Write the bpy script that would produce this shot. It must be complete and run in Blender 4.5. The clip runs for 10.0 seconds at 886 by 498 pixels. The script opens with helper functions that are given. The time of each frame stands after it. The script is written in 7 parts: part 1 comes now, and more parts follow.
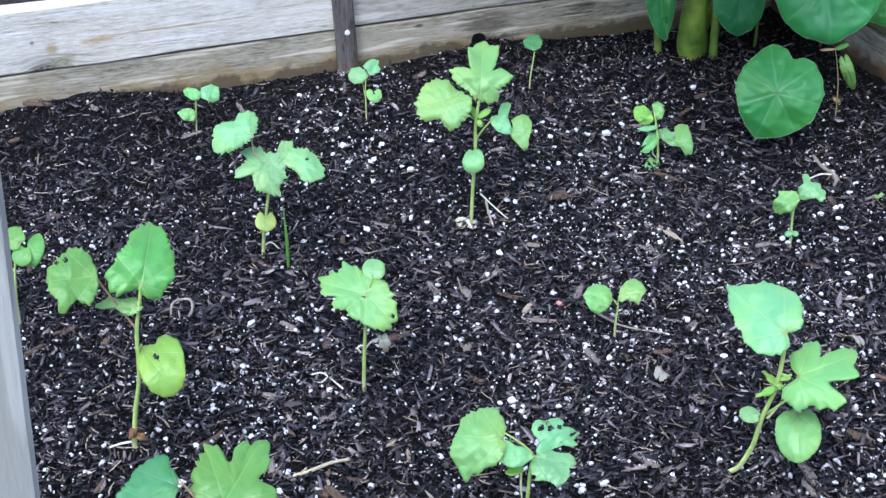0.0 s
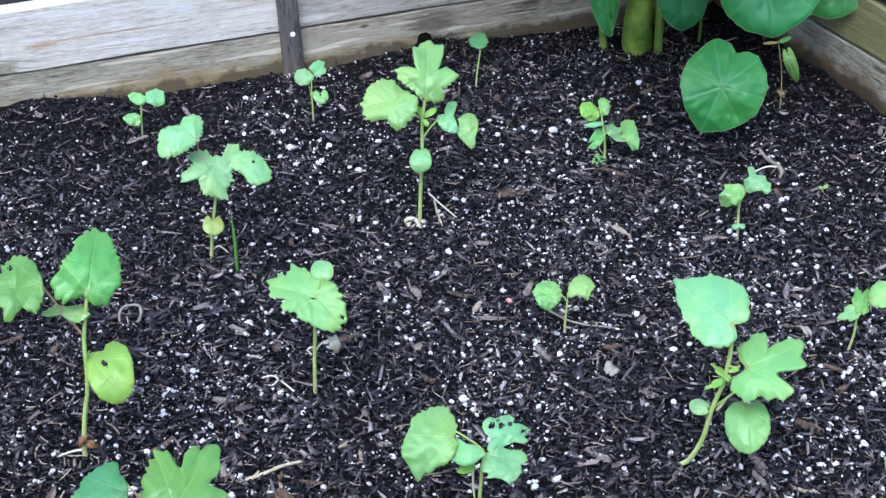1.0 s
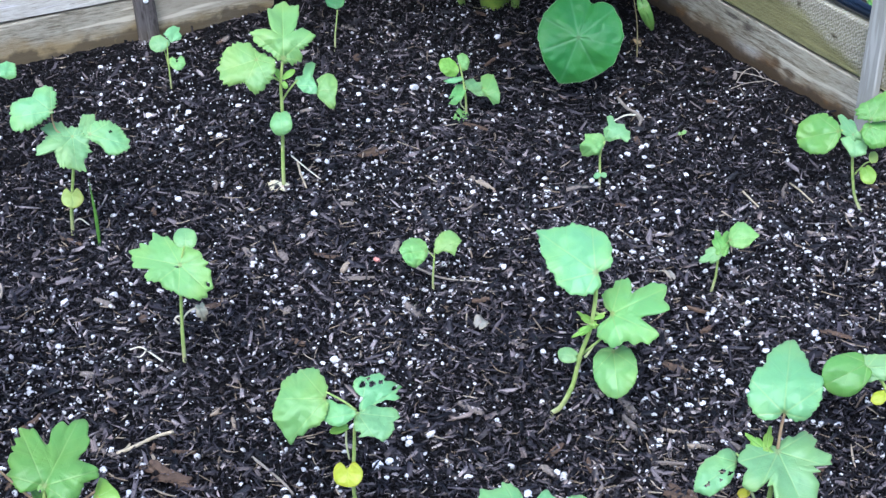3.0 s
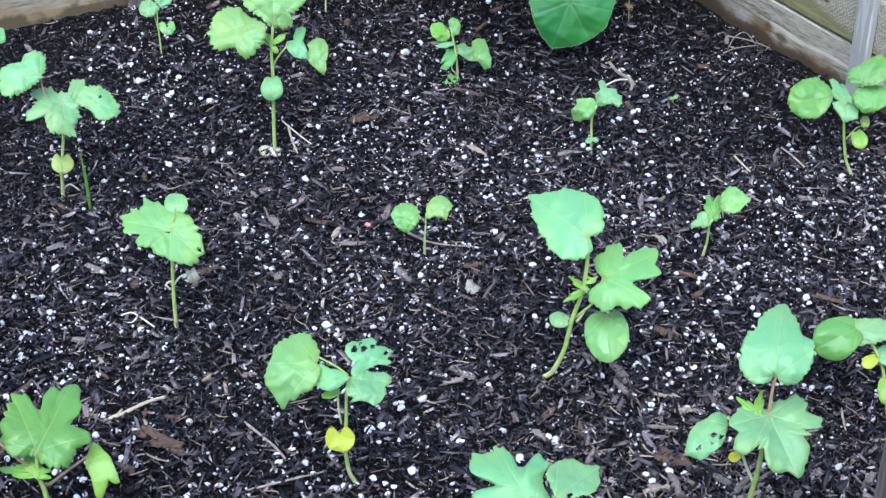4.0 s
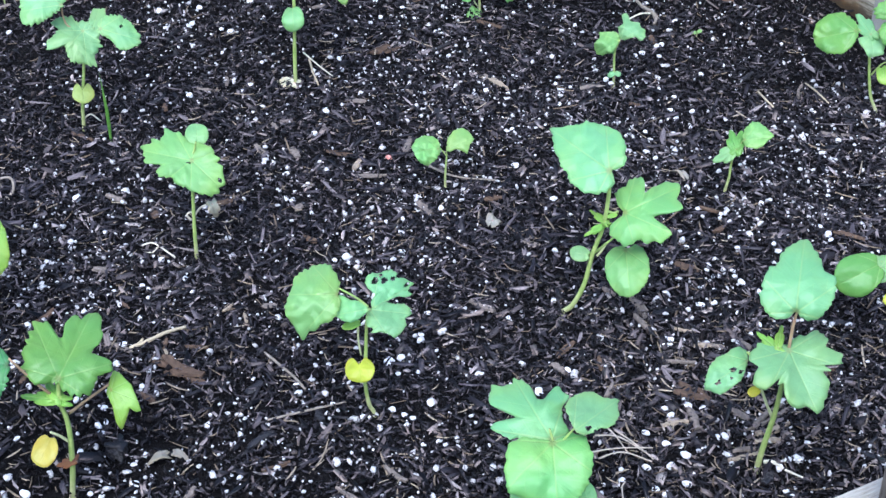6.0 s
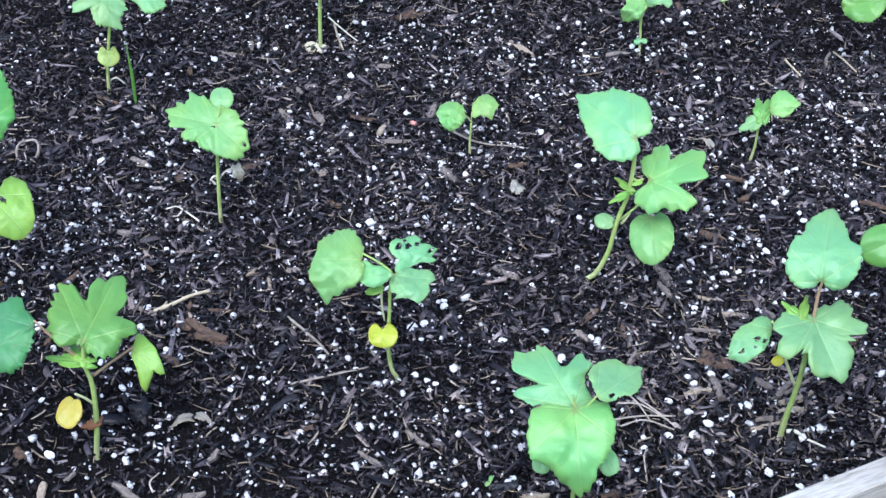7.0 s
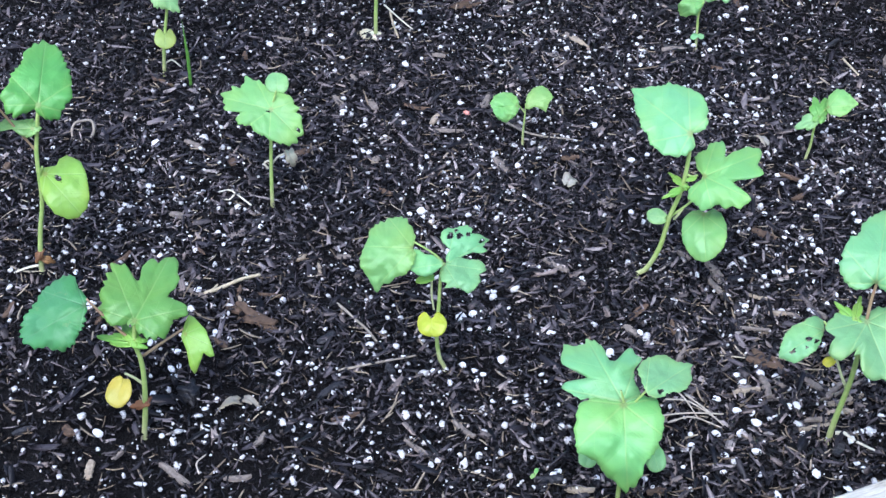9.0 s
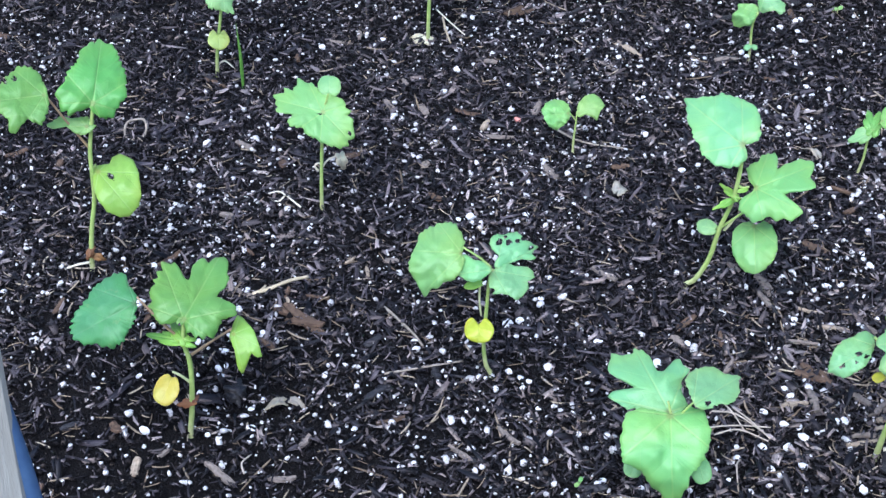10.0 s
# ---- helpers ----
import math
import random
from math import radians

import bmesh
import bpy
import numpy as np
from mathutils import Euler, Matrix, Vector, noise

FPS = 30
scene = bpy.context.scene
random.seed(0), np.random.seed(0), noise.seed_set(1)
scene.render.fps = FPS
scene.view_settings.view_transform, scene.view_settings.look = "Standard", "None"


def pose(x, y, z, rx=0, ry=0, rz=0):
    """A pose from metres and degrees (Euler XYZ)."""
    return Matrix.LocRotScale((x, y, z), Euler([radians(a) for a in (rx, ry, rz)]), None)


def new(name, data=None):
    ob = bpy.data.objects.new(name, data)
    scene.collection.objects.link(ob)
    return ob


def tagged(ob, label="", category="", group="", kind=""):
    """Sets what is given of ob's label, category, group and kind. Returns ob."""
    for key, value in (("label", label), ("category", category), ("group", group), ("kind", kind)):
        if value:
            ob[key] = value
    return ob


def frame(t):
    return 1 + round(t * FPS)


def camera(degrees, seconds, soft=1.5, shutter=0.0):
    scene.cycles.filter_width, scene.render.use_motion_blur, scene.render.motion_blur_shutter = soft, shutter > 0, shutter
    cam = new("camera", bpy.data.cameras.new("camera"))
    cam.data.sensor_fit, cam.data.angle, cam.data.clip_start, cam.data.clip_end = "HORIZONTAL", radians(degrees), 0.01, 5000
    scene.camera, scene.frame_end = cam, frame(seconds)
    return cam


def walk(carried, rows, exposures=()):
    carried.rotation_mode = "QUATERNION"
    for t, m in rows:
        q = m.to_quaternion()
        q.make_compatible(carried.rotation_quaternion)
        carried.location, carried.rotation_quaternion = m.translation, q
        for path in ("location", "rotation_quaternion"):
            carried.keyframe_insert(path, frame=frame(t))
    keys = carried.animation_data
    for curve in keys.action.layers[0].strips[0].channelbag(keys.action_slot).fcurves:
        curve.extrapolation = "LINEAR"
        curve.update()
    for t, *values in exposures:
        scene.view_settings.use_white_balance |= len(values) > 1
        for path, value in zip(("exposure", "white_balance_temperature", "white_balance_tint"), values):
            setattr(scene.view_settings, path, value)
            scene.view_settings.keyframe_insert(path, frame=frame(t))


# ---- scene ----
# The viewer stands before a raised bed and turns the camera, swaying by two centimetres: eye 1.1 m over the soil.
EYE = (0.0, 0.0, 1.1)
EXPO = 0.86
cam = camera(32.384, 10.0, soft=1.5)
ROWS = [
    (0, 59.500, 0.000, 0.000, 0.0000, 0.0000, 1.1000),
    (0.5, 59.496, 0.086, -0.979, 0.0040, -0.0003, 1.0995),
    (1, 59.498, 0.193, -2.095, 0.0076, -0.0005, 1.0993),
    (1.5, 59.445, 0.229, -3.472, 0.0116, -0.0010, 1.0990),
    (2, 59.240, 0.277, -4.903, 0.0152, -0.0013, 1.0983),
    (2.5, 58.674, 0.279, -6.361, 0.0178, -0.0015, 1.0970),
    (3, 58.033, 0.085, -7.530, 0.0192, -0.0014, 1.0956),
    (3.2, 57.762, 0.022, -7.810, 0.0191, -0.0014, 1.0951),
    (4.3, 56.442, -0.028, -7.856, 0.0187, -0.0011, 1.0926),
    (4.5, 56.231, -0.005, -7.826, 0.0186, -0.0011, 1.0921),
    (5, 55.772, 0.024, -7.677, 0.0181, -0.0009, 1.0909),
    (5.5, 55.152, -0.037, -7.371, 0.0174, -0.0008, 1.0895),
    (6, 54.380, -0.057, -6.990, 0.0164, -0.0004, 1.0882),
    (6.2, 54.086, -0.112, -6.738, 0.0160, -0.0002, 1.0879),
    (7.3, 52.932, 0.042, -5.787, 0.0137, 0.0008, 1.0859),
    (7.5, 52.849, 0.017, -5.621, 0.0133, 0.0010, 1.0856),
    (8, 52.797, -0.127, -5.157, 0.0118, 0.0014, 1.0851),
    (8.5, 52.771, -0.192, -4.527, 0.0101, 0.0018, 1.0849),
    (9, 52.778, -0.273, -3.709, 0.0075, 0.0022, 1.0850),
    (9.5, 52.852, -0.377, -2.678, 0.0044, 0.0024, 1.0852),
    (10, 52.969, -0.307, -1.629, 0.0021, 0.0024, 1.0853),
]
walk(cam, [(t, pose(x, y, z, rx, ry, rz)) for t, rx, ry, rz, x, y, z in ROWS], exposures=[(0.0, EXPO, 5085, 13), (10.0, EXPO, 5085, 13)])

# ---------------------------------------------------------------- light: open shade under a bright overcast sky
world = bpy.data.worlds.new("sky")
scene.world = world
world.use_nodes = True
wn = world.node_tree
sky = wn.nodes.new("ShaderNodeTexSky")
sky.sky_type, sky.sun_disc = "NISHITA", False
sky.sun_elevation, sky.sun_rotation = radians(55), radians(200)
sky.air_density, sky.dust_density, sky.ozone_density = 1.0, 6.0, 1.0
wn.nodes["Background"].inputs["Strength"].default_value = 0.13
wn.links.new(sky.outputs["Color"], wn.nodes["Background"].inputs["Color"])
sun_data = bpy.data.lights.new("sun", "SUN")
sun_data.energy, sun_data.angle, sun_data.color = 1.5, radians(55), (1.0, 0.97, 0.93)
sun = new("sun", sun_data)
sun.rotation_euler = (radians(26), radians(-8), 0)


# ---------------------------------------------------------------- materials
def nodes_of(name):
    m = bpy.data.materials.new(name)
    m.use_nodes = True
    return m, m.node_tree.nodes, m.node_tree.links, m.node_tree.nodes["Principled BSDF"]


def ramp(n, links, src, stops):
    r = n.new("ShaderNodeValToRGB")
    el = r.color_ramp.elements
    while len(el) < len(stops):
        el.new(0.5)
    for e, (pos, col) in zip(el, stops):
        e.position, e.color = pos, (*col, 1)
    links.new(src, r.inputs["Fac"])
    return r.outputs["Color"]


def mix(n, links, fac, a, b, mode="MIX"):
    m = n.new("ShaderNodeMix")
    m.data_type, m.blend_type = "RGBA", mode
    for sock, v in ((m.inputs["Factor"], fac), (m.inputs["A"], a), (m.inputs["B"], b)):
        if isinstance(v, (int, float)):
            sock.default_value = v
        elif isinstance(v, tuple):
            sock.default_value = (*v, 1)
        else:
            links.new(v, sock)
    return m.outputs["Result"]


def calc(n, links, op, a, b=0.0, c=0.0):
    m = n.new("ShaderNodeMath")
    m.operation = op
    for sock, v in zip(m.inputs, (a, b, c)):
        if isinstance(v, (int, float)):
            sock.default_value = v
        else:
            links.new(v, sock)
    return m.outputs[0]


def noise_of(n, links, scale, detail=4.0, vec=None, rough=0.55):
    t = n.new("ShaderNodeTexNoise")
    t.inputs["Scale"].default_value, t.inputs["Detail"].default_value, t.inputs["Roughness"].default_value = scale, detail, rough
    if vec is not None:
        links.new(vec, t.inputs["Vector"])
    return t.outputs["Fac"]


def bump_of(n, links, height, strength, distance, bsdf):
    b = n.new("ShaderNodeBump")
    b.inputs["Strength"].default_value, b.inputs["Distance"].default_value = strength, distance
    links.new(height, b.inputs["Height"])
    links.new(b.outputs["Normal"], bsdf.inputs["Normal"])


def position(n):
    return n.new("ShaderNodeNewGeometry").outputs["Position"]


def wood(name, light, mid, dark, damp=0.5, gloss=0.75, stain=(0.17, 0.125, 0.05), knots=(), reach=0.05, saw=0.0, relief_depth=0.0035, swirl=None, ridges=0.6):
    """Weathered timber: grain runs along the object's own x, with damp stains creeping up from the foot."""
    m, n, links, b = nodes_of(name)
    tc = n.new("ShaderNodeTexCoord")
    rnd = n.new("ShaderNodeObjectInfo").outputs["Random"]
    add = n.new("ShaderNodeVectorMath")
    add.operation = "ADD"
    links.new(tc.outputs["Object"], add.inputs[0])
    off = n.new("ShaderNodeCombineXYZ")
    links.new(calc(n, links, "MULTIPLY", rnd, 7.0), off.inputs["X"])
    links.new(calc(n, links, "MULTIPLY", rnd, 3.0), off.inputs["Z"])
    links.new(off.outputs[0], add.inputs[1])
    warp = n.new("ShaderNodeTexNoise")
    warp.inputs["Scale"].default_value, warp.inputs["Detail"].default_value = 3.0, 2.0
    links.new(add.outputs[0], warp.inputs["Vector"])
    bent = n.new("ShaderNodeVectorMath")
    bent.operation = "MULTIPLY_ADD"
    links.new(warp.outputs["Color"], bent.inputs[0])
    bent.inputs[1].default_value = (0.0, 0.018, 0.018)
    links.new(add.outputs[0], bent.inputs[2])

    own = n.new("ShaderNodeSeparateXYZ")
    links.new(tc.outputs["Object"], own.inputs[0])
    lines = bent.outputs[0]
    if swirl:
        dx = calc(n, links, "DIVIDE", calc(n, links, "SUBTRACT", own.outputs["X"], swirl[0]), swirl[2] * 1.7)
        gap = calc(n, links, "SUBTRACT", own.outputs["Z"], swirl[1])
        dz = calc(n, links, "DIVIDE", gap, swirl[2])
        fall = calc(n, links, "POWER", 2.718, calc(n, links, "MULTIPLY", calc(n, links, "ADD", calc(n, links, "MULTIPLY", dx, dx), calc(n, links, "MULTIPLY", dz, dz)), -1.0))
        push = n.new("ShaderNodeCombineXYZ")
        links.new(calc(n, links, "MULTIPLY", fall, -swirl[2] * 0.9), push.inputs["Z"])
        moved = n.new("ShaderNodeVectorMath")
        moved.operation = "ADD"
        links.new(lines, moved.inputs[0])
        links.new(push.outputs[0], moved.inputs[1])
        lines = moved.outputs[0]

    def streaks(sx, sz, detail):
        mp = n.new("ShaderNodeMapping")
        mp.inputs["Scale"].default_value = (sx, sz, sz)
        links.new(lines, mp.inputs["Vector"])
        return noise_of(n, links, 1.0, detail, mp.outputs[0], 0.65)

    fine, mid_s, wide_s = streaks(55.0, 420.0, 3), streaks(16.0, 190.0, 4), streaks(2.2, 34.0, 4)
    blot = noise_of(n, links, 9.0, 4, add.outputs[0])
    grain = calc(n, links, "ADD", calc(n, links, "MULTIPLY", fine, 0.42), calc(n, links, "ADD", calc(n, links, "MULTIPLY", mid_s, 0.34), calc(n, links, "MULTIPLY", wide_s, 0.24)))
    col = ramp(n, links, grain, [(0.36, dark), (0.44, mid), (0.53, light), (0.66, tuple(min(1, 1.15 * c) for c in light))])
    col = mix(n, links, calc(n, links, "MULTIPLY", calc(n, links, "SUBTRACT", blot, 0.48), 1.4), col, mid)
    tone = calc(n, links, "MULTIPLY", calc(n, links, "SUBTRACT", noise_of(n, links, 4.5, 3, add.outputs[0]), 0.45), 1.5)
    col = mix(n, links, tone, col, tuple(c * k for c, k in zip(light, (1.05, 0.98, 0.80))))
    bruise = calc(n, links, "MULTIPLY", calc(n, links, "SUBTRACT", noise_of(n, links, 6.5, 4, bent.outputs[0]), 0.56), 2.2)
    col = mix(n, links, bruise, col, tuple(0.62 * c for c in mid))
    specks = n.new("ShaderNodeMapRange")
    specks.inputs["From Min"].default_value, specks.inputs["From Max"].default_value, specks.inputs["To Max"].default_value = 0.69, 0.74, 0.8
    links.new(streaks(34.0, 170.0, 3), specks.inputs["Value"])
    col = mix(n, links, specks.outputs[0], col, tuple(0.45 * c for c in dark))
    crease = n.new("ShaderNodeMapRange")
    crease.inputs["From Min"].default_value, crease.inputs["From Max"].default_value, crease.inputs["To Max"].default_value = 0.575, 0.635, ridges
    links.new(streaks(4.0, 75.0, 2), crease.inputs["Value"])
    col = mix(n, links, crease.outputs[0], col, tuple(min(0.75, 1.55 * c) for c in light))
    crack = n.new("ShaderNodeMapRange")
    crack.inputs["From Min"].default_value, crack.inputs["From Max"].default_value, crack.inputs["To Min"].default_value, crack.inputs["To Max"].default_value = 0.27, 0.33, 0.8, 0.0
    links.new(streaks(2.6, 85.0, 3), crack.inputs["Value"])
    col = mix(n, links, crack.outputs[0], col, tuple(0.55 * c for c in dark))
    check = n.new("ShaderNodeMapRange")
    check.inputs["From Min"].default_value, check.inputs["From Max"].default_value, check.inputs["To Min"].default_value, check.inputs["To Max"].default_value = 0.32, 0.38, 0.55, 0.0
    links.new(streaks(11.0, 260.0, 3), check.inputs["Value"])
    col = mix(n, links, check.outputs[0], col, dark)
    if saw:
        worn = n.new("ShaderNodeMapRange")
        worn.interpolation_type = "SMOOTHSTEP"
        worn.inputs["From Min"].default_value, worn.inputs["From Max"].default_value = -0.014, 0.016
        bare = calc(n, links, "ADD", calc(n, links, "SUBTRACT", own.outputs["Z"], -0.006), calc(n, links, "MULTIPLY", calc(n, links, "ADD", own.outputs["X"], 0.13), 0.22))
        links.new(calc(n, links, "ADD", bare, calc(n, links, "MULTIPLY", calc(n, links, "SUBTRACT", blot, 0.5), 0.06)), worn.inputs["Value"])
        cut = 0.0
        for turn in (24, -52):
            kerf = n.new("ShaderNodeTexWave")
            kerf.wave_type, kerf.bands_direction = "BANDS", "X"
            kerf.inputs["Scale"].default_value, kerf.inputs["Distortion"].default_value = 58.0, 7.0
            kerf.inputs["Detail"].default_value, kerf.inputs["Detail Scale"].default_value = 3.0, 2.0
            slant = n.new("ShaderNodeMapping")
            slant.inputs["Rotation"].default_value = (0, radians(turn), 0)
            links.new(bent.outputs[0], slant.inputs["Vector"])
            links.new(slant.outputs[0], kerf.inputs["Vector"])
            cut = calc(n, links, "ADD", cut, calc(n, links, "MULTIPLY", kerf.outputs["Fac"], mid_s))
        cut = calc(n, links, "MULTIPLY", cut, calc(n, links, "ADD", 0.12, calc(n, links, "MULTIPLY", worn.outputs[0], saw)))
        col = mix(n, links, calc(n, links, "MULTIPLY", worn.outputs[0], 0.45), col, (0.29, 0.275, 0.20))
        col = mix(n, links, cut, col, (0.46, 0.44, 0.35))
        grain = calc(n, links, "ADD", grain, calc(n, links, "MULTIPLY", cut, 0.35))
    for kx, kz, rx, rz, tone in knots:
        ex = calc(n, links, "DIVIDE", calc(n, links, "SUBTRACT", own.outputs["X"], kx), rx)
        ez = calc(n, links, "DIVIDE", calc(n, links, "SUBTRACT", own.outputs["Z"], kz), rz)
        far = calc(n, links, "SQRT", calc(n, links, "ADD", calc(n, links, "MULTIPLY", ex, ex), calc(n, links, "MULTIPLY", ez, ez)))
        far = calc(n, links, "ADD", far, calc(n, links, "MULTIPLY", calc(n, links, "SUBTRACT", mid_s, 0.5), 2.2))
        spot = n.new("ShaderNodeMapRange")
        spot.interpolation_type = "SMOOTHSTEP"
        spot.inputs["From Min"].default_value, spot.inputs["From Max"].default_value = 0.35, 1.1
        spot.inputs["To Min"].default_value, spot.inputs["To Max"].default_value = 0.9, 0.0
        links.new(far, spot.inputs["Value"])
        col = mix(n, links, spot.outputs[0], col, tone)
        ring = calc(n, links, "MULTIPLY", calc(n, links, "SINE", calc(n, links, "MULTIPLY", far, 16.0)), calc(n, links, "MULTIPLY", spot.outputs[0], 0.6))
        col = mix(n, links, calc(n, links, "MAXIMUM", ring, 0.0), col, mid)
    z = n.new("ShaderNodeSeparateXYZ")
    links.new(position(n), z.inputs[0])
    edge = calc(n, links, "SUBTRACT", calc(n, links, "MULTIPLY", noise_of(n, links, 16.0, 3, add.outputs[0]), reach), calc(n, links, "ADD", z.outputs["Z"], 0.005))
    wet = n.new("ShaderNodeMapRange")
    wet.inputs["From Min"].default_value, wet.inputs["From Max"].default_value = -0.012, 0.016
    wet.inputs["To Max"].default_value = damp
    links.new(edge, wet.inputs["Value"])
    col = mix(n, links, wet.outputs[0], col, stain)
    if damp > 0.5:
        mud = n.new("ShaderNodeMapRange")
        mud.inputs["From Min"].default_value, mud.inputs["From Max"].default_value, mud.inputs["To Max"].default_value = 0.0, 0.010, 0.7
        links.new(calc(n, links, "SUBTRACT", calc(n, links, "MULTIPLY", noise_of(n, links, 24.0, 5, bent.outputs[0]), 0.075), calc(n, links, "ADD", z.outputs["Z"], 0.017)), mud.inputs["Value"])
        col = mix(n, links, mud.outputs[0], col, (0.045, 0.038, 0.026))
    links.new(col, b.inputs["Base Color"])
    b.inputs["Roughness"].default_value, b.inputs["Specular IOR Level"].default_value = gloss, 0.3
    bump_of(n, links, grain, 0.9, relief_depth, b)
    return m


def foliage(name, base, vein, spots, gloss=0.43, glow=0.36, down=0.04, vein_amount=0.44, spec=0.68, vein_width=0.010):
    """Leaf: veins fan out from the stalk's joint (the UV's origin), blotches and fine crinkles over them."""
    m, n, links, b = nodes_of(name)
    uv = n.new("ShaderNodeUVMap")
    uv.uv_map = "leaf"
    xyz = n.new("ShaderNodeSeparateXYZ")
    links.new(uv.outputs["UV"], xyz.inputs[0])
    p, q = calc(n, links, "SUBTRACT", xyz.outputs["X"], 0.5), calc(n, links, "SUBTRACT", xyz.outputs["Y"], 0.5)
    rad = calc(n, links, "SQRT", calc(n, links, "ADD", calc(n, links, "MULTIPLY", p, p), calc(n, links, "MULTIPLY", q, q)))
    ang = calc(n, links, "ARCTAN2", q, p)
    near = calc(n, links, "PINGPONG", ang, 0.43)
    dist = calc(n, links, "MULTIPLY", near, rad)
    main = n.new("ShaderNodeMapRange")
    main.interpolation_type = "SMOOTHSTEP"
    main.inputs["From Min"].default_value, main.inputs["From Max"].default_value = 0.001, vein_width
    main.inputs["To Min"].default_value, main.inputs["To Max"].default_value = vein_amount, 0.0
    links.new(dist, main.inputs["Value"])
    branch = calc(n, links, "PINGPONG", calc(n, links, "SUBTRACT", rad, calc(n, links, "MULTIPLY", dist, 1.1)), 0.055)
    side = n.new("ShaderNodeMapRange")
    side.interpolation_type = "SMOOTHSTEP"
    side.inputs["From Min"].default_value, side.inputs["From Max"].default_value = 0.0, 0.007
    side.inputs["To Min"].default_value, side.inputs["To Max"].default_value = vein_amount * 0.42, 0.0
    links.new(branch, side.inputs["Value"])
    off_axis = calc(n, links, "MINIMUM", calc(n, links, "MULTIPLY", rad, 4.0), 1.0)
    veins = calc(n, links, "MULTIPLY", calc(n, links, "SUBTRACT", 1.0, rad), calc(n, links, "MAXIMUM", main.outputs[0], calc(n, links, "MULTIPLY", side.outputs[0], off_axis)))
    pos = position(n)
    broad = noise_of(n, links, 38.0, 3, pos)
    fine = noise_of(n, links, 260.0, 3, pos)
    rnd = n.new("ShaderNodeObjectInfo").outputs["Random"]
    deep = tuple(c * k for c, k in zip(base, (0.62, 0.78, 0.6)))
    col = mix(n, links, calc(n, links, "MULTIPLY", broad, 0.75), base, deep)
    sere = n.new("ShaderNodeMapRange")
    sere.inputs["From Min"].default_value, sere.inputs["From Max"].default_value, sere.inputs["To Max"].default_value = 0.46, 0.72, 0.6
    rim_uv = n.new("ShaderNodeUVMap")
    rim_uv.uv_map = "margin"
    to_rim = n.new("ShaderNodeSeparateXYZ")
    links.new(rim_uv.outputs["UV"], to_rim.inputs[0])
    outer = calc(n, links, "MULTIPLY", calc(n, links, "POWER", to_rim.outputs["X"], 4.0), 0.16)
    links.new(calc(n, links, "ADD", noise_of(n, links, 20.0, 3, pos), outer), sere.inputs["Value"])
    col = mix(n, links, sere.outputs[0], col, tuple(c * k for c, k in zip(base, (1.2, 1.0, 0.64))))
    hsv = n.new("ShaderNodeHueSaturation")
    links.new(calc(n, links, "ADD", 0.485, calc(n, links, "MULTIPLY", rnd, 0.03)), hsv.inputs["Hue"])
    links.new(calc(n, links, "ADD", 0.93, calc(n, links, "MULTIPLY", rnd, 0.16)), hsv.inputs["Value"])
    links.new(col, hsv.inputs["Color"])
    col = mix(n, links, veins, hsv.outputs["Color"], vein)
    joint = n.new("ShaderNodeMapRange")
    joint.interpolation_type = "SMOOTHSTEP"
    joint.inputs["From Min"].default_value, joint.inputs["From Max"].default_value = 0.008, 0.035
    joint.inputs["To Min"].default_value, joint.inputs["To Max"].default_value = 0.55, 0.0
    links.new(rad, joint.inputs["Value"])
    col = mix(n, links, joint.outputs[0], col, (base[0] * 1.1, base[1] * 0.5, base[2] * 0.5))
    speck = n.new("ShaderNodeMapRange")
    speck.inputs["From Min"].default_value, speck.inputs["From Max"].default_value = 0.66, 0.74
    speck.inputs["To Max"].default_value = spots
    links.new(noise_of(n, links, 75.0, 5, pos), speck.inputs["Value"])
    col = mix(n, links, speck.outputs[0], col, (0.42, 0.40, 0.16))
    links.new(col, b.inputs["Base Color"])
    b.inputs["Roughness"].default_value, b.inputs["Specular IOR Level"].default_value = gloss, spec
    b.inputs["Sheen Weight"].default_value, b.inputs["Sheen Roughness"].default_value = down, 0.45
    net = n.new("ShaderNodeTexVoronoi")
    net.feature = "DISTANCE_TO_EDGE"
    net.inputs["Scale"].default_value = 170.0
    links.new(pos, net.inputs["Vector"])
    cell = calc(n, links, "MINIMUM", calc(n, links, "MULTIPLY", net.outputs["Distance"], 3.0), 0.5)
    hgt = calc(n, links, "ADD", calc(n, links, "ADD", calc(n, links, "ADD", calc(n, links, "MULTIPLY", broad, 0.42), calc(n, links, "MULTIPLY", noise_of(n, links, 110.0, 2, pos), 0.2)), calc(n, links, "MULTIPLY", cell, 0.12)), calc(n, links, "ADD", calc(n, links, "MULTIPLY", fine, 0.18), calc(n, links, "MULTIPLY", veins, -0.9)))
    bump_of(n, links, hgt, 0.35, 0.004, b)
    tr = n.new("ShaderNodeBsdfTranslucent")
    links.new(mix(n, links, 0.6, col, tuple(c * k for c, k in zip(base, (1.15, 1.07, 0.68)))), tr.inputs["Color"])
    ms = n.new("ShaderNodeMixShader")
    ms.inputs[0].default_value = glow
    links.new(b.outputs[0], ms.inputs[1])
    links.new(tr.outputs[0], ms.inputs[2])
    links.new(ms.outputs[0], n["Material Output"].inputs["Surface"])
    return m


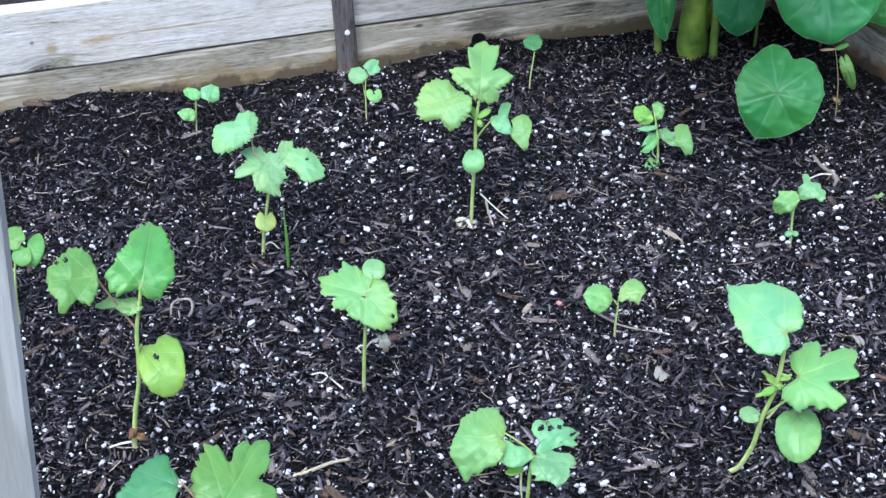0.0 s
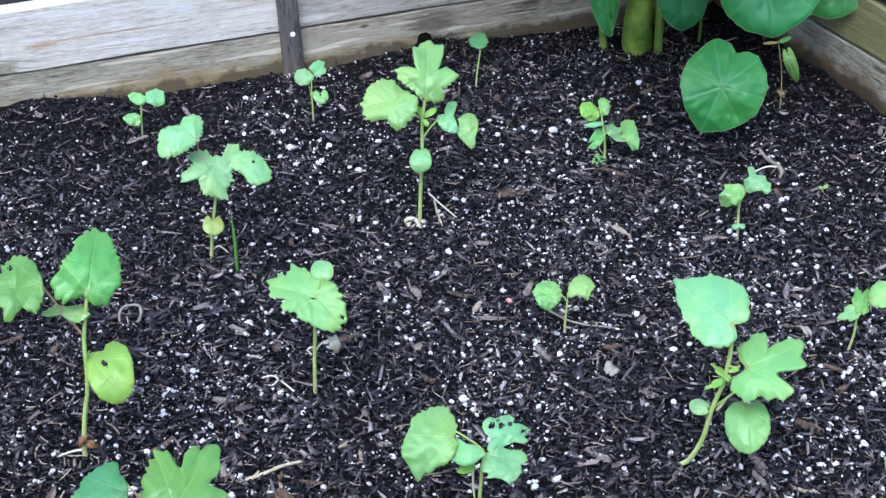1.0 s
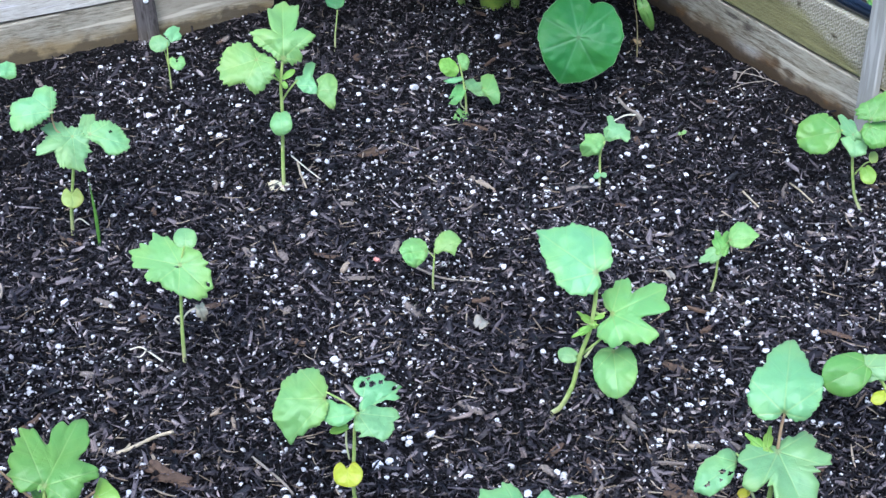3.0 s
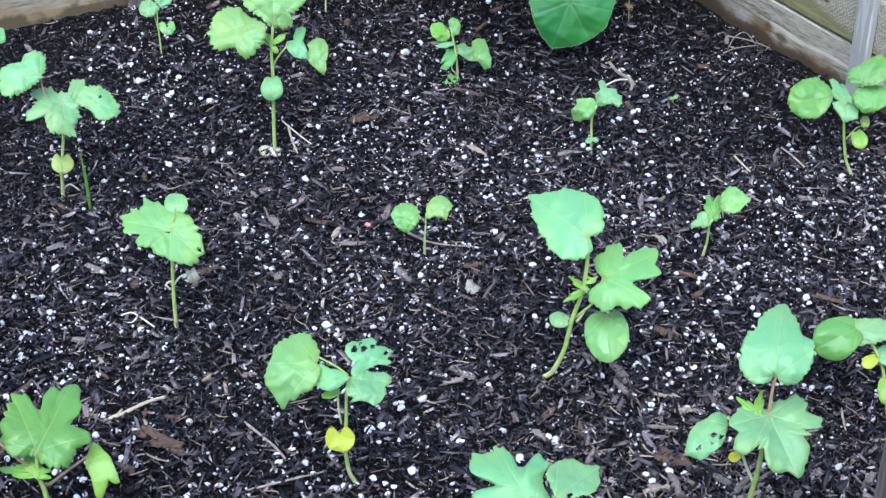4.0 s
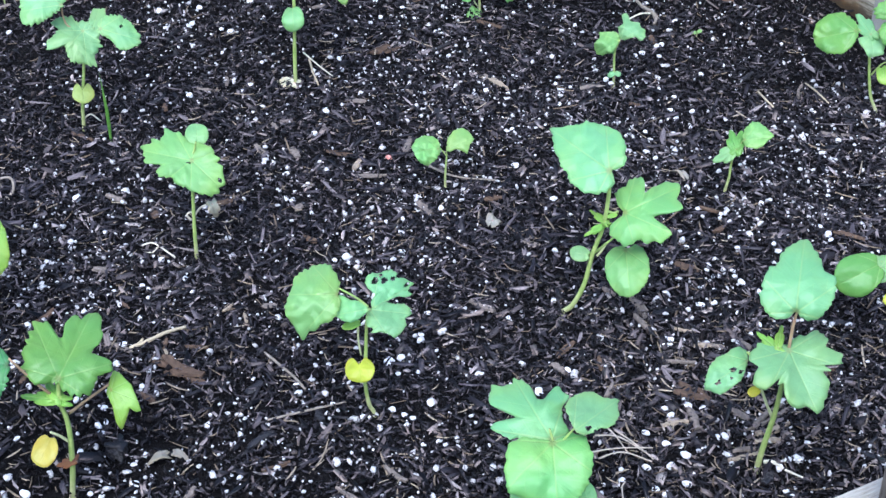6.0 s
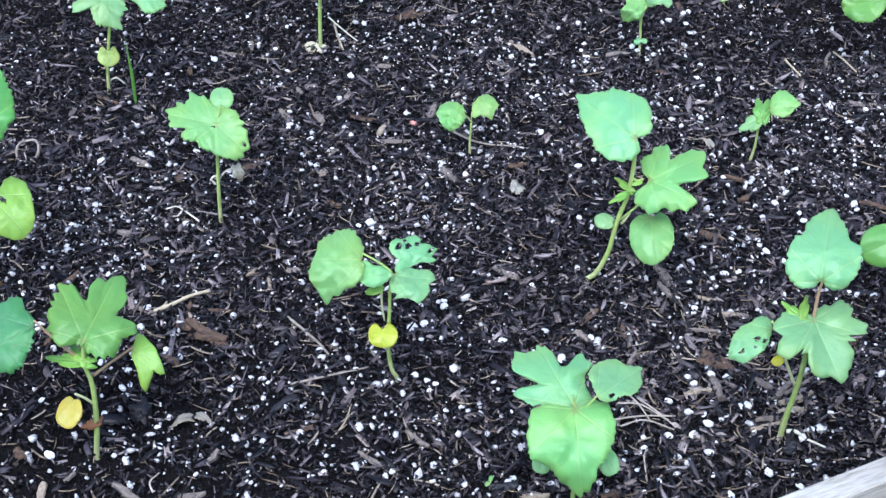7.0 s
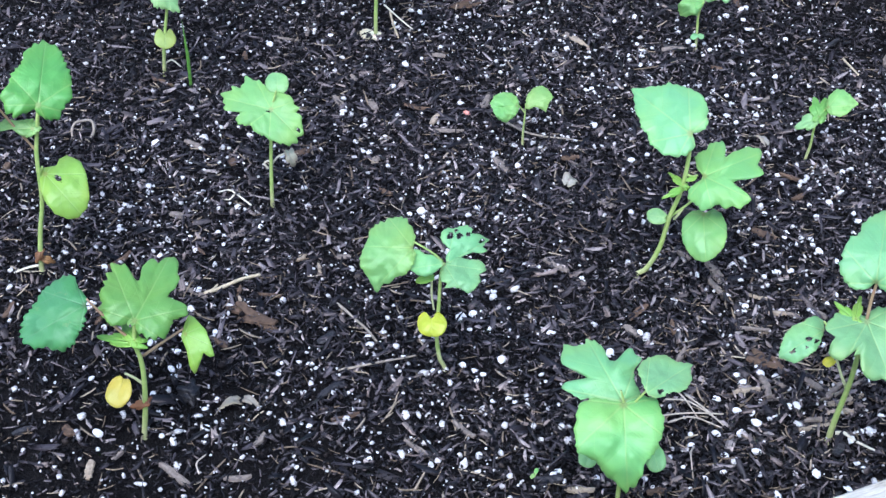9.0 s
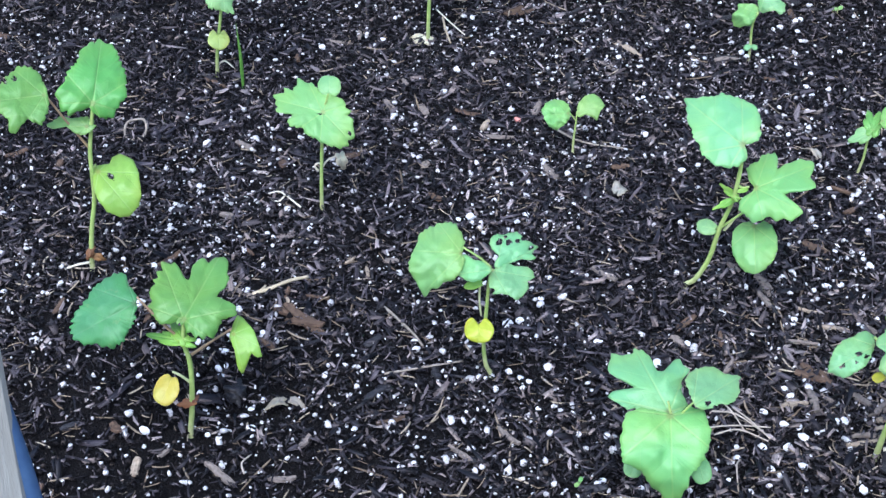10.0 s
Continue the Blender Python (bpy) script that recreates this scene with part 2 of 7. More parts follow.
def plain(name, a, b_col, scale, rough, bump=0.4, spec=0.4, island=False, dist=0.002):
    m, n, links, b = nodes_of(name)
    src = noise_of(n, links, scale, 4, position(n))
    col = ramp(n, links, src, [(0.3, a), (0.7, b_col)])
    links.new(col, b.inputs["Base Color"])
    b.inputs["Roughness"].default_value, b.inputs["Specular IOR Level"].default_value = rough, spec
    bump_of(n, links, src, bump, dist, b)
    return m


def islands(name, stops, rough, spec, scale, dist=0.0008, fibrous=False):
    """Loose bits: every piece takes its own colour."""
    m, n, links, b = nodes_of(name)
    rnd = n.new("ShaderNodeNewGeometry").outputs["Random Per Island"]
    col = ramp(n, links, rnd, stops)
    grain = noise_of(n, links, scale, 3, position(n))
    if fibrous:
        uv = n.new("ShaderNodeUVMap")
        uv.uv_map = "grain"
        own = n.new("ShaderNodeVectorMath")
        own.operation = "MULTIPLY_ADD"
        links.new(uv.outputs["UV"], own.inputs[0])
        own.inputs[1].default_value = (110.0, 1150.0, 0.0)
        shift = n.new("ShaderNodeCombineXYZ")
        for axis in ("X", "Y", "Z"):
            links.new(calc(n, links, "MULTIPLY", rnd, 311.0), shift.inputs[axis])
        links.new(shift.outputs[0], own.inputs[2])
        grain = calc(n, links, "ADD", calc(n, links, "MULTIPLY", noise_of(n, links, 1.0, 3, own.outputs[0]), 0.7), calc(n, links, "MULTIPLY", grain, 0.3))
    low = 0.30 if fibrous else 0.55
    col = mix(n, links, 1.0, col, ramp(n, links, grain, [(0.33, (low, low, low)), (0.50, (0.82, 0.80, 0.78)), (0.66, (1.0, 0.98, 0.95))]), "MULTIPLY")
    links.new(col, b.inputs["Base Color"])
    b.inputs["Roughness"].default_value, b.inputs["Specular IOR Level"].default_value = rough, spec
    bump_of(n, links, grain, 0.6, dist, b)
    return m


def stem_green(name):
    """Okra stem: green above, pale and a little pink where it leaves the soil."""
    m, n, links, b = nodes_of(name)
    pos = position(n)
    grain = noise_of(n, links, 120, 3, pos)
    z = n.new("ShaderNodeSeparateXYZ")
    links.new(pos, z.inputs[0])
    foot = n.new("ShaderNodeMapRange")
    foot.inputs["From Min"].default_value, foot.inputs["From Max"].default_value = 0.005, 0.035
    foot.inputs["To Min"].default_value, foot.inputs["To Max"].default_value = 0.5, 0.0
    links.new(z.outputs["Z"], foot.inputs["Value"])
    col = mix(n, links, foot.outputs[0], ramp(n, links, grain, [(0.3, (0.29, 0.44, 0.10)), (0.7, (0.42, 0.54, 0.17))]), ramp(n, links, grain, [(0.35, (0.40, 0.33, 0.20)), (0.7, (0.56, 0.52, 0.36))]))
    links.new(col, b.inputs["Base Color"])
    b.inputs["Roughness"].default_value = 0.5
    bump_of(n, links, grain, 0.4, 0.001, b)
    return m


LEAF = {
    # this base colour has some of the sky's bluish sheen mixed in
    "mint": foliage("leaf_pale_green", (0.285, 0.57, 0.268), (0.50, 0.68, 0.26), 0.12),
    "green": foliage("leaf_green", (0.188, 0.455, 0.106), (0.40, 0.58, 0.18), 0.2),
    "fresh": foliage("leaf_fresh_green", (0.285, 0.568, 0.192), (0.48, 0.67, 0.22), 0.18),
    "lime": foliage("leaf_yellow_green", (0.335, 0.585, 0.100), (0.46, 0.64, 0.24), 0.25),
    "blue": foliage("leaf_blue_green", (0.115, 0.34, 0.125), (0.22, 0.42, 0.2), 0.25, 0.5),
    "pale": foliage("leaf_washed_out", (0.46, 0.62, 0.18), (0.5, 0.66, 0.3), 0.2),
    "yellow": foliage("leaf_yellowed", (0.60, 0.68, 0.05), (0.7, 0.74, 0.2), 0.2),
    "gold": foliage("leaf_golden", (0.66, 0.61, 0.11), (0.7, 0.66, 0.2), 0.6),
    "cream": foliage("leaf_withered", (0.60, 0.58, 0.46), (0.66, 0.62, 0.5), 0.3, 0.7, 0.1, 0.0, 0.3),
    "papery": foliage("leaf_papery", (0.30, 0.275, 0.245), (0.40, 0.37, 0.33), 0.3, 0.7, 0.1, 0.0, 0.3),
    "tan": foliage("leaf_dry", (0.42, 0.30, 0.16), (0.5, 0.38, 0.22), 0.4, 0.7, 0.1, 0.0, 0.3),
    "rust": foliage("leaf_dead_rusty", (0.25, 0.125, 0.05), (0.34, 0.2, 0.1), 0.3, 0.7, 0.1, 0.0, 0.3),
    "brown": foliage("leaf_dead", (0.16, 0.07, 0.03), (0.2, 0.1, 0.05), 0.2, 0.7, 0.1, 0.0, 0.3),
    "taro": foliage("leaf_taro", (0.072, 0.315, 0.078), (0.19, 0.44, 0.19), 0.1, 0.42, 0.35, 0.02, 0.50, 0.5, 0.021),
    # leaf_taro again for the inner blades, with shade put into the colour
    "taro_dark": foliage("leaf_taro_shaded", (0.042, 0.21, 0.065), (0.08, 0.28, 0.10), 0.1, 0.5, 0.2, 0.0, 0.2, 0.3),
}
STALK = {
    "": stem_green("stem_green"),
    "red": plain("stem_reddish", (0.36, 0.22, 0.14), (0.42, 0.34, 0.18), 110, 0.5),
    "pale": plain("stem_pale", (0.50, 0.58, 0.28), (0.60, 0.62, 0.36), 110, 0.5),
    "cream": plain("stem_withered", (0.62, 0.58, 0.42), (0.72, 0.70, 0.58), 110, 0.7),
    "taro": plain("stem_taro", (0.055, 0.13, 0.02), (0.22, 0.31, 0.06), 34, 0.45, 0.2),
    "base": plain("leaf_base_taro", (0.05, 0.125, 0.016), (0.36, 0.50, 0.07), 22, 0.4, 0.2),
    "edge": plain("leaf_edge_taro", (0.14, 0.36, 0.11), (0.26, 0.46, 0.18), 90, 0.5),
    "grass": plain("grass_green", (0.05, 0.15, 0.02), (0.14, 0.30, 0.05), 90, 0.45),
    "dry": plain("stem_dry", (0.20, 0.17, 0.08), (0.32, 0.30, 0.14), 80, 0.7),
}
SOIL = plain("potting_soil", (0.003, 0.003, 0.0035), (0.010, 0.009, 0.009), 420, 0.9, 0.8, 0.12, dist=0.004)
CHIPS = islands("bark_chips", [(0.0, (0.004, 0.004, 0.0066)), (0.36, (0.012, 0.0115, 0.01595)), (0.60, (0.048, 0.043, 0.0528)), (0.78, (0.112, 0.100, 0.1133)), (0.92, (0.235, 0.207, 0.2134)), (1.0, (0.52, 0.465, 0.451))], 0.55, 0.4, 700, fibrous=True)
SHREDS = islands("shredded_bark", [(0.0, (0.004, 0.004, 0.0066)), (0.5, (0.015, 0.014, 0.0187)), (0.8, (0.055, 0.049, 0.0583)), (1.0, (0.25, 0.215, 0.2145))], 0.6, 0.35, 1200, fibrous=True)
FLAKES = islands("bark_flakes", [(0.0, (0.014, 0.013, 0.0176)), (0.35, (0.056, 0.049, 0.0528)), (0.72, (0.14, 0.117, 0.1133)), (0.9, (0.32, 0.265, 0.2365)), (1.0, (0.58, 0.52, 0.484))], 0.6, 0.4, 500, fibrous=True)
CRUMBS = islands("soil_crumbs", [(0.0, (0.002, 0.002, 0.003)), (0.7, (0.008, 0.007, 0.008)), (0.92, (0.03, 0.025, 0.024)), (1.0, (0.10, 0.085, 0.075))], 0.8, 0.15, 1500)
STRAW = islands("straw_fibres", [(0.0, (0.16, 0.12, 0.08)), (0.5, (0.32, 0.26, 0.18)), (1.0, (0.55, 0.48, 0.36))], 0.7, 0.3, 900)
PERLITE = islands("perlite", [(0.0, (0.60, 0.60, 0.60)), (0.3, (0.76, 0.77, 0.78)), (1.0, (0.86, 0.87, 0.88))], 0.85, 0.3, 700, 0.002)
PALE = ((0.63, 0.62, 0.545), (0.50, 0.48, 0.405), (0.25, 0.225, 0.165))
WOOD_PALE = wood("bleached_board", (0.44, 0.43, 0.375), (0.34, 0.325, 0.27), (0.17, 0.155, 0.115), 0.0)
SOOT, RUST = (0.075, 0.072, 0.065), (0.36, 0.26, 0.13)
WOOD_KNOTTY = wood("bleached_knotty_board", *PALE, 0.0, swirl=(-0.045, -0.048, 0.022), knots=[(-0.045, -0.045, 0.050, 0.017, (0.22, 0.21, 0.17)), (-0.066, -0.042, 0.026, 0.015, (0.22, 0.215, 0.12)), (-0.032, -0.050, 0.026, 0.0085, (0.035, 0.035, 0.032)), (-0.050, -0.018, 0.012, 0.012, RUST), (-0.125, -0.013, 0.032, 0.0060, RUST), (-0.24, -0.008, 0.14, 0.0026, RUST), (-0.49, 0.022, 0.04, 0.012, RUST), (-0.020, -0.003, 0.004, 0.004, SOOT)])
WOOD_GREY = wood("weathered_board", (0.385, 0.362, 0.275), (0.235, 0.216, 0.152), (0.065, 0.057, 0.038), 0.8, stain=(0.26, 0.19, 0.075), reach=0.072, ridges=0.95)
WOOD_LOW = wood("weathered_knotty_board", (0.41, 0.385, 0.30), (0.25, 0.228, 0.163), (0.085, 0.072, 0.05), 0.8, stain=(0.24, 0.175, 0.065), ridges=0.9, knots=[(0.17, 0.075, 0.06, 0.03, (0.12, 0.105, 0.08)), (-0.02, 0.085, 0.04, 0.006, (0.06, 0.05, 0.035)), (0.30, 0.09, 0.012, 0.004, (0.05, 0.04, 0.03)), (-0.2, 0.07, 0.06, 0.008, (0.07, 0.06, 0.04))])
WOOD_SIDE = wood("greyed_side_board", (0.40, 0.385, 0.30), (0.22, 0.20, 0.138), (0.075, 0.065, 0.042), 0.95, ridges=0.8, stain=(0.13, 0.075, 0.024), reach=0.060, knots=[(-0.305, 0.046, 0.055, 0.012, (0.52, 0.52, 0.47)), (-0.235, 0.055, 0.014, 0.012, (0.05, 0.04, 0.03)), (-0.20, 0.048, 0.018, 0.010, (0.06, 0.045, 0.03)), (-0.315, 0.085, 0.018, 0.008, (0.06, 0.05, 0.04)), (-0.36, 0.09, 0.02, 0.006, (0.07, 0.06, 0.05))])
WOOD_OLIVE = wood("treated_board", (0.205, 0.202, 0.080), (0.150, 0.148, 0.054), (0.070, 0.067, 0.024), 0.0, saw=1.0, relief_depth=0.004, knots=[(-0.20, 0.02, 0.008, 0.006, (0.06, 0.05, 0.03)), (-0.11, 0.0, 0.010, 0.004, (0.06, 0.05, 0.03))])
WOOD_DARK = wood("damp_stake", (0.12, 0.11, 0.10), (0.06, 0.053, 0.048), (0.02, 0.018, 0.017), 0.2)
WOOD_POST = wood("grey_post", (0.335, 0.345, 0.315), (0.315, 0.322, 0.29), (0.28, 0.285, 0.255), 0.0, relief_depth=0.0012, knots=[(0.40, 0.0, 0.016, 0.010, (0.15, 0.14, 0.12))])


# ---------------------------------------------------------------- building blocks
def mesh_of(name, verts, faces, material, smooth=False):
    me = bpy.data.meshes.new(name)
    me.from_pydata([tuple(v) for v in verts], [], [tuple(f) for f in faces])
    me.materials.append(material)
    if smooth:
        me.shade_smooth()
    me.update()
    return me


def part(name, bm_or_mesh, material=None, parent=None, label="", smooth=False):
    me = bm_or_mesh
    if isinstance(bm_or_mesh, bmesh.types.BMesh):
        me = bpy.data.meshes.new(name)
        bm_or_mesh.to_mesh(me)
        bm_or_mesh.free()
        me.materials.append(material)
        if smooth:
            me.shade_smooth()
    ob = new(name, me)
    if parent is not None:
        ob.parent = parent
    return tagged(ob, label) if label else ob


def tube(points, r0, r1, sides=10, steps=6, seed=0, wobble=0.0):
    """A tapered round stem through the points, as vertices and faces, closed at both ends."""
    rng = random.Random(seed)
    pts = [Vector(p) for p in points]
    ext = [pts[0] * 2 - pts[1]] + pts + [pts[-1] * 2 - pts[-2]]
    path = []
    for i in range(1, len(ext) - 2):
        a, b, c, d = ext[i - 1:i + 3]
        for k in range(steps):
            t = k / steps
            path.append(0.5 * (2 * b + (c - a) * t + (2 * a - 5 * b + 4 * c - d) * t * t + (3 * b - a - 3 * c + d) * t ** 3))
    path.append(pts[-1])
    verts, faces, last = [], [], None
    side = Vector((0.31, 0.77, 0.55))
    for i, p in enumerate(path):
        way = (path[min(i + 1, len(path) - 1)] - path[max(i - 1, 0)]).normalized()
        x = way.cross(side).normalized()
        y = way.cross(x)
        r = (r0 + (r1 - r0) * i / (len(path) - 1)) * (1 + wobble * rng.uniform(-1, 1))
        for k in range(sides):
            a = math.tau * k / sides
            verts.append(p + r * (math.cos(a) * x + math.sin(a) * y))
    for i in range(len(path) - 1):
        for k in range(sides):
            k2 = (k + 1) % sides
            faces.append((i * sides + k, i * sides + k2, (i + 1) * sides + k2, (i + 1) * sides + k))
    faces.append(tuple(reversed(range(sides))))
    faces.append(tuple(range(len(verts) - sides, len(verts))))
    return verts, faces


def smooth_keys(deg, keys):
    """A value round the circle from (degrees, value) keys on one half, mirrored, eased between the keys."""
    d = abs(deg)
    for (a, va), (b, vb) in zip(keys, keys[1:]):
        if d <= b:
            t = (d - a) / (b - a)
            t = t * t * (3 - 2 * t) * 0.5 + t * 0.5
            return va + (vb - va) * t
    return keys[-1][1]


HEART = [(0, 1.0), (12, 0.96), (30, 0.86), (55, 0.76), (85, 0.69), (115, 0.62), (142, 0.52), (165, 0.36), (180, 0.10)]
SHIELD = [(0, 1.0), (15, 0.95), (45, 0.92), (85, 0.86), (120, 0.90), (150, 0.98), (166, 0.94), (174, 0.80), (180, 0.70)]
THREE = [(0, 1.0, 0.40), (50, 0.84, 0.36), (-50, 0.80, 0.36), (110, 0.58, 0.5), (-110, 0.55, 0.5)]


def ray_reach(deg, reach):
    """How far the edge lies at that bearing: straight runs between lobe tips and notches."""
    for (a, ra), (b, rb) in zip(reach, reach[1:] + [(reach[0][0] + 360, reach[0][1])]):
        d = deg if deg >= a else deg + 360
        if a <= d <= b:
            span = math.radians(max(b - a, 0.5))
            x = math.radians(d - a)
            den = ra * math.sin(x) + rb * math.sin(span - x)
            return ra * rb * math.sin(span) / den if span < 2.8 and den > 1e-6 else min(ra, rb)
    return reach[-1][1]


def rim(kind, n, lobes, serr, teeth, rng, hub=(0.0, 0.0)):
    """The leaf's outline about the joint, unit length, and the point its rings shrink to."""
    out, centre = [], hub
    ph = rng.uniform(0, 6)
    for i in range(n):
        th = math.tau * i / n - math.pi
        deg = math.degrees(th)
        if kind in ("round", "kidney"):
            notch = (0.34 if kind == "kidney" else 0.13) * math.exp(-((math.pi - abs(th)) / 0.36) ** 2)
            wob = 1 + 0.03 * math.sin(2 * th + ph) + 0.02 * math.sin(5 * th + ph) + serr * 0.5 * math.sin(teeth * th)
            out.append((0.47 + 0.53 * math.cos(th) * wob + notch, 0.5 * math.sin(th) * wob * (1 + 0.12 * math.cos(th))))
            centre = (0.42, 0.0)
            continue
        if kind == "shaped":
            r = sum(ray_reach((deg + o + 180) % 360 - 180, lobes) * w for o, w in ((-1.6, 0.25), (0, 0.5), (1.6, 0.25)))
        elif kind in ("heart", "shield"):
            r = smooth_keys(deg, HEART if kind == "heart" else SHIELD)
            r *= 1 + 0.03 * math.sin(3 * th + ph)
        else:
            r = 0.0
            for a, length, w in lobes or THREE:
                dd = math.radians((deg - a + 180) % 360 - 180)
                r = max(r, length * math.exp(-abs(dd / (w * 1.75)) ** 2.2 * 0.7))
            r = max(r, 0.36 - 0.28 * math.exp(-((math.pi - abs(th)) / 0.3) ** 2))
        saw = (th * teeth / math.tau + 0.35 * math.sin(3 * th + ph) + 0.22 * math.sin(8 * th + 2 * ph) + ph) % 1.0
        uneven = max(0.0, 0.75 + 1.3 * noise.noise((math.cos(th) * 3 + ph, math.sin(th) * 3, 0)))
        tooth = min(saw / 0.62, (1 - saw) / 0.38)
        tooth = (1 - (1 - tooth) ** 1.35) * 2 - 1.1
        r *= 1 + serr * uneven * tooth * (1.0 if r > 0.25 else 0.3) + serr * 0.7 * noise.noise((math.cos(th) * 9, math.sin(th) * 9, ph))
        out.append((hub[0] + r * math.cos(th), hub[1] + r * math.sin(th)))
    return out, centre


def leaf_mesh(name, kind, frame_axes, length, width, material, k=0.55, k2=0.0, lobes=None, reach=None, hub=(0.0, 0.0), serr=0.060, teeth=27, curl=0.0, rough=1.0, arch=0.0, upright=(0.0, 1.0), holes=(), seed=0, rings=11, count=150, thick=0.0005):
    """A leaf blade: its joint at the origin, its axes given as along, across and out of the blade, all in metres."""
    rng = random.Random(seed)
    along, across, out = frame_axes
    edge, centre = rim(kind, count, reach or lobes, serr, teeth, rng, hub)
    half = max(abs(q) for p, q in edge)
    stretch = 1.0 if kind in ("palm", "shaped") else (width / length) / (2 * half)
    sx, sy = rng.uniform(0, 50), rng.uniform(0, 50)
    fold = rng.uniform(0.04, 0.16)
    droop = rng.uniform(0.03, 0.12) + curl
    level = centre[0] * upright[0] + centre[1] * stretch * upright[1]
    flat, verts, uvs, rims = [], [], [], []
    flat.append(centre)
    for j in range(1, rings + 1):
        s = (j / rings) ** 0.85
        for p, q in edge:
            flat.append((centre[0] + (p - centre[0]) * s, centre[1] + (q - centre[1]) * s))
    for i, (p, q) in enumerate(flat):
        y = q * stretch
        share = 0.0 if i == 0 else (((i - 1) // count + 1) / rings) ** 0.85
        rr = math.hypot(p, y)
        ang = math.atan2(q, p)
        vein = abs(((ang / 0.86 + 0.5) % 1.0) - 0.5) * 2
        h = fold * abs(y) - droop * rr * rr + 0.030 * rough * min(1, rr * 2) * (vein - 0.5)
        h += rough * (0.110 * noise.noise((p * 2.1 + sx, y * 2.1 + sy, 0)) + 0.036 * noise.noise((p * 7 + sx, y * 7 + sy, 3)) + 0.005 * noise.noise((p * 17 + sx, y * 17 + sy, 5)))
        h -= 0.055 * share ** 4
        h += curl * 0.5 * math.sin(ang * 2 + sx) * rr
        rise = p * upright[0] + y * upright[1]
        h -= arch * ((rise - level) ** 2 - level ** 2)
        verts.append(length * (p * along + y * across + h * out))
        uvs.append((0.5 + 0.5 * p, 0.5 + 0.5 * y))
        rims.append((share, 0.5))
    faces = []
    for i in range(count):
        i2 = (i + 1) % count
        faces.append((0, 1 + i, 1 + i2))
        for j in range(rings - 1):
            a, b = 1 + j * count, 1 + (j + 1) * count
            faces.append((a + i, b + i, b + i2, a + i2))
    if holes:
        def cut(f):
            cp = sum(flat[v][0] for v in f) / len(f)
            cq = sum(flat[v][1] for v in f) * stretch / len(f)
            return any(math.hypot(cp - hp, (cq - hq) * 1.3) < hr * (1 + 0.5 * noise.noise((cp * 30, cq * 30, 1))) for hp, hq, hr in holes)
        faces = [f for f in faces if not cut(f)]
    total = len(verts)
    up = [v + out * thick * 0.5 for v in verts]
    low = [v - out * thick * 0.5 for v in verts]
    used = {}
    for f in faces:
        for a, b in zip(f, f[1:] + f[:1]):
            used[(a, b)] = True
    walls = [(a, a + total, b + total, b) for a, b in used if (b, a) not in used]
    every = list(faces) + [tuple(v + total for v in reversed(f)) for f in faces] + walls
    me = mesh_of(name, up + low, every, material, True)
    layer = me.uv_layers.new(name="leaf")
    lv = np.empty(len(me.loops), dtype=np.int32)
    me.loops.foreach_get("vertex_index", lv)
    layer.data.foreach_set("uv", np.array(uvs + uvs, dtype=np.float32)[lv].ravel())
    layer = me.uv_layers.new(name="margin")
    layer.data.foreach_set("uv", np.array(rims + rims, dtype=np.float32)[lv].ravel())
    return me


serial = [0]


def add_leaf(thing, name, kind, spot, basis, turn, long, wide, tint, k=0.55, k2=None, **more):
    """A leaf under thing at spot; turn is its heading in the plane that faces the camera at EYE, k how far that plane
    lies back.
    """
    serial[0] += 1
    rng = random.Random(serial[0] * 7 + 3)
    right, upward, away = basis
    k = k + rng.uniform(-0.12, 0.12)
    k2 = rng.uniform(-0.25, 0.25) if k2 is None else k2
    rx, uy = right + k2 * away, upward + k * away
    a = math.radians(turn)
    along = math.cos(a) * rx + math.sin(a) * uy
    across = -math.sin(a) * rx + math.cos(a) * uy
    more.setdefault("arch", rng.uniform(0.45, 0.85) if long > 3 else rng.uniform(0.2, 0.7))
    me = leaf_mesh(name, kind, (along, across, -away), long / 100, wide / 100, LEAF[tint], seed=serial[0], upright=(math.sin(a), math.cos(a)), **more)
    ob = part(name, me, None, thing)
    ob.location = spot
    return ob


# axes at a plant, sloped by the camera's height over it
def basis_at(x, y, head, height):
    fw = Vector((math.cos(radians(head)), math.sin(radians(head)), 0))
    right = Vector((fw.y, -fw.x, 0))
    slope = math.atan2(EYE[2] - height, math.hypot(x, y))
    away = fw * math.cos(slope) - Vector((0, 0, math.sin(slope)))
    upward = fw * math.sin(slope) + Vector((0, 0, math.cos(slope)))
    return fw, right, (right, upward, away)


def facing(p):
    """Right, up and away axes of a blade at p that turns its face to the camera's first place, EYE."""
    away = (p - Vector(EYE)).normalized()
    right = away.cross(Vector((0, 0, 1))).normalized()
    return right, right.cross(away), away


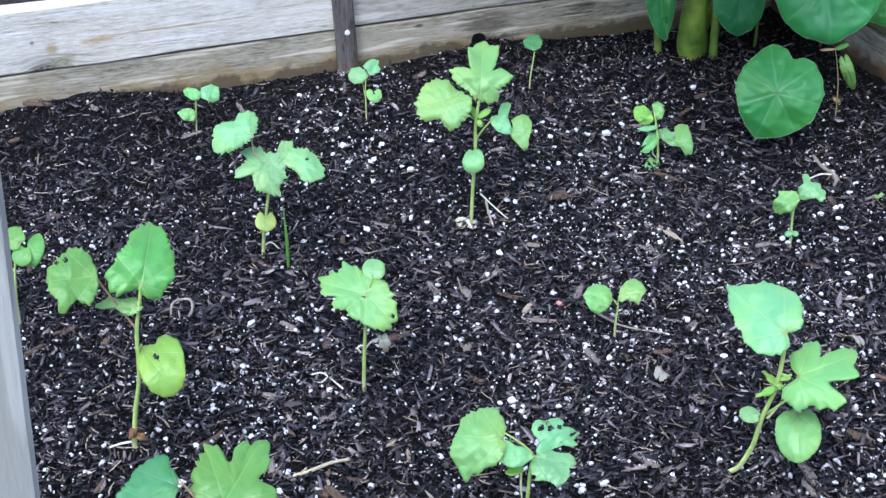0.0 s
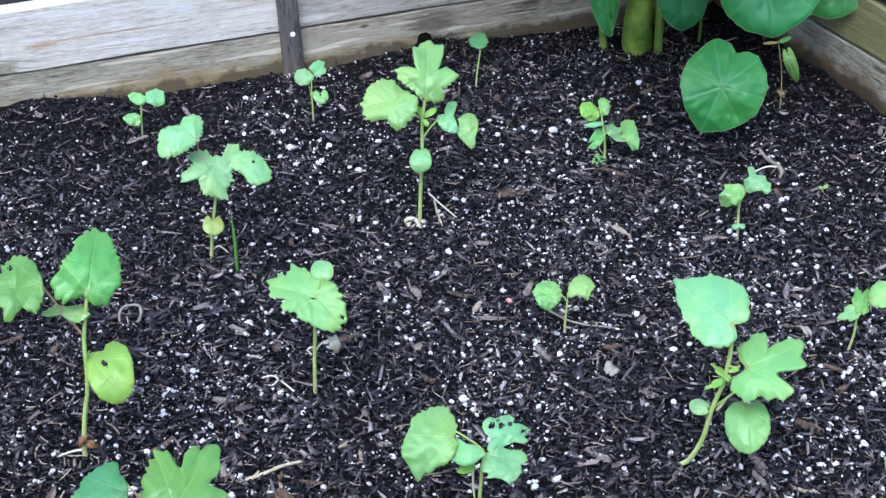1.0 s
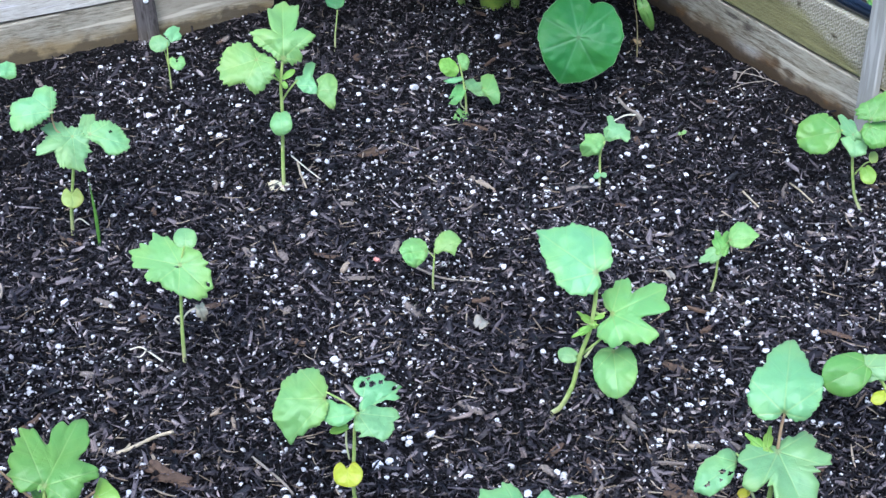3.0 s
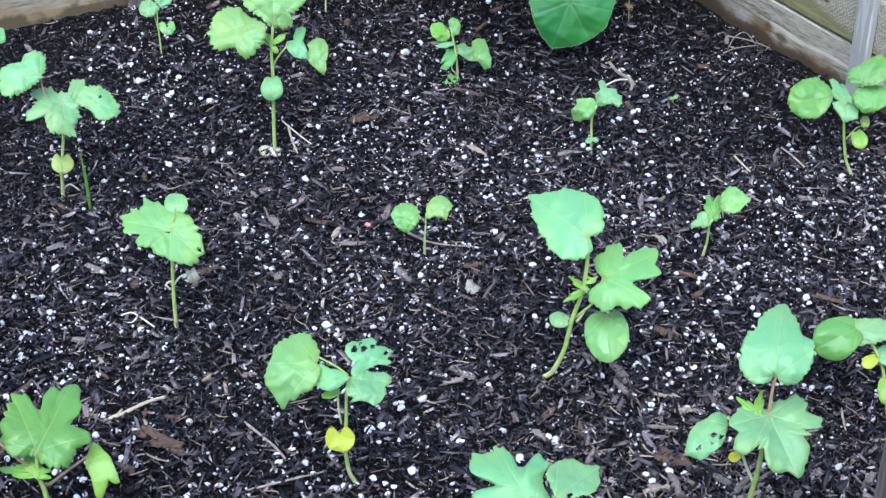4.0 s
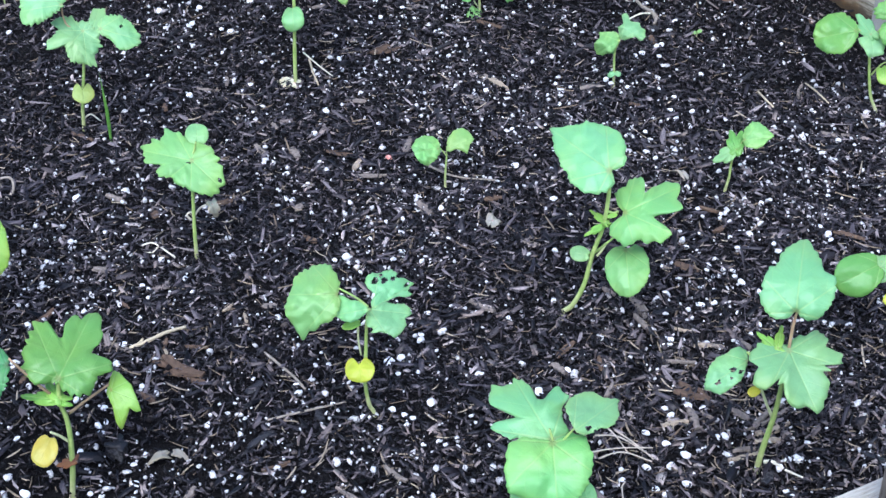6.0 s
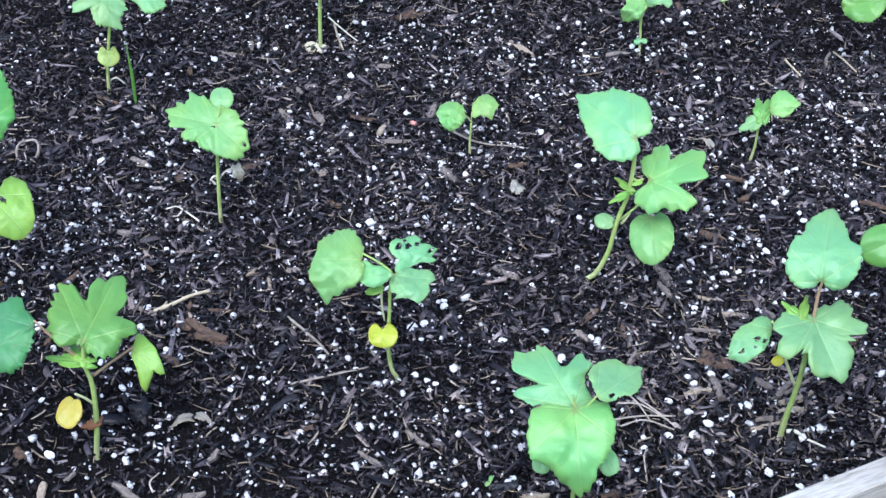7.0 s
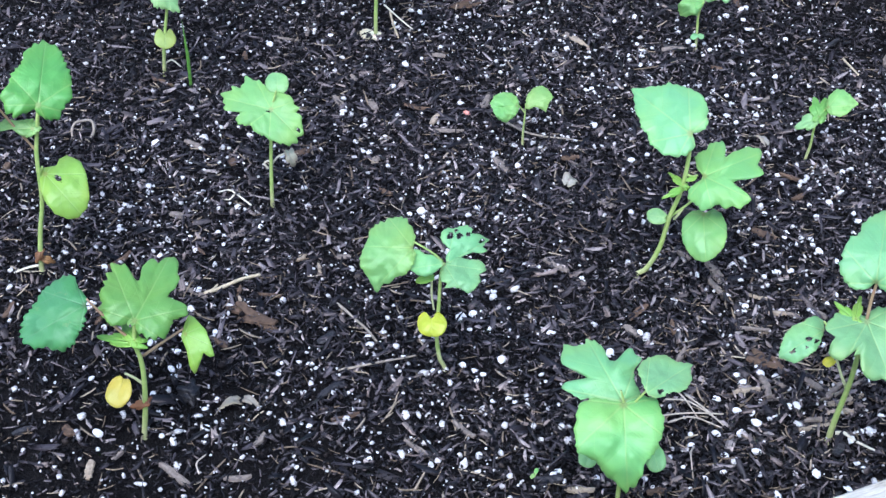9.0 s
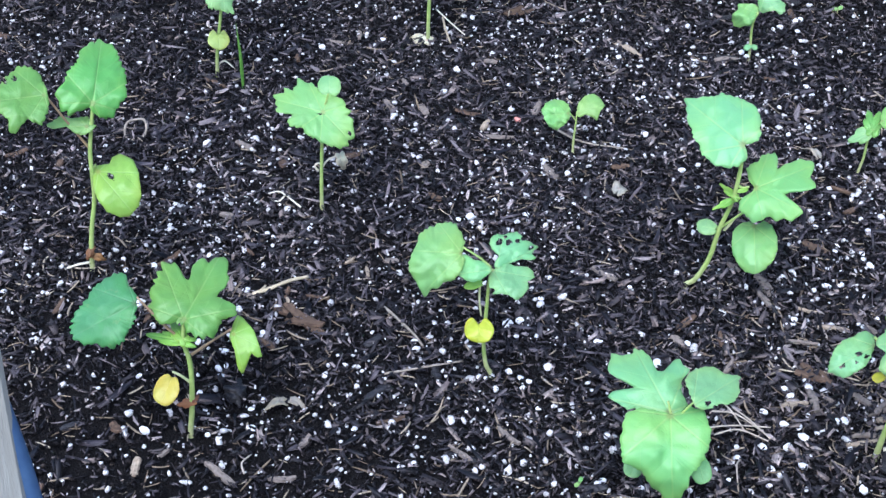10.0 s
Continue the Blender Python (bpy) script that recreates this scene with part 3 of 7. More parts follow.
def seedling(x, y, head, radius, stem, leaves, stalks, label, name="okra_seedling", stem_tint="", lean=(0.0, 1.0)):
    """A young plant at (x, y), heading away from the camera; stem, leaves and stalks in cm across and up."""
    base = Vector((x, y, 0.0))
    thing = tagged(new(name), label, "seedling", "okra seedlings in the bed" if name == "okra_seedling" else "", "")
    thing.location = base
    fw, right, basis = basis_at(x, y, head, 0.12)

    def at(a, z):
        return right * (a + lean[0] * z) / 100 + Vector((0, 0, z * lean[1] / 100))

    pts = [at(*p) for p in stem]
    pts = [pts[0] - Vector((0, 0, 0.02))] + pts
    r = radius / 125
    v, f = tube(pts, r, r * 0.62, 10, 6, serial[0], 0.04)
    part("stem", mesh_of("stem", v, f, STALK[stem_tint], True), None, thing)
    for tint, line in stalks:
        pts = [at(*p) + fw * 0.005 for p in line]
        if len(pts) == 2:
            pts.insert(1, (pts[0] + pts[1]) / 2 - Vector((0, 0, 0.002)))
        v, f = tube(pts, r * 0.5, r * 0.36, 8, 5)
        part("leaf_stalk", mesh_of("leaf_stalk", v, f, STALK[tint], True), None, thing)
    for d in leaves:
        d = dict(d)
        spot = at(*d.pop("at"))
        kind = d.pop("kind")
        nm = {"yellow": "yellow_seed_leaf", "gold": "yellow_seed_leaf", "cream": "withered_leaf", "tan": "dry_leaf", "rust": "dry_leaf", "brown": "dead_leaf"}.get(d["tint"], "seed_leaf" if kind in ("round", "kidney") else "leaf")
        small = d["long"] < 2.2
        if small:
            d.update(count=60, rings=6)
            d.setdefault("serr", 0.045)
            d.setdefault("teeth", 13)
        elif d["long"] < 4:
            d.update(count=90, rings=8)
            d.setdefault("serr", 0.035)
            d.setdefault("teeth", 21)
        if kind in ("round", "kidney"):
            d["serr"] = 0.015
            d.setdefault("rough", 0.55)
        elif kind == "shaped" and not small and d.get("serr", 0.060) > 0.0125 and d["tint"] in ("mint", "green", "fresh"):
            d["serr"] = max(0.025, d.get("serr", 0.060))
        elif kind == "shaped" and d["tint"] in ("lime", "pale"):
            d["serr"] = 0.008
            d.setdefault("rough", 0.6)
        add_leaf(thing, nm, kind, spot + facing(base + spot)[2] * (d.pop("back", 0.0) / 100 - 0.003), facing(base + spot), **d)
    return thing


# ---------------------------------------------------------------- the bed: its inner back right corner and its two directions
ANGLE = radians(20.5)
EAST = Vector((math.cos(ANGLE), math.sin(ANGLE), 0))
SOUTH = Vector((EAST.y, -EAST.x, 0))
CORNER = Vector((0.637, 2.799, 0))
WIDE, DEEP, RIM = 1.95, 1.75, 0.188


def bed(s, u, z=0.0):
    """World place of a point s metres from the corner along the back board, u metres towards the path."""
    return CORNER - EAST * s + SOUTH * u + Vector((0, 0, z))


def relief(x, y):
    """The soil's lie: gentle lumps, heaped here and there against the back boards, sunk in the corner."""
    d = Vector((x, y, 0)) - CORNER
    s, u = -d.dot(EAST), d.dot(SOUTH)
    h = 0.008 * noise.noise((x * 5, y * 5, 0)) + 0.006 * noise.noise((x * 14, y * 14, 5))
    for at, width, rise in ((1.36, 0.16, 0.031), (0.60, 0.10, 0.014), (0.25, 0.16, -0.014)):
        h += rise * math.exp(-((s - at) / width) ** 2 - (u / 0.12) ** 2)
    return h


def soil_height(x, y):
    return relief(x, y)


def bed_frame(s, u, z, along="EAST"):
    m = Matrix((( -EAST).to_4d(), SOUTH.to_4d(), Vector((0, 0, 1, 0)), Vector((0, 0, 0, 1)))).transposed()
    if along == "SOUTH":
        m = Matrix((SOUTH.to_4d(), EAST.to_4d(), Vector((0, 0, 1, 0)), Vector((0, 0, 0, 1)))).transposed()
    for i in range(3):
        m[3][i] = 0.0
    m.translation = bed(s, u, z)
    m[3][3] = 1.0
    return m


def board(name, length, height, depth, material, matrix, parent=None, label="", seed=0, rough=0.002):
    """A sawn board, its long axis along x: worn arrises, a slightly wandering face."""
    rng = random.Random(seed)
    cuts = max(2, int(length / 0.035))
    n = cuts + 2
    ring = []
    b = 0.0022
    hz, hy = height / 2, depth / 2
    prof = [(-hy + b, -hz), (hy - b, -hz), (hy, -hz + b), (hy, -hz * 0.35), (hy, hz * 0.35), (hy, hz - b), (hy - b, hz), (-hy + b, hz), (-hy, hz - b), (-hy, -hz + b)]
    verts, faces = [], []
    sx = rng.uniform(0, 90)
    for i in range(n):
        x = -length / 2 + length * i / (n - 1)
        for j, (py, pz) in enumerate(prof):
            dz = rough * noise.noise((x * 6 + sx, j * 0.3, 1)) if abs(pz) > hz * 0.8 else 0
            dy = rough * noise.noise((x * 4 + sx, pz * 20, 7))
            verts.append((x, py + dy, pz + dz))
    m = len(prof)
    for i in range(n - 1):
        for j in range(m):
            j2 = (j + 1) % m
            faces.append((i * m + j, i * m + j2, (i + 1) * m + j2, (i + 1) * m + j))
    faces.append(tuple(range(m)))
    faces.append(tuple(reversed(range((n - 1) * m, n * m))))
    me = mesh_of(name, verts, faces, material)
    bm = bmesh.new()
    bm.from_mesh(me)
    bmesh.ops.recalc_face_normals(bm, faces=bm.faces)
    bm.to_mesh(me)
    bm.free()
    ob = part(name, me, None, None, label)
    if parent is not None:
        ob.parent = parent
    ob.matrix_basis = matrix
    return ob


# ---------------------------------------------------------------- ground outside, walls of the bed
def ground_sheet():
    size, n = 4000.0, 40
    verts, faces = [], []
    steps = [math.copysign(abs(i / n) ** 4 * size, i) for i in range(-n, n + 1)]
    for y in steps:
        for x in steps:
            verts.append((x, y, -0.14))
    w = 2 * n + 1
    for j in range(w - 1):
        for i in range(w - 1):
            faces.append((j * w + i, j * w + i + 1, (j + 1) * w + i + 1, (j + 1) * w + i))
    mat = plain("dark_mulch", (0.012, 0.011, 0.009), (0.045, 0.036, 0.026), 60, 0.9, 0.8, 0.2, dist=0.02)
    return tagged(new("ground", mesh_of("ground", verts, faces, mat)), "dark mulched earth round the raised bed", "ground", "", "structure")


ground_sheet()
LOW, JOIN, TOP = -0.13, 0.077, RIM


def wall_of(name, label):
    return tagged(new(name), label, "wall", "", "structure")


back = wall_of("wall_north", "back wall of the raised bed, two tiers of weathered boards")
board("board", 1.07, JOIN - LOW - 0.0035, 0.038, WOOD_GREY, bed_frame(1.415, -0.019, (LOW + JOIN) / 2), back, seed=1)
board("board", 1.07, TOP - JOIN - 0.00355, 0.038, WOOD_KNOTTY, bed_frame(1.415, -0.016, (TOP + JOIN) / 2), back, "bleached whitish upper board", seed=2)
board("board", 0.905, JOIN - LOW - 0.0035, 0.038, WOOD_LOW, bed_frame(0.426, -0.019, (LOW + JOIN) / 2), back, seed=3)
board("board", 0.905, TOP - JOIN - 0.0035, 0.038, WOOD_PALE, bed_frame(0.426, -0.017, (TOP + JOIN) / 2), back, seed=4)
right_wall = wall_of("wall_east", "side wall of the raised bed, greyed lower board and olive upper board")
board("board", DEEP, JOIN - LOW - 0.0035, 0.036, WOOD_SIDE, bed_frame(-0.018, DEEP / 2, (LOW + JOIN) / 2 - 0.001, "SOUTH"), right_wall, seed=5)
board("board", DEEP, 0.166 - JOIN - 0.0035, 0.036, WOOD_OLIVE, bed_frame(-0.0185, DEEP / 2, (0.166 + JOIN) / 2, "SOUTH"), right_wall, "olive-tinged rough-sawn upper board", seed=6)
left_wall = wall_of("wall_west", "side wall of the raised bed, weathered boards")
board("board", DEEP, TOP - LOW, 0.036, WOOD_GREY, bed_frame(WIDE + 0.018, DEEP / 2, (LOW + TOP) / 2, "SOUTH"), left_wall, seed=7)
front = wall_of("wall_south", "front wall of the raised bed, bleached board edge")
board("board", WIDE + 0.07, TOP - LOW, 0.024, WOOD_PALE, bed_frame(WIDE / 2, DEEP + 0.012, (LOW + TOP) / 2), front, seed=8)


def stake(name, s, u, width, depth, low, high, material, label, lean=0.0, seed=0):
    """An upright sawn stake standing in the bed's frame; its long axis is the board's x turned up."""
    m = bed_frame(s, u, (low + high) / 2) @ Matrix.Rotation(radians(lean), 4, "Y") @ Matrix.Rotation(radians(-90), 4, "Y")
    ob = board(name, high - low, width, depth, material, m, None, label, seed, 0.0012)
    return tagged(ob, label, "stake", "stakes of the bed", "")


stake("wooden_stake", 0.868, 0.013, 0.034, 0.020, -0.1, 0.27, WOOD_DARK, "dark damp wooden stake fixed to the back boards with a screw", 3.0, 11)
stake("wooden_stake", 0.0075, 0.864, 0.0135, 0.034, -0.1, 0.33, WOOD_POST, "grey weathered wooden stake standing against the side wall", 0.0, 12)
stake("wooden_stake", 1.613, DEEP + 0.048, 0.09, 0.04, -0.13, 0.86, WOOD_POST, "tall pale grey wooden post at the front board", -2.0, 13)
stake("wooden_stake", 0.815, DEEP + 0.045, 0.05, 0.03, -0.13, 0.42, WOOD_DARK, "dark wooden stake at the front board", 0.0, 14)


def screw(s, u, z):
    bm = bmesh.new()
    bmesh.ops.create_cone(bm, cap_ends=True, segments=16, radius1=0.0048, radius2=0.0040, depth=0.0022)
    bmesh.ops.bevel(bm, geom=[e for e in bm.edges if all(v.co.z > 0 for v in e.verts)], offset=0.0006, segments=2, affect="EDGES")
    mat = plain("zinc", (0.72, 0.73, 0.75), (0.85, 0.85, 0.86), 300, 0.35, 0.1)
    ob = part("screw", bm, mat)
    ob.matrix_basis = bed_frame(s, u, z) @ Matrix.Rotation(radians(-90), 4, "X")
    return tagged(ob, "shiny pan-head screw driven into the dark stake", "screw")


screw(0.866, 0.0245, 0.079)


# ---------------------------------------------------------------- soil: a lumpy sheet, then chips, crumbs, fibres and perlite strewn over it
def soil_sheet():
    nu, nv = 300, 270
    verts, faces = [], []
    for j in range(nv + 1):
        for i in range(nu + 1):
            p = bed(WIDE * i / nu, DEEP * j / nv)
            p.z = relief(p.x, p.y) + 0.005 * noise.noise((p.x * 45, p.y * 45, 2)) + 0.003 * noise.noise((p.x * 120, p.y * 120, 4)) - 0.003
            verts.append(p)
    w = nu + 1
    for j in range(nv):
        for i in range(nu):
            faces.append((j * w + i, (j + 1) * w + i, (j + 1) * w + i + 1, j * w + i + 1))
    return tagged(new("soil", mesh_of("soil", verts, faces, SOIL, True)), "moist black potting soil filling the bed", "soil", "", "structure")


soil_sheet()
rng = np.random.default_rng(4)


def coarse_relief():
    """The soil's height on a grid, for strewing."""
    n = 220
    g = np.zeros((n, n))
    for i in range(n):
        for j in range(n):
            p = bed(WIDE * i / (n - 1), DEEP * j / (n - 1))
            g[i, j] = relief(p.x, p.y)
    return g


GRID = coarse_relief()


def height_at(s, u):
    n = GRID.shape[0] - 1
    return GRID[np.clip((s / WIDE * n).round().astype(int), 0, n), np.clip((u / DEEP * n).round().astype(int), 0, n)]


def strew(name, unit, faces, s, u, size, lift, tilt, material, label, category, bend=0.0, jitter=0.25):
    """Many copies of a small solid, each turned, sized and roughened at random, joined into one mesh."""
    count, k = len(s), len(unit)
    yaw, pitch, roll = rng.uniform(0, math.tau, count), rng.normal(0, tilt, count), rng.normal(0, tilt, count)
    v = unit[None] * (1 + jitter * rng.uniform(-1, 1, (count, k, 1))) * size[:, None, :]
    grain_uv = v[..., :2].copy()
    curve = rng.normal(0, 1, (2, count, 1)) * bend * size[None, :, :1]
    v[..., 1] += curve[0] * unit[None, :, 0] ** 2
    v[..., 2] += np.abs(curve[1]) * 0.5 * unit[None, :, 0] ** 2
    cr, sr = np.cos(roll)[:, None], np.sin(roll)[:, None]
    y, z = v[..., 1] * cr - v[..., 2] * sr, v[..., 1] * sr + v[..., 2] * cr
    cp, sp = np.cos(pitch)[:, None], np.sin(pitch)[:, None]
    x, z = v[..., 0] * cp + z * sp, -v[..., 0] * sp + z * cp
    cy, sy = np.cos(yaw)[:, None], np.sin(yaw)[:, None]
    x, y = x * cy - y * sy, x * sy + y * cy
    base = np.array(CORNER)[None] - np.array(EAST)[None] * s[:, None] + np.array(SOUTH)[None] * u[:, None]
    out = np.stack([x + base[:, :1], y + base[:, 1:2], z + (height_at(s, u) + lift)[:, None]], -1).reshape(-1, 3)
    f = (np.array(faces)[None] + (np.arange(count) * k)[:, None, None]).reshape(-1, len(faces[0]))
    me = bpy.data.meshes.new(name)
    me.vertices.add(len(out))
    me.vertices.foreach_set("co", out.astype(np.float32).ravel())
    side = f.shape[1]
    me.loops.add(f.size)
    me.loops.foreach_set("vertex_index", f.astype(np.int32).ravel())
    me.polygons.add(len(f))
    me.polygons.foreach_set("loop_start", np.arange(0, f.size, side, dtype=np.int32))
    me.materials.append(material)
    me.update(calc_edges=True)
    layer = me.uv_layers.new(name="grain")
    layer.data.foreach_set("uv", grain_uv.reshape(-1, 2)[f.ravel()].astype(np.float32).ravel())
    return tagged(new(name, me), label, category, "", "stuff")


OCT = np.array([(1, 0, 0), (-1, 0, 0), (0, 1, 0), (0, -1, 0), (0, 0, 1), (0, 0, -1)], float)
OCT_F = [(0, 2, 4), (2, 1, 4), (1, 3, 4), (3, 0, 4), (2, 0, 5), (1, 2, 5), (3, 1, 5), (0, 3, 5)]


def ball(level):
    bm = bmesh.new()
    bmesh.ops.create_icosphere(bm, subdivisions=level, radius=1.0)
    v = np.array([tuple(x.co) for x in bm.verts])
    f = [tuple(x.index for x in y.verts) for y in bm.faces]
    bm.free()
    return v, f


def spread(count, margin=0.012):
    return rng.uniform(margin, WIDE - margin, count), rng.uniform(margin, DEEP - margin, count)


# a ragged shard of bark: a notched plank with splintered ends
OUTLINE = [(-1.05, -0.5), (-0.1, -1.0), (1.0, -0.75), (0.78, 0.1), (1.05, 0.8), (-0.85, 0.95)]
SPLINT = np.array([(x, y, 1.0) for x, y in OUTLINE] + [(x * 0.94, y * 0.9, -1.0) for x, y in OUTLINE], float)
SPLINT_F = [(3, 4, 5), (3, 5, 0), (3, 0, 1), (3, 1, 2)] + [t for i in range(6) for t in ((i, i + 6, (i + 1) % 6 + 6), (i, (i + 1) % 6 + 6, (i + 1) % 6))]
# a slender fibre of seven stations
STATIONS = 7
FIBRE = np.array([(-1 + 2 * i / (STATIONS - 1), c * (1 - 0.6 * abs(-1 + 2 * i / (STATIONS - 1)) ** 3), e) for i in range(STATIONS) for c, e in ((-1, -0.6), (1, -0.6), (0, 1))], float)
FIBRE_F = [t for i in range(STATIONS - 1) for c in range(3) for t in ((3 * i + c, 3 * i + (c + 1) % 3, 3 * i + 3 + (c + 1) % 3), (3 * i + c, 3 * i + 3 + (c + 1) % 3, 3 * i + 3 + c))]


def thinned(count, low, rise):
    """Places over the bed, sparser at the back, in the far front corner and by the side wall."""
    s, u = spread(count)
    keep = rng.uniform(0, 1, len(s)) < np.clip(low + rise * u, 0, 1) * (1 - 1.45 * np.clip(s - 0.95, 0, 0.55) * np.clip((u - 0.8) * 2, 0, 1)) * np.where(u < 0.95, np.clip(0.35 + 1.3 * s, 0, 1), 1)
    return s[keep], u[keep]


def near_corner(count):
    """Extra places in the front part of the bed where coarse bark lies thickest."""
    return np.clip(rng.normal(0.74, 0.17, count), 0.02, WIDE - 0.02), np.clip(rng.normal(1.50, 0.14, count), 0.1, DEEP - 0.015)


s, u = thinned(95000, 0.5, 0.4)
ln = np.clip(rng.lognormal(math.log(0.0026), 0.55, len(s)), 0.0008, 0.012)
strew("shredded_bark", SPLINT, SPLINT_F, s, u, np.stack([ln, np.clip(ln * rng.uniform(0.08, 0.24, len(s)), 0.00025, 0.0010), rng.uniform(0.0002, 0.0008, len(s))], 1), rng.uniform(-0.0005, 0.006, len(s)), 0.5, SHREDS, "fine black shredded bark fibre over the soil", "mulch", bend=0.18, jitter=0.38)
s, u = thinned(84000, 0.22, 0.80)
ln = np.clip(rng.lognormal(math.log(0.0036), 0.60, len(s)), 0.0012, 0.020)
strew("bark_chip_mulch", SPLINT, SPLINT_F, s, u, np.stack([ln, np.clip(ln * rng.beta(1.6, 4.0, len(s)) * 0.55, 0.0004, 0.0030), rng.uniform(0.0003, 0.0011, len(s))], 1), rng.uniform(-0.001, 0.0065, len(s)), 0.40, CHIPS, "dark splintered bark chips covering the soil", "mulch", bend=0.14, jitter=0.36)
s, u = (np.concatenate(q) for q in zip(thinned(8000, 0.30, 0.65), near_corner(900)))
ln = np.clip(rng.lognormal(math.log(0.0042), 0.45, len(s)), 0.002, 0.013)
strew("bark_flakes", SPLINT, SPLINT_F, s, u, np.stack([ln, ln * rng.uniform(0.16, 0.48, len(s)), rng.uniform(0.0003, 0.0010, len(s))], 1), rng.uniform(0.000, 0.0065, len(s)), 0.35, FLAKES, "flat brownish bark flakes scattered on the soil", "mulch", bend=0.14, jitter=0.36)
s, u = spread(95000)
r = np.clip(rng.lognormal(math.log(0.0013), 0.5, len(s)), 0.0004, 0.005)
strew("soil_crumbs", OCT, OCT_F, s, u, np.stack([r * 1.4, r, r * 0.9], 1), rng.uniform(-0.0005, 0.0045, len(s)), 0.6, CRUMBS, "loose crumbs of black soil", "soil", jitter=0.5)
s, u = spread(5200)
keep = rng.uniform(0, 1, len(s)) < np.clip(0.25 + 0.8 * u, 0, 1) * np.where(u < 0.95, np.clip(0.15 + 1.3 * s, 0, 1), 1)
s, u = (np.concatenate(q) for q in zip((s[keep], u[keep]), near_corner(420)))
ln = np.clip(rng.lognormal(math.log(0.0062), 0.5, len(s)), 0.003, 0.022)
strew("straw_fibres", FIBRE, FIBRE_F, s, u, np.stack([ln, np.clip(ln * rng.uniform(0.05, 0.17, len(s)), 0.0004, 0.0014), rng.uniform(0.0003, 0.0008, len(s))], 1), rng.uniform(0.001, 0.0065, len(s)), 0.16, STRAW, "pale wood splinters and straw fibres on the soil", "fibres", bend=0.13, jitter=0.15)


def perlite_places(count):
    """Perlite lies in drifts: thinned by a slow pattern."""
    s, u = spread(count * 5)
    keep = np.array([noise.noise((a * 4.0, b * 4.0, 9)) * 0.9 + noise.noise((a * 13, b * 13, 2)) * 0.6 for a, b in zip(s, u)])
    keep = rng.uniform(0, 1, len(s)) < np.clip(0.42 + 0.9 * keep, 0.05, 1) * np.clip(0.35 + 0.9 * u, 0, 1) * np.clip(1.25 - 1.2 * np.clip(s - 1.1, 0, 1) * u, 0.3, 1) * (1 - 0.6 * np.clip((s - 0.95) * 4, 0, 1) * np.clip(1.3 - u * 1.8, 0, 1)) * np.where(u < 1.0, np.clip(0.08 + 1.7 * s, 0, 1), 1) * (1 - 0.45 * np.clip((u - 1.05) * 2, 0, 1))
    return s[keep][:count], u[keep][:count]


PEBBLE, PEBBLE_F = ball(2)
GRAIN, GRAIN_F = ball(1)
s, u = perlite_places(2250)
r = np.clip(rng.lognormal(math.log(0.0024), 0.36, len(s)), 0.0014, 0.0046) * np.clip(0.68 + 0.27 * u, 0, 0.93)
strew("perlite_granules", PEBBLE, PEBBLE_F, s, u, np.stack([r * rng.uniform(0.9, 1.6, len(s)), r * rng.uniform(0.75, 1.05, len(s)), r * rng.uniform(0.6, 0.9, len(s))], 1), rng.uniform(0.0022, 0.0052, len(s)), 0.5, PERLITE, "white perlite granules strewn through the soil", "perlite", jitter=0.28)
s, u = perlite_places(5600)
r = np.clip(rng.lognormal(math.log(0.0011), 0.4, len(s)), 0.0005, 0.0022)
strew("fine_perlite", GRAIN, GRAIN_F, s, u, np.stack([r * 1.15, r, r * 0.85], 1), rng.uniform(0.0022, 0.0058, len(s)), 0.5, PERLITE, "fine white perlite specks in the soil", "perlite", jitter=0.35)


# ---------------------------------------------------------------- the plants
seedling(-0.401, 2.235, 100.2, 0.21,
    stem=[(0, -0), (0.22, 3.84), (0.39, 7.02)],
    leaves=[
        dict(kind='shaped', at=(0.39, 6.05), turn=138, long=2.67, wide=2.67, hub=(0.43, -0.18), reach=[(-139, 0.54), (-91, 0.39), (-21, 0.44), (18, 0.6), (56, 0.42), (127, 0.4), (172, 0.57)], tint='fresh', serr=0.03, rough=1.8),
        dict(kind='shaped', at=(0.96, 6.40), turn=26, long=3.57, wide=3.57, hub=(0.53, -0.1), reach=[(-162, 0.35), (-110, 0.39), (-70, 0.45), (-35, 0.4), (12, 0.48), (59, 0.45), (115, 0.52), (163, 0.55)], tint='mint', serr=0.03),
        dict(kind='shaped', at=(0.12, 3.87), turn=176, long=2.96, wide=2.96, hub=(0.41, 0.07), reach=[(-153, 0.43), (-103, 0.35), (-42, 0.42), (-7, 0.59), (55, 0.4), (120, 0.45), (158, 0.47)], tint='fresh', serr=0.03, rough=1.8),
    ],
    stalks=[('', [(0.42, 6.23), (0.1, 3.44)]),],
    label='slender okra seedling with three small crinkled leaves by the back board')
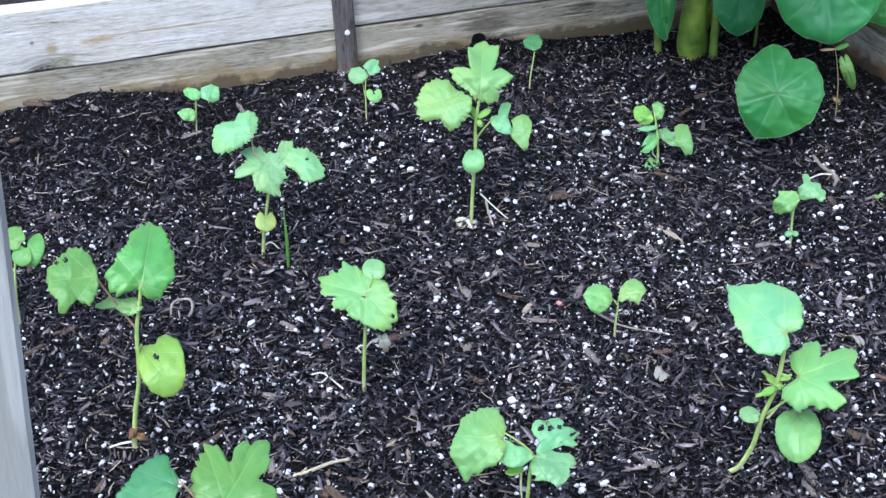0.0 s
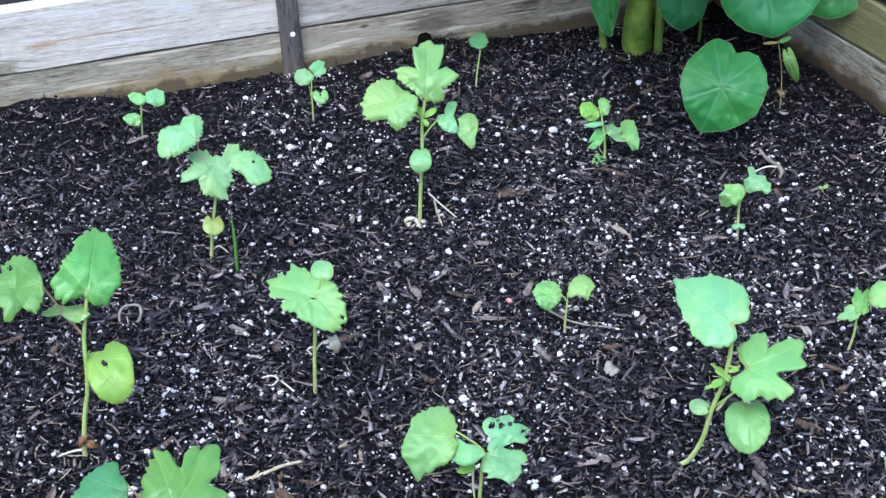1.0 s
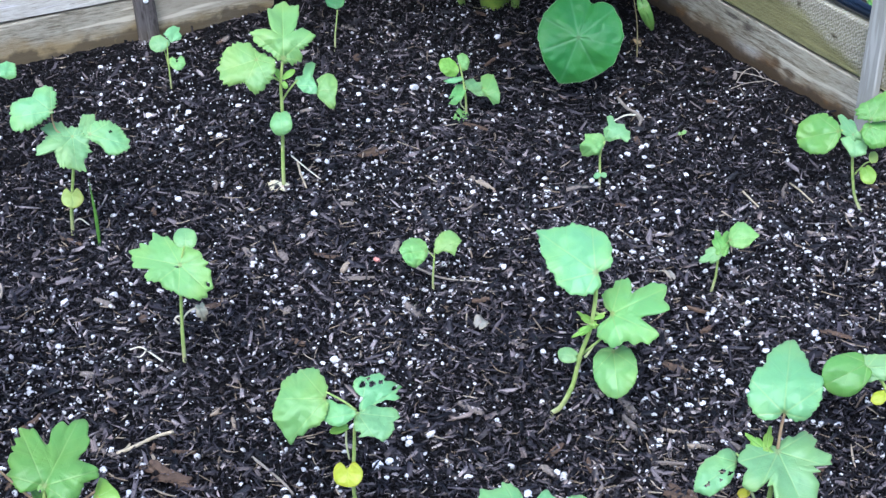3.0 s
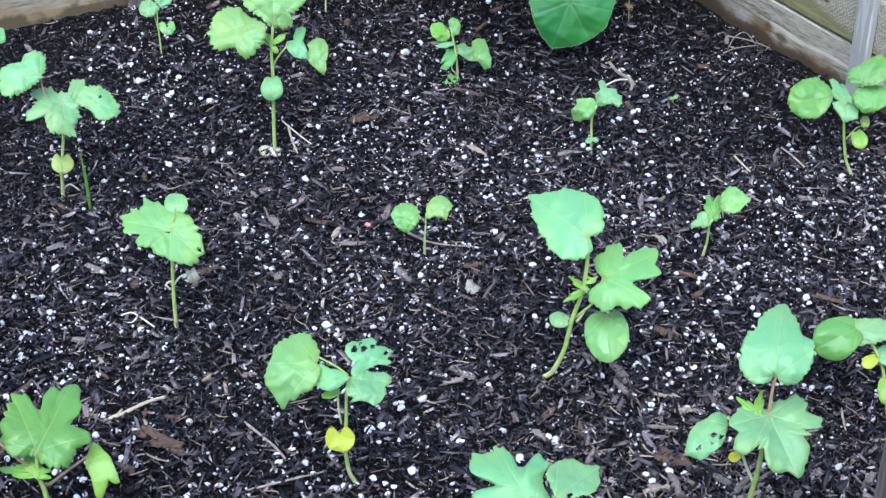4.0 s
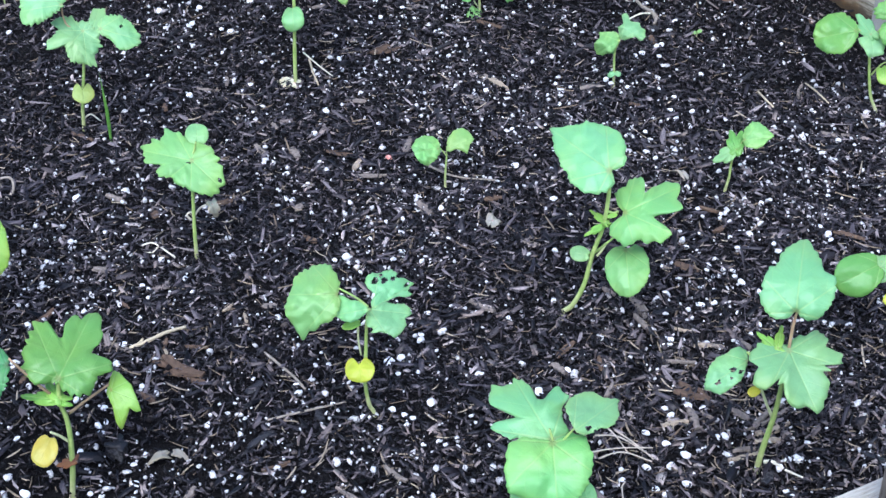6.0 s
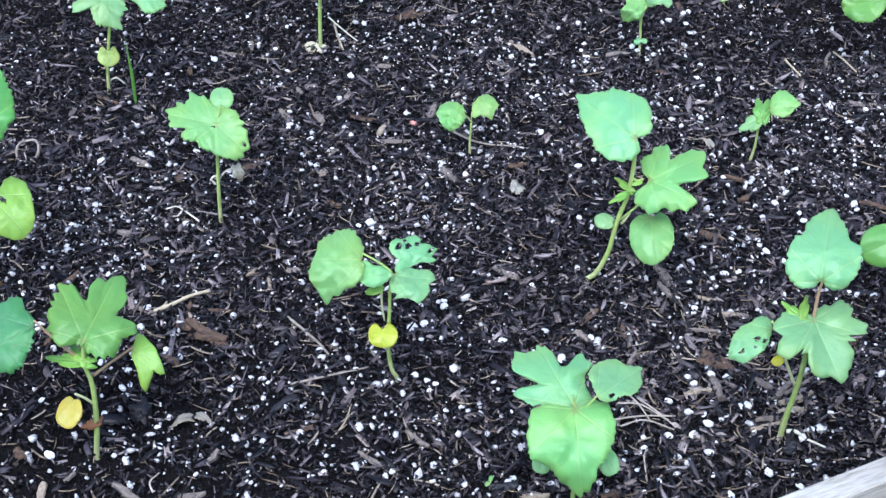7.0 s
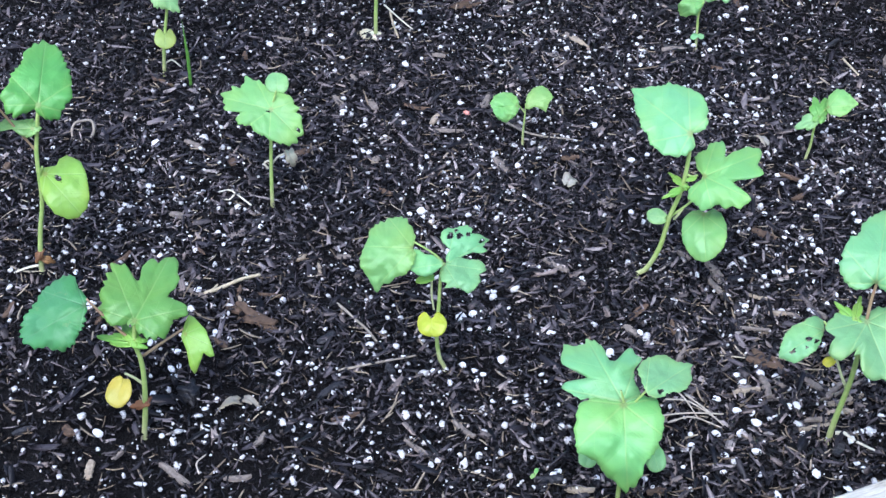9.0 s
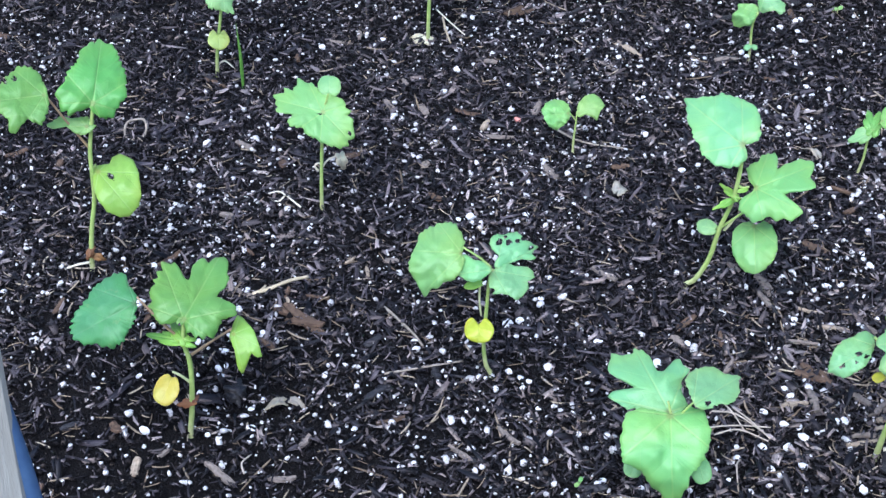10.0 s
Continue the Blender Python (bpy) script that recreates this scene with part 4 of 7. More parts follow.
seedling(-0.127, 2.291, 93.2, 0.21,
    stem=[(0, 0), (-0.02, 2.78), (-0.05, 5.33), (0.11, 8.15)],
    leaves=[
        dict(kind='shaped', at=(-0.62, 6.74), turn=124, long=2.84, wide=2.84, hub=(0.44, -0.03), reach=[(-129, 0.65), (-105, 0.57), (-49, 0.53), (3, 0.56), (52, 0.57), (84, 0.55), (123, 0.5), (177, 0.5)], tint='mint', serr=0.02),
        dict(kind='shaped', at=(0.52, 7.96), turn=52, long=3.01, wide=3.01, hub=(0.5, 0.06), reach=[(-169, 0.48), (-135, 0.35), (-96, 0.44), (-67, 0.43), (-29, 0.3), (-7, 0.5), (38, 0.47), (77, 0.44), (121, 0.57), (156, 0.39)], tint='mint', serr=0.04),
        dict(kind='shaped', at=(0.17, 4.96), turn=-18, long=2.64, wide=2.64, hub=(0.46, -0.03), reach=[(-155, 0.46), (-117, 0.44), (-79, 0.51), (-43, 0.54), (3, 0.54), (46, 0.53), (74, 0.5), (106, 0.16), (139, 0.45), (168, 0.52)], tint='fresh', serr=0.01, holes=[(0.45, 0.05, 0.07)]),
    ],
    stalks=[('', [(-0.01, 3.3), (-0.25, 4.83), (-0.48, 6.76)]),],
    label='slender okra seedling with round lower leaf near the stake')
seedling(0.149, 2.407, 86.5, 0.22,
    stem=[(-0, -0), (0.12, 2.66), (0.43, 5.08), (0.66, 7.17)],
    leaves=[
        dict(kind='shaped', at=(0.58, 7.34), turn=75, long=2.88, wide=2.88, hub=(0.44, 0.18), reach=[(-161, 0.49), (-111, 0.54), (-69, 0.55), (-18, 0.59), (44, 0.52), (97, 0.63), (136, 0.56)], tint='blue', serr=0.02),
    ],
    stalks=[],
    label='spindly okra seedling with one dull leaf')
seedling(0.041, 1.931, 88.8, 0.41,
    stem=[(0, 0), (0.12, 4.87), (0.45, 12.16), (0.48, 16.59), (0.91, 20.24)],
    leaves=[
        dict(kind='shaped', at=(1.06, 20.76), turn=88, long=8.08, wide=9.25, tint='fresh', reach=[(-162, 0.47), (-142, 0.5), (-128, 0.35), (-109, 0.41), (-85, 0.57), (-60, 0.36), (-57, 0.2), (-43, 0.34), (-26, 0.63), (-13, 0.57), (1, 0.66), (13, 0.58), (32, 0.54), (37, 0.43), (57, 0.25), (66, 0.41), (80, 0.59), (103, 0.48), (132, 0.35), (160, 0.39), (180, 0.42)], hub=(0.34, -0.02)),
        dict(kind='shaped', at=(-2.63, 20.72), turn=-165, long=5.10, wide=7.84, tint='fresh', k=0.5, reach=[(-175, 0.79), (-155, 0.67), (-135, 0.59), (-115, 0.73), (-89, 0.84), (-59, 0.84), (-26, 0.79), (-3, 0.76), (21, 0.68), (31, 0.46), (57, 0.31), (75, 0.48), (90, 0.67), (118, 0.65), (143, 0.69), (164, 0.76)], hub=(0.32, 0.22)),
        dict(kind='shaped', at=(2.68, 16.44), turn=-150, long=4.05, wide=4.05, hub=(-0.34, 0.07), reach=[(-169, 0.3), (-151, 0.71), (-140, 0.75), (-122, 0.66), (-105, 0.39), (-98, 0.26), (-63, 0.39), (-42, 0.4), (-6, 0.33), (42, 0.35), (76, 0.43), (99, 0.53), (118, 0.45), (138, 0.34)], tint='mint', k=0.6, serr=0.012, arch=0.3),
        dict(kind='shaped', at=(5.16, 15.48), turn=-45, long=3.63, wide=3.63, hub=(0.3, 0.37), reach=[(-179, 0.56), (-165, 0.38), (-141, 0.38), (-114, 0.45), (-88, 0.47), (-60, 0.53), (-41, 0.73), (-28, 0.79), (-17, 0.66), (-3, 0.44), (45, 0.4), (81, 0.51), (110, 0.62), (131, 0.65), (158, 0.57)], tint='fresh', k=0.6, serr=0.012, arch=0.4),
        dict(kind='round', at=(0.2, 12.69), turn=-89, long=3.44, wide=3.20, tint='mint'),
        dict(kind='round', at=(0.78, 17.64), turn=33, long=2.06, wide=0.95, tint='lime'),
        dict(kind='round', at=(0.78, 17.47), turn=121, long=1.84, wide=0.95, tint='lime'),
        dict(kind='round', at=(0.79, 17.29), turn=-66, long=1.20, wide=0.79, tint='lime'),
        dict(kind='lobed', at=(-0.17, 0.57), turn=171, long=3.08, wide=1.64, tint='cream', curl=0.5),
    ],
    stalks=[('', [(0.47, 17.02), (-0.64, 17.89), (-2.07, 19.69)]), ('', [(0.51, 13.94), (1.52, 15.54), (2.84, 17.14)]), ('cream', [(-3.05, 0.53), (-3.13, -0.23), (-2.29, -2.5)]),],
    label='tall okra seedling with broad lobed top leaf and withered seed leaf')
seedling(-0.254, 1.856, 97.8, 0.36,
    stem=[(0, 0), (0.26, 3.02), (0.65, 5.72), (1.25, 9.27), (1.71, 13.2), (1.79, 14.5)],
    leaves=[
        dict(kind='shaped', at=(-0.42, 18.51), turn=-177, long=5.38, wide=5.96, tint='mint', arch=0.25, reach=[(-161, 0.67), (-146, 0.72), (-130, 0.63), (-109, 0.43), (-101, 0.26), (-48, 0.35), (-17, 0.51), (18, 0.6), (38, 0.73), (55, 0.65), (78, 0.51), (113, 0.42), (141, 0.47), (177, 0.59)], hub=(0.44, -0.16)),
        dict(kind='shaped', at=(1.78, 14.41), turn=-90, long=4.80, wide=9.12, tint='mint', arch=0.25, reach=[(-179, 0.61), (-150, 0.73), (-127, 0.77), (-126, 0.53), (-106, 0.58), (-91, 0.75), (-74, 0.92), (-68, 0.59), (-63, 0.35), (-34, 0.51), (-17, 0.66), (15, 0.77), (28, 0.97), (44, 0.65), (65, 0.75), (83, 0.62), (94, 0.7), (106, 0.6), (138, 0.57), (153, 0.53), (165, 0.43)], hub=(0.18, -0.22)),
        dict(kind='shaped', at=(4.09, 14.42), turn=-23, long=5.51, wide=5.26, tint='mint', arch=0.25, holes=[(0.45, 0.2, 0.04)], reach=[(-165, 0.52), (-154, 0.38), (-120, 0.25), (-78, 0.38), (-49, 0.45), (-10, 0.56), (9, 0.51), (60, 0.4), (107, 0.45), (143, 0.53), (167, 0.56)], hub=(0.45, 0.02)),
        dict(kind='shaped', at=(2.84, 13.99), turn=65, long=3.41, wide=2.32, tint='mint', arch=0.25, reach=[(-171, 0.59), (-142, 0.42), (-67, 0.33), (-17, 0.6), (36, 0.51), (88, 0.31), (154, 0.58)], hub=(0.5, -0.07)),
        dict(kind='kidney', at=(0.71, 6.71), turn=-94, long=2.75, wide=2.99, tint='pale'),
    ],
    stalks=[('red', [(1.76, 14.06), (0.05, 15.05), (-0.46, 16.64), (-0.42, 18.51)]), ('', [(1.76, 14.06), (4.1, 14.6)]), ('', [(1.28, 9.71), (-0.19, 11.14), (-0.85, 12.94)]), ('cream', [(0.04, 0.74), (1.19, 1.39), (2.47, -0.01)]),],
    label='okra seedling with grey-green lobed leaves and a pale seed leaf')
seedling(-0.097, 1.529, 93.6, 0.35,
    stem=[(0, 0), (0.08, 3.21), (0.24, 6.52), (0.48, 10.58), (0.68, 13.36)],
    leaves=[
        dict(kind='shaped', at=(0.69, 13.6), turn=163, long=6.04, wide=8.70, tint='fresh', holes=[(-0.62, 0.28, 0.05), (0.02, 0.05, 0.035)], reach=[(-171, 0.74), (-153, 0.69), (-137, 0.61), (-110, 0.46), (-84, 0.5), (-74, 0.6), (-65, 0.59), (-52, 0.71), (-38, 0.58), (-24, 0.73), (-4, 0.8), (4, 0.69), (16, 0.7), (18, 0.38), (31, 0.49), (45, 0.52), (76, 0.35), (87, 0.44), (116, 0.54), (128, 0.69), (143, 0.89), (152, 0.94), (166, 0.9), (178, 0.85)], hub=(0.2, 0.06)),
        dict(kind='round', at=(1.54, 15.61), turn=88, long=2.60, wide=2.80, tint='mint', back=2.0),
        dict(kind='lobed', at=(2.51, 7.25), turn=-76, long=1.70, wide=1.50, tint='cream', curl=0.6),
    ],
    stalks=[('cream', [(0.28, 5.53), (1.06, 6.57), (2.51, 7.25)]), ('', [(0.69, 13.76), (1.05, 14.53), (1.41, 15.77)]), ('cream', [(-0.21, 5.05), (-0.6, 5.73), (-0.11, 6.12), (0.35, 5.53)]),],
    label='okra seedling with one broad lobed leaf held over its stem')
seedling(-0.358, 1.410, 104.2, 0.40,
    stem=[(0, 0), (0.25, 2.93), (0.72, 6.08), (1.47, 9.9), (1.77, 15.6), (2.36, 19.2), (2.88, 21.87)],
    leaves=[
        dict(kind='shaped', at=(2.9, 22.01), turn=74, long=7.11, wide=7.71, tint='green', serr=0.05, reach=[(-177, 0.5), (-165, 0.59), (-153, 0.63), (-138, 0.56), (-128, 0.5), (-112, 0.53), (-104, 0.47), (-83, 0.46), (-61, 0.46), (-49, 0.46), (-34, 0.51), (-23, 0.59), (-10, 0.62), (0, 0.64), (13, 0.62), (24, 0.57), (39, 0.49), (54, 0.39), (83, 0.44), (105, 0.48), (112, 0.58), (126, 0.67), (138, 0.69), (151, 0.68), (162, 0.54), (172, 0.43)], hub=(0.36, -0.0)),
        dict(kind='shaped', at=(-2, 23.8), turn=-181, long=4.98, wide=7.12, tint='green', holes=[(0.55, -0.42, 0.06), (0.75, -0.38, 0.05)], k=0.5, reach=[(-158, 0.61), (-136, 0.69), (-120, 0.78), (-101, 0.8), (-86, 0.73), (-67, 0.61), (-38, 0.59), (-11, 0.52), (18, 0.48), (50, 0.46), (59, 0.7), (72, 0.66), (87, 0.44), (101, 0.36), (117, 0.53), (125, 0.62), (154, 0.59), (178, 0.58)], hub=(0.49, 0.1)),
        dict(kind='shaped', at=(1.87, 19.21), turn=172, long=4.44, wide=2.10, tint='fresh', reach=[(-168, 0.53), (-149, 0.41), (-93, 0.16), (-40, 0.35), (-16, 0.42), (3, 0.65), (15, 0.42), (16, 0.14), (111, 0.22), (138, 0.39), (157, 0.46), (176, 0.58)], hub=(0.36, -0.04)),
        dict(kind='shaped', at=(2.33, 13.22), turn=-59, long=5.96, wide=5.55, tint='lime', holes=[(0.2, 0.12, 0.07)], reach=[(-171, 0.55), (-151, 0.5), (-122, 0.46), (-93, 0.46), (-63, 0.53), (-36, 0.59), (-19, 0.6), (5, 0.53), (28, 0.45), (85, 0.45), (112, 0.56), (137, 0.6), (152, 0.55), (161, 0.44)], hub=(0.43, 0.12)),
        dict(kind='lobed', at=(0.38, 1.92), turn=-29, long=1.5, wide=1.0, tint='rust', curl=0.5),
        dict(kind='lobed', at=(0.25, 2.93), turn=-121, long=1.41, wide=1.04, tint='brown', curl=0.5),
    ],
    stalks=[('red', [(1.83, 16.11), (1.04, 17.59), (-0.77, 21.18), (-2, 23.8)]), ('', [(1.6, 11.43), (1.62, 12.59), (2.17, 13.94)]), ('cream', [(-0.17, 0.7), (-1.54, 0.65), (-3.07, 0.3)]),],
    label='sturdy okra seedling with a large toothed leaf and drooping seed leaf')
seedling(0.336, 2.127, 81.0, 0.29,
    stem=[(0, 0), (-0.1, 2.66), (-0.36, 5.09), (-1.06, 8.91)],
    leaves=[
        dict(kind='shaped', at=(-1.18, 7.64), turn=145, long=3.47, wide=3.47, hub=(0.47, 0.08), reach=[(-169, 0.49), (-144, 0.41), (-100, 0.35), (-53, 0.44), (-9, 0.54), (18, 0.52), (59, 0.43), (109, 0.43), (156, 0.5)], tint='lime', serr=0.03, rough=1.8, k=0.3),
        dict(kind='shaped', at=(-0.99, 7.81), turn=86, long=2.83, wide=2.83, hub=(0.5, -0.15), reach=[(-179, 0.51), (-148, 0.46), (-84, 0.33), (-26, 0.41), (17, 0.52), (54, 0.5), (145, 0.37)], tint='fresh', serr=0.03, rough=1.8, k=0.3),
        dict(kind='shaped', at=(-0.51, 6.33), turn=-176, long=3.12, wide=3.12, hub=(0.46, 0.0), reach=[(-159, 0.46), (-59, 0.15), (0, 0.54), (20, 0.38), (96, 0.17), (177, 0.5)], tint='mint'),
        dict(kind='shaped', at=(-0.19, 4.64), turn=-139, long=3.61, wide=3.61, hub=(0.44, -0.07), reach=[(-165, 0.57), (-131, 0.45), (-83, 0.24), (-9, 0.41), (-4, 0.1), (7, 0.56), (47, 0.44), (114, 0.32), (164, 0.48)], tint='fresh', serr=0.03, rough=1.8),
        dict(kind='shaped', at=(-0.06, 4.88), turn=-21, long=3.58, wide=3.58, hub=(0.39, 0.17), reach=[(-152, 0.4), (-87, 0.27), (-56, 0.38), (-16, 0.63), (-10, 0.29), (64, 0.38), (102, 0.24), (129, 0.45), (172, 0.58)], tint='mint', serr=0.03, rough=1.8),
        dict(kind='shaped', at=(2.93, 3.58), turn=71, long=3.58, wide=3.58, hub=(0.34, -0.12), reach=[(-171, 0.4), (-150, 0.7), (-127, 0.73), (-95, 0.47), (-15, 0.44), (10, 0.67), (37, 0.73), (60, 0.69), (116, 0.42), (168, 0.35)], tint='fresh', serr=0.015, rough=0.8),
        dict(kind='shaped', at=(-0.49, 0.58), turn=-139, long=2.07, wide=2.07, hub=(0.28, 0.02), reach=[(-176, 0.56), (-154, 0.37), (-120, 0.59), (-89, 0.47), (-31, 0.57), (-2, 0.72), (42, 0.68), (95, 0.65), (144, 0.64)], tint='fresh', serr=0.015),
    ],
    stalks=[('', [(-0.36, 5.09), (1.1, 5.0), (3.0, 4.6)]), ('pale', [(-0.33, 0.97), (-0.94, 2.11), (-0.34, 3.63)]),],
    label='small okra seedling with bright crinkled leaves')
seedling(0.495, 1.879, 75.2, 0.28,
    stem=[(0, 0), (-0.07, 2.68), (-0.15, 5.42), (0.41, 7.4)],
    leaves=[
        dict(kind='shaped', at=(0.39, 7.20), turn=-147, long=3.72, wide=3.72, hub=(0.47, -0.15), reach=[(-179, 0.59), (-154, 0.57), (-125, 0.45), (-85, 0.53), (-71, 0.34), (-32, 0.47), (-8, 0.49), (16, 0.55), (43, 0.47), (65, 0.37), (96, 0.47), (130, 0.38), (159, 0.51)], tint='fresh', serr=0.03, rough=1.8, k=0.3),
        dict(kind='shaped', at=(0.58, 7.40), turn=81, long=3.88, wide=3.88, hub=(0.44, -0.26), reach=[(-169, 0.31), (-132, 0.32), (-128, 0.57), (-105, 0.6), (-78, 0.53), (-64, 0.37), (-39, 0.41), (15, 0.3), (25, 0.62), (45, 0.66), (63, 0.35), (93, 0.47), (119, 0.44), (146, 0.51), (165, 0.44)], tint='mint', serr=0.03, rough=1.8),
        dict(kind='round', at=(0.06, 2.24), turn=-139, long=1.16, wide=0.88, tint='mint'),
        dict(kind='round', at=(0.08, 2.06), turn=-13, long=0.94, wide=0.80, tint='mint'),
    ],
    stalks=[],
    label='small bent okra seedling with ragged curled leaves')
seedling(0.222, 1.644, 82.3, 0.24,
    stem=[(0, 0), (0.02, 2.27), (0.17, 4.62)],
    leaves=[
        dict(kind='shaped', at=(-0.9, 5.81), turn=-173, long=3.32, wide=3.75, tint='fresh', rough=2.0, reach=[(-147, 0.61), (-121, 0.58), (-88, 0.58), (-52, 0.58), (-17, 0.57), (24, 0.47), (58, 0.54), (89, 0.62), (118, 0.54), (150, 0.55), (178, 0.58)], hub=(0.47, -0.01)),
        dict(kind='shaped', at=(0.45, 5.92), turn=24, long=3.44, wide=3.17, tint='fresh', reach=[(-173, 0.63), (-160, 0.54), (-150, 0.32), (-102, 0.35), (-85, 0.52), (-43, 0.35), (-11, 0.51), (31, 0.5), (65, 0.54), (99, 0.51), (140, 0.51)], hub=(0.5, 0.03)),
    ],
    stalks=[('', [(0.18, 4.45), (-0.29, 5.09), (-0.83, 5.81)]), ('', [(0.18, 4.45), (0.17, 5.9)]),],
    label='tiny okra seedling with a pair of crinkled leaves')
seedling(0.324, 1.365, 76.6, 0.42,
    stem=[(-0, 0), (1.09, 1.18), (2.29, 4.29), (2.97, 8.49), (3.91, 12.32), (4.29, 16.49), (4.16, 19.75)],
    leaves=[
        dict(kind='shaped', at=(4.18, 19.77), turn=149, long=8.19, wide=8.19, hub=(0.35, -0.02), reach=[(-173, 0.42), (-163, 0.49), (-156, 0.51), (-145, 0.48), (-136, 0.5), (-123, 0.5), (-112, 0.5), (-101, 0.48), (-88, 0.46), (-74, 0.44), (-58, 0.44), (-48, 0.47), (-40, 0.43), (-26, 0.46), (-12, 0.52), (-4, 0.59), (1, 0.65), (9, 0.57), (16, 0.51), (22, 0.51), (33, 0.45), (46, 0.4), (58, 0.41), (65, 0.39), (81, 0.38), (84, 0.42), (94, 0.45), (106, 0.46), (119, 0.51), (128, 0.53), (137, 0.54), (148, 0.55), (158, 0.54), (168, 0.51), (175, 0.43), (179, 0.36)], tint='mint', k=0.65, serr=0.018),
        dict(kind='shaped', at=(6.18, 14.50), turn=30, long=6.74, wide=6.74, hub=(0.18, -0.1), reach=[(-179, 0.51), (-166, 0.57), (-148, 0.55), (-132, 0.58), (-123, 0.49), (-111, 0.42), (-98, 0.52), (-84, 0.52), (-77, 0.63), (-67, 0.62), (-56, 0.66), (-51, 0.55), (-47, 0.38), (-39, 0.26), (-29, 0.35), (-26, 0.52), (-20, 0.74), (-13, 0.73), (-5, 0.67), (1, 0.77), (7, 0.83), (13, 0.81), (23, 0.72), (27, 0.61), (36, 0.49), (46, 0.34), (49, 0.44), (52, 0.55), (59, 0.61), (70, 0.59), (82, 0.56), (89, 0.48), (100, 0.51), (115, 0.49), (123, 0.4), (135, 0.34), (147, 0.23), (164, 0.25), (174, 0.38)], tint='fresh', serr=0.02, k=0.6, arch=0.5),
        dict(kind='shaped', at=(6.64, 9.45), turn=-79, long=5.25, wide=5.25, hub=(0.42, -0.01), reach=[(-171, 0.53), (-152, 0.56), (-128, 0.54), (-98, 0.47), (-71, 0.47), (-40, 0.51), (-21, 0.57), (1, 0.58), (21, 0.53), (51, 0.49), (79, 0.48), (110, 0.51), (137, 0.57), (157, 0.58), (172, 0.45)], tint='fresh', serr=0.012, k=0.45),
        dict(kind='lobed', at=(4.06, 13.1), turn=146, long=2.13, wide=0.86, tint='lime'),
        dict(kind='lobed', at=(3.99, 12.63), turn=-146, long=2.48, wide=0.92, tint='lime'),
        dict(kind='round', at=(4.24, 13.73), turn=19, long=1.25, wide=0.55, tint='lime'),
        dict(kind='round', at=(2.73, 8.44), turn=177, long=2.29, wide=1.87, tint='mint'),
    ],
    stalks=[('', [(4.18, 14.24), (4.93, 13.99), (5.5, 14.24)]), ('', [(3.11, 8.35), (4.37, 9.73), (5.82, 11.43)]), ('', [(2.87, 7.14), (2.73, 8.44)]), ('pale', [(3.51, 8.04), (4.03, 8.9), (4.38, 9.65)]),],
    label='leaning okra seedling with a wide pale leaf and round seed leaf')
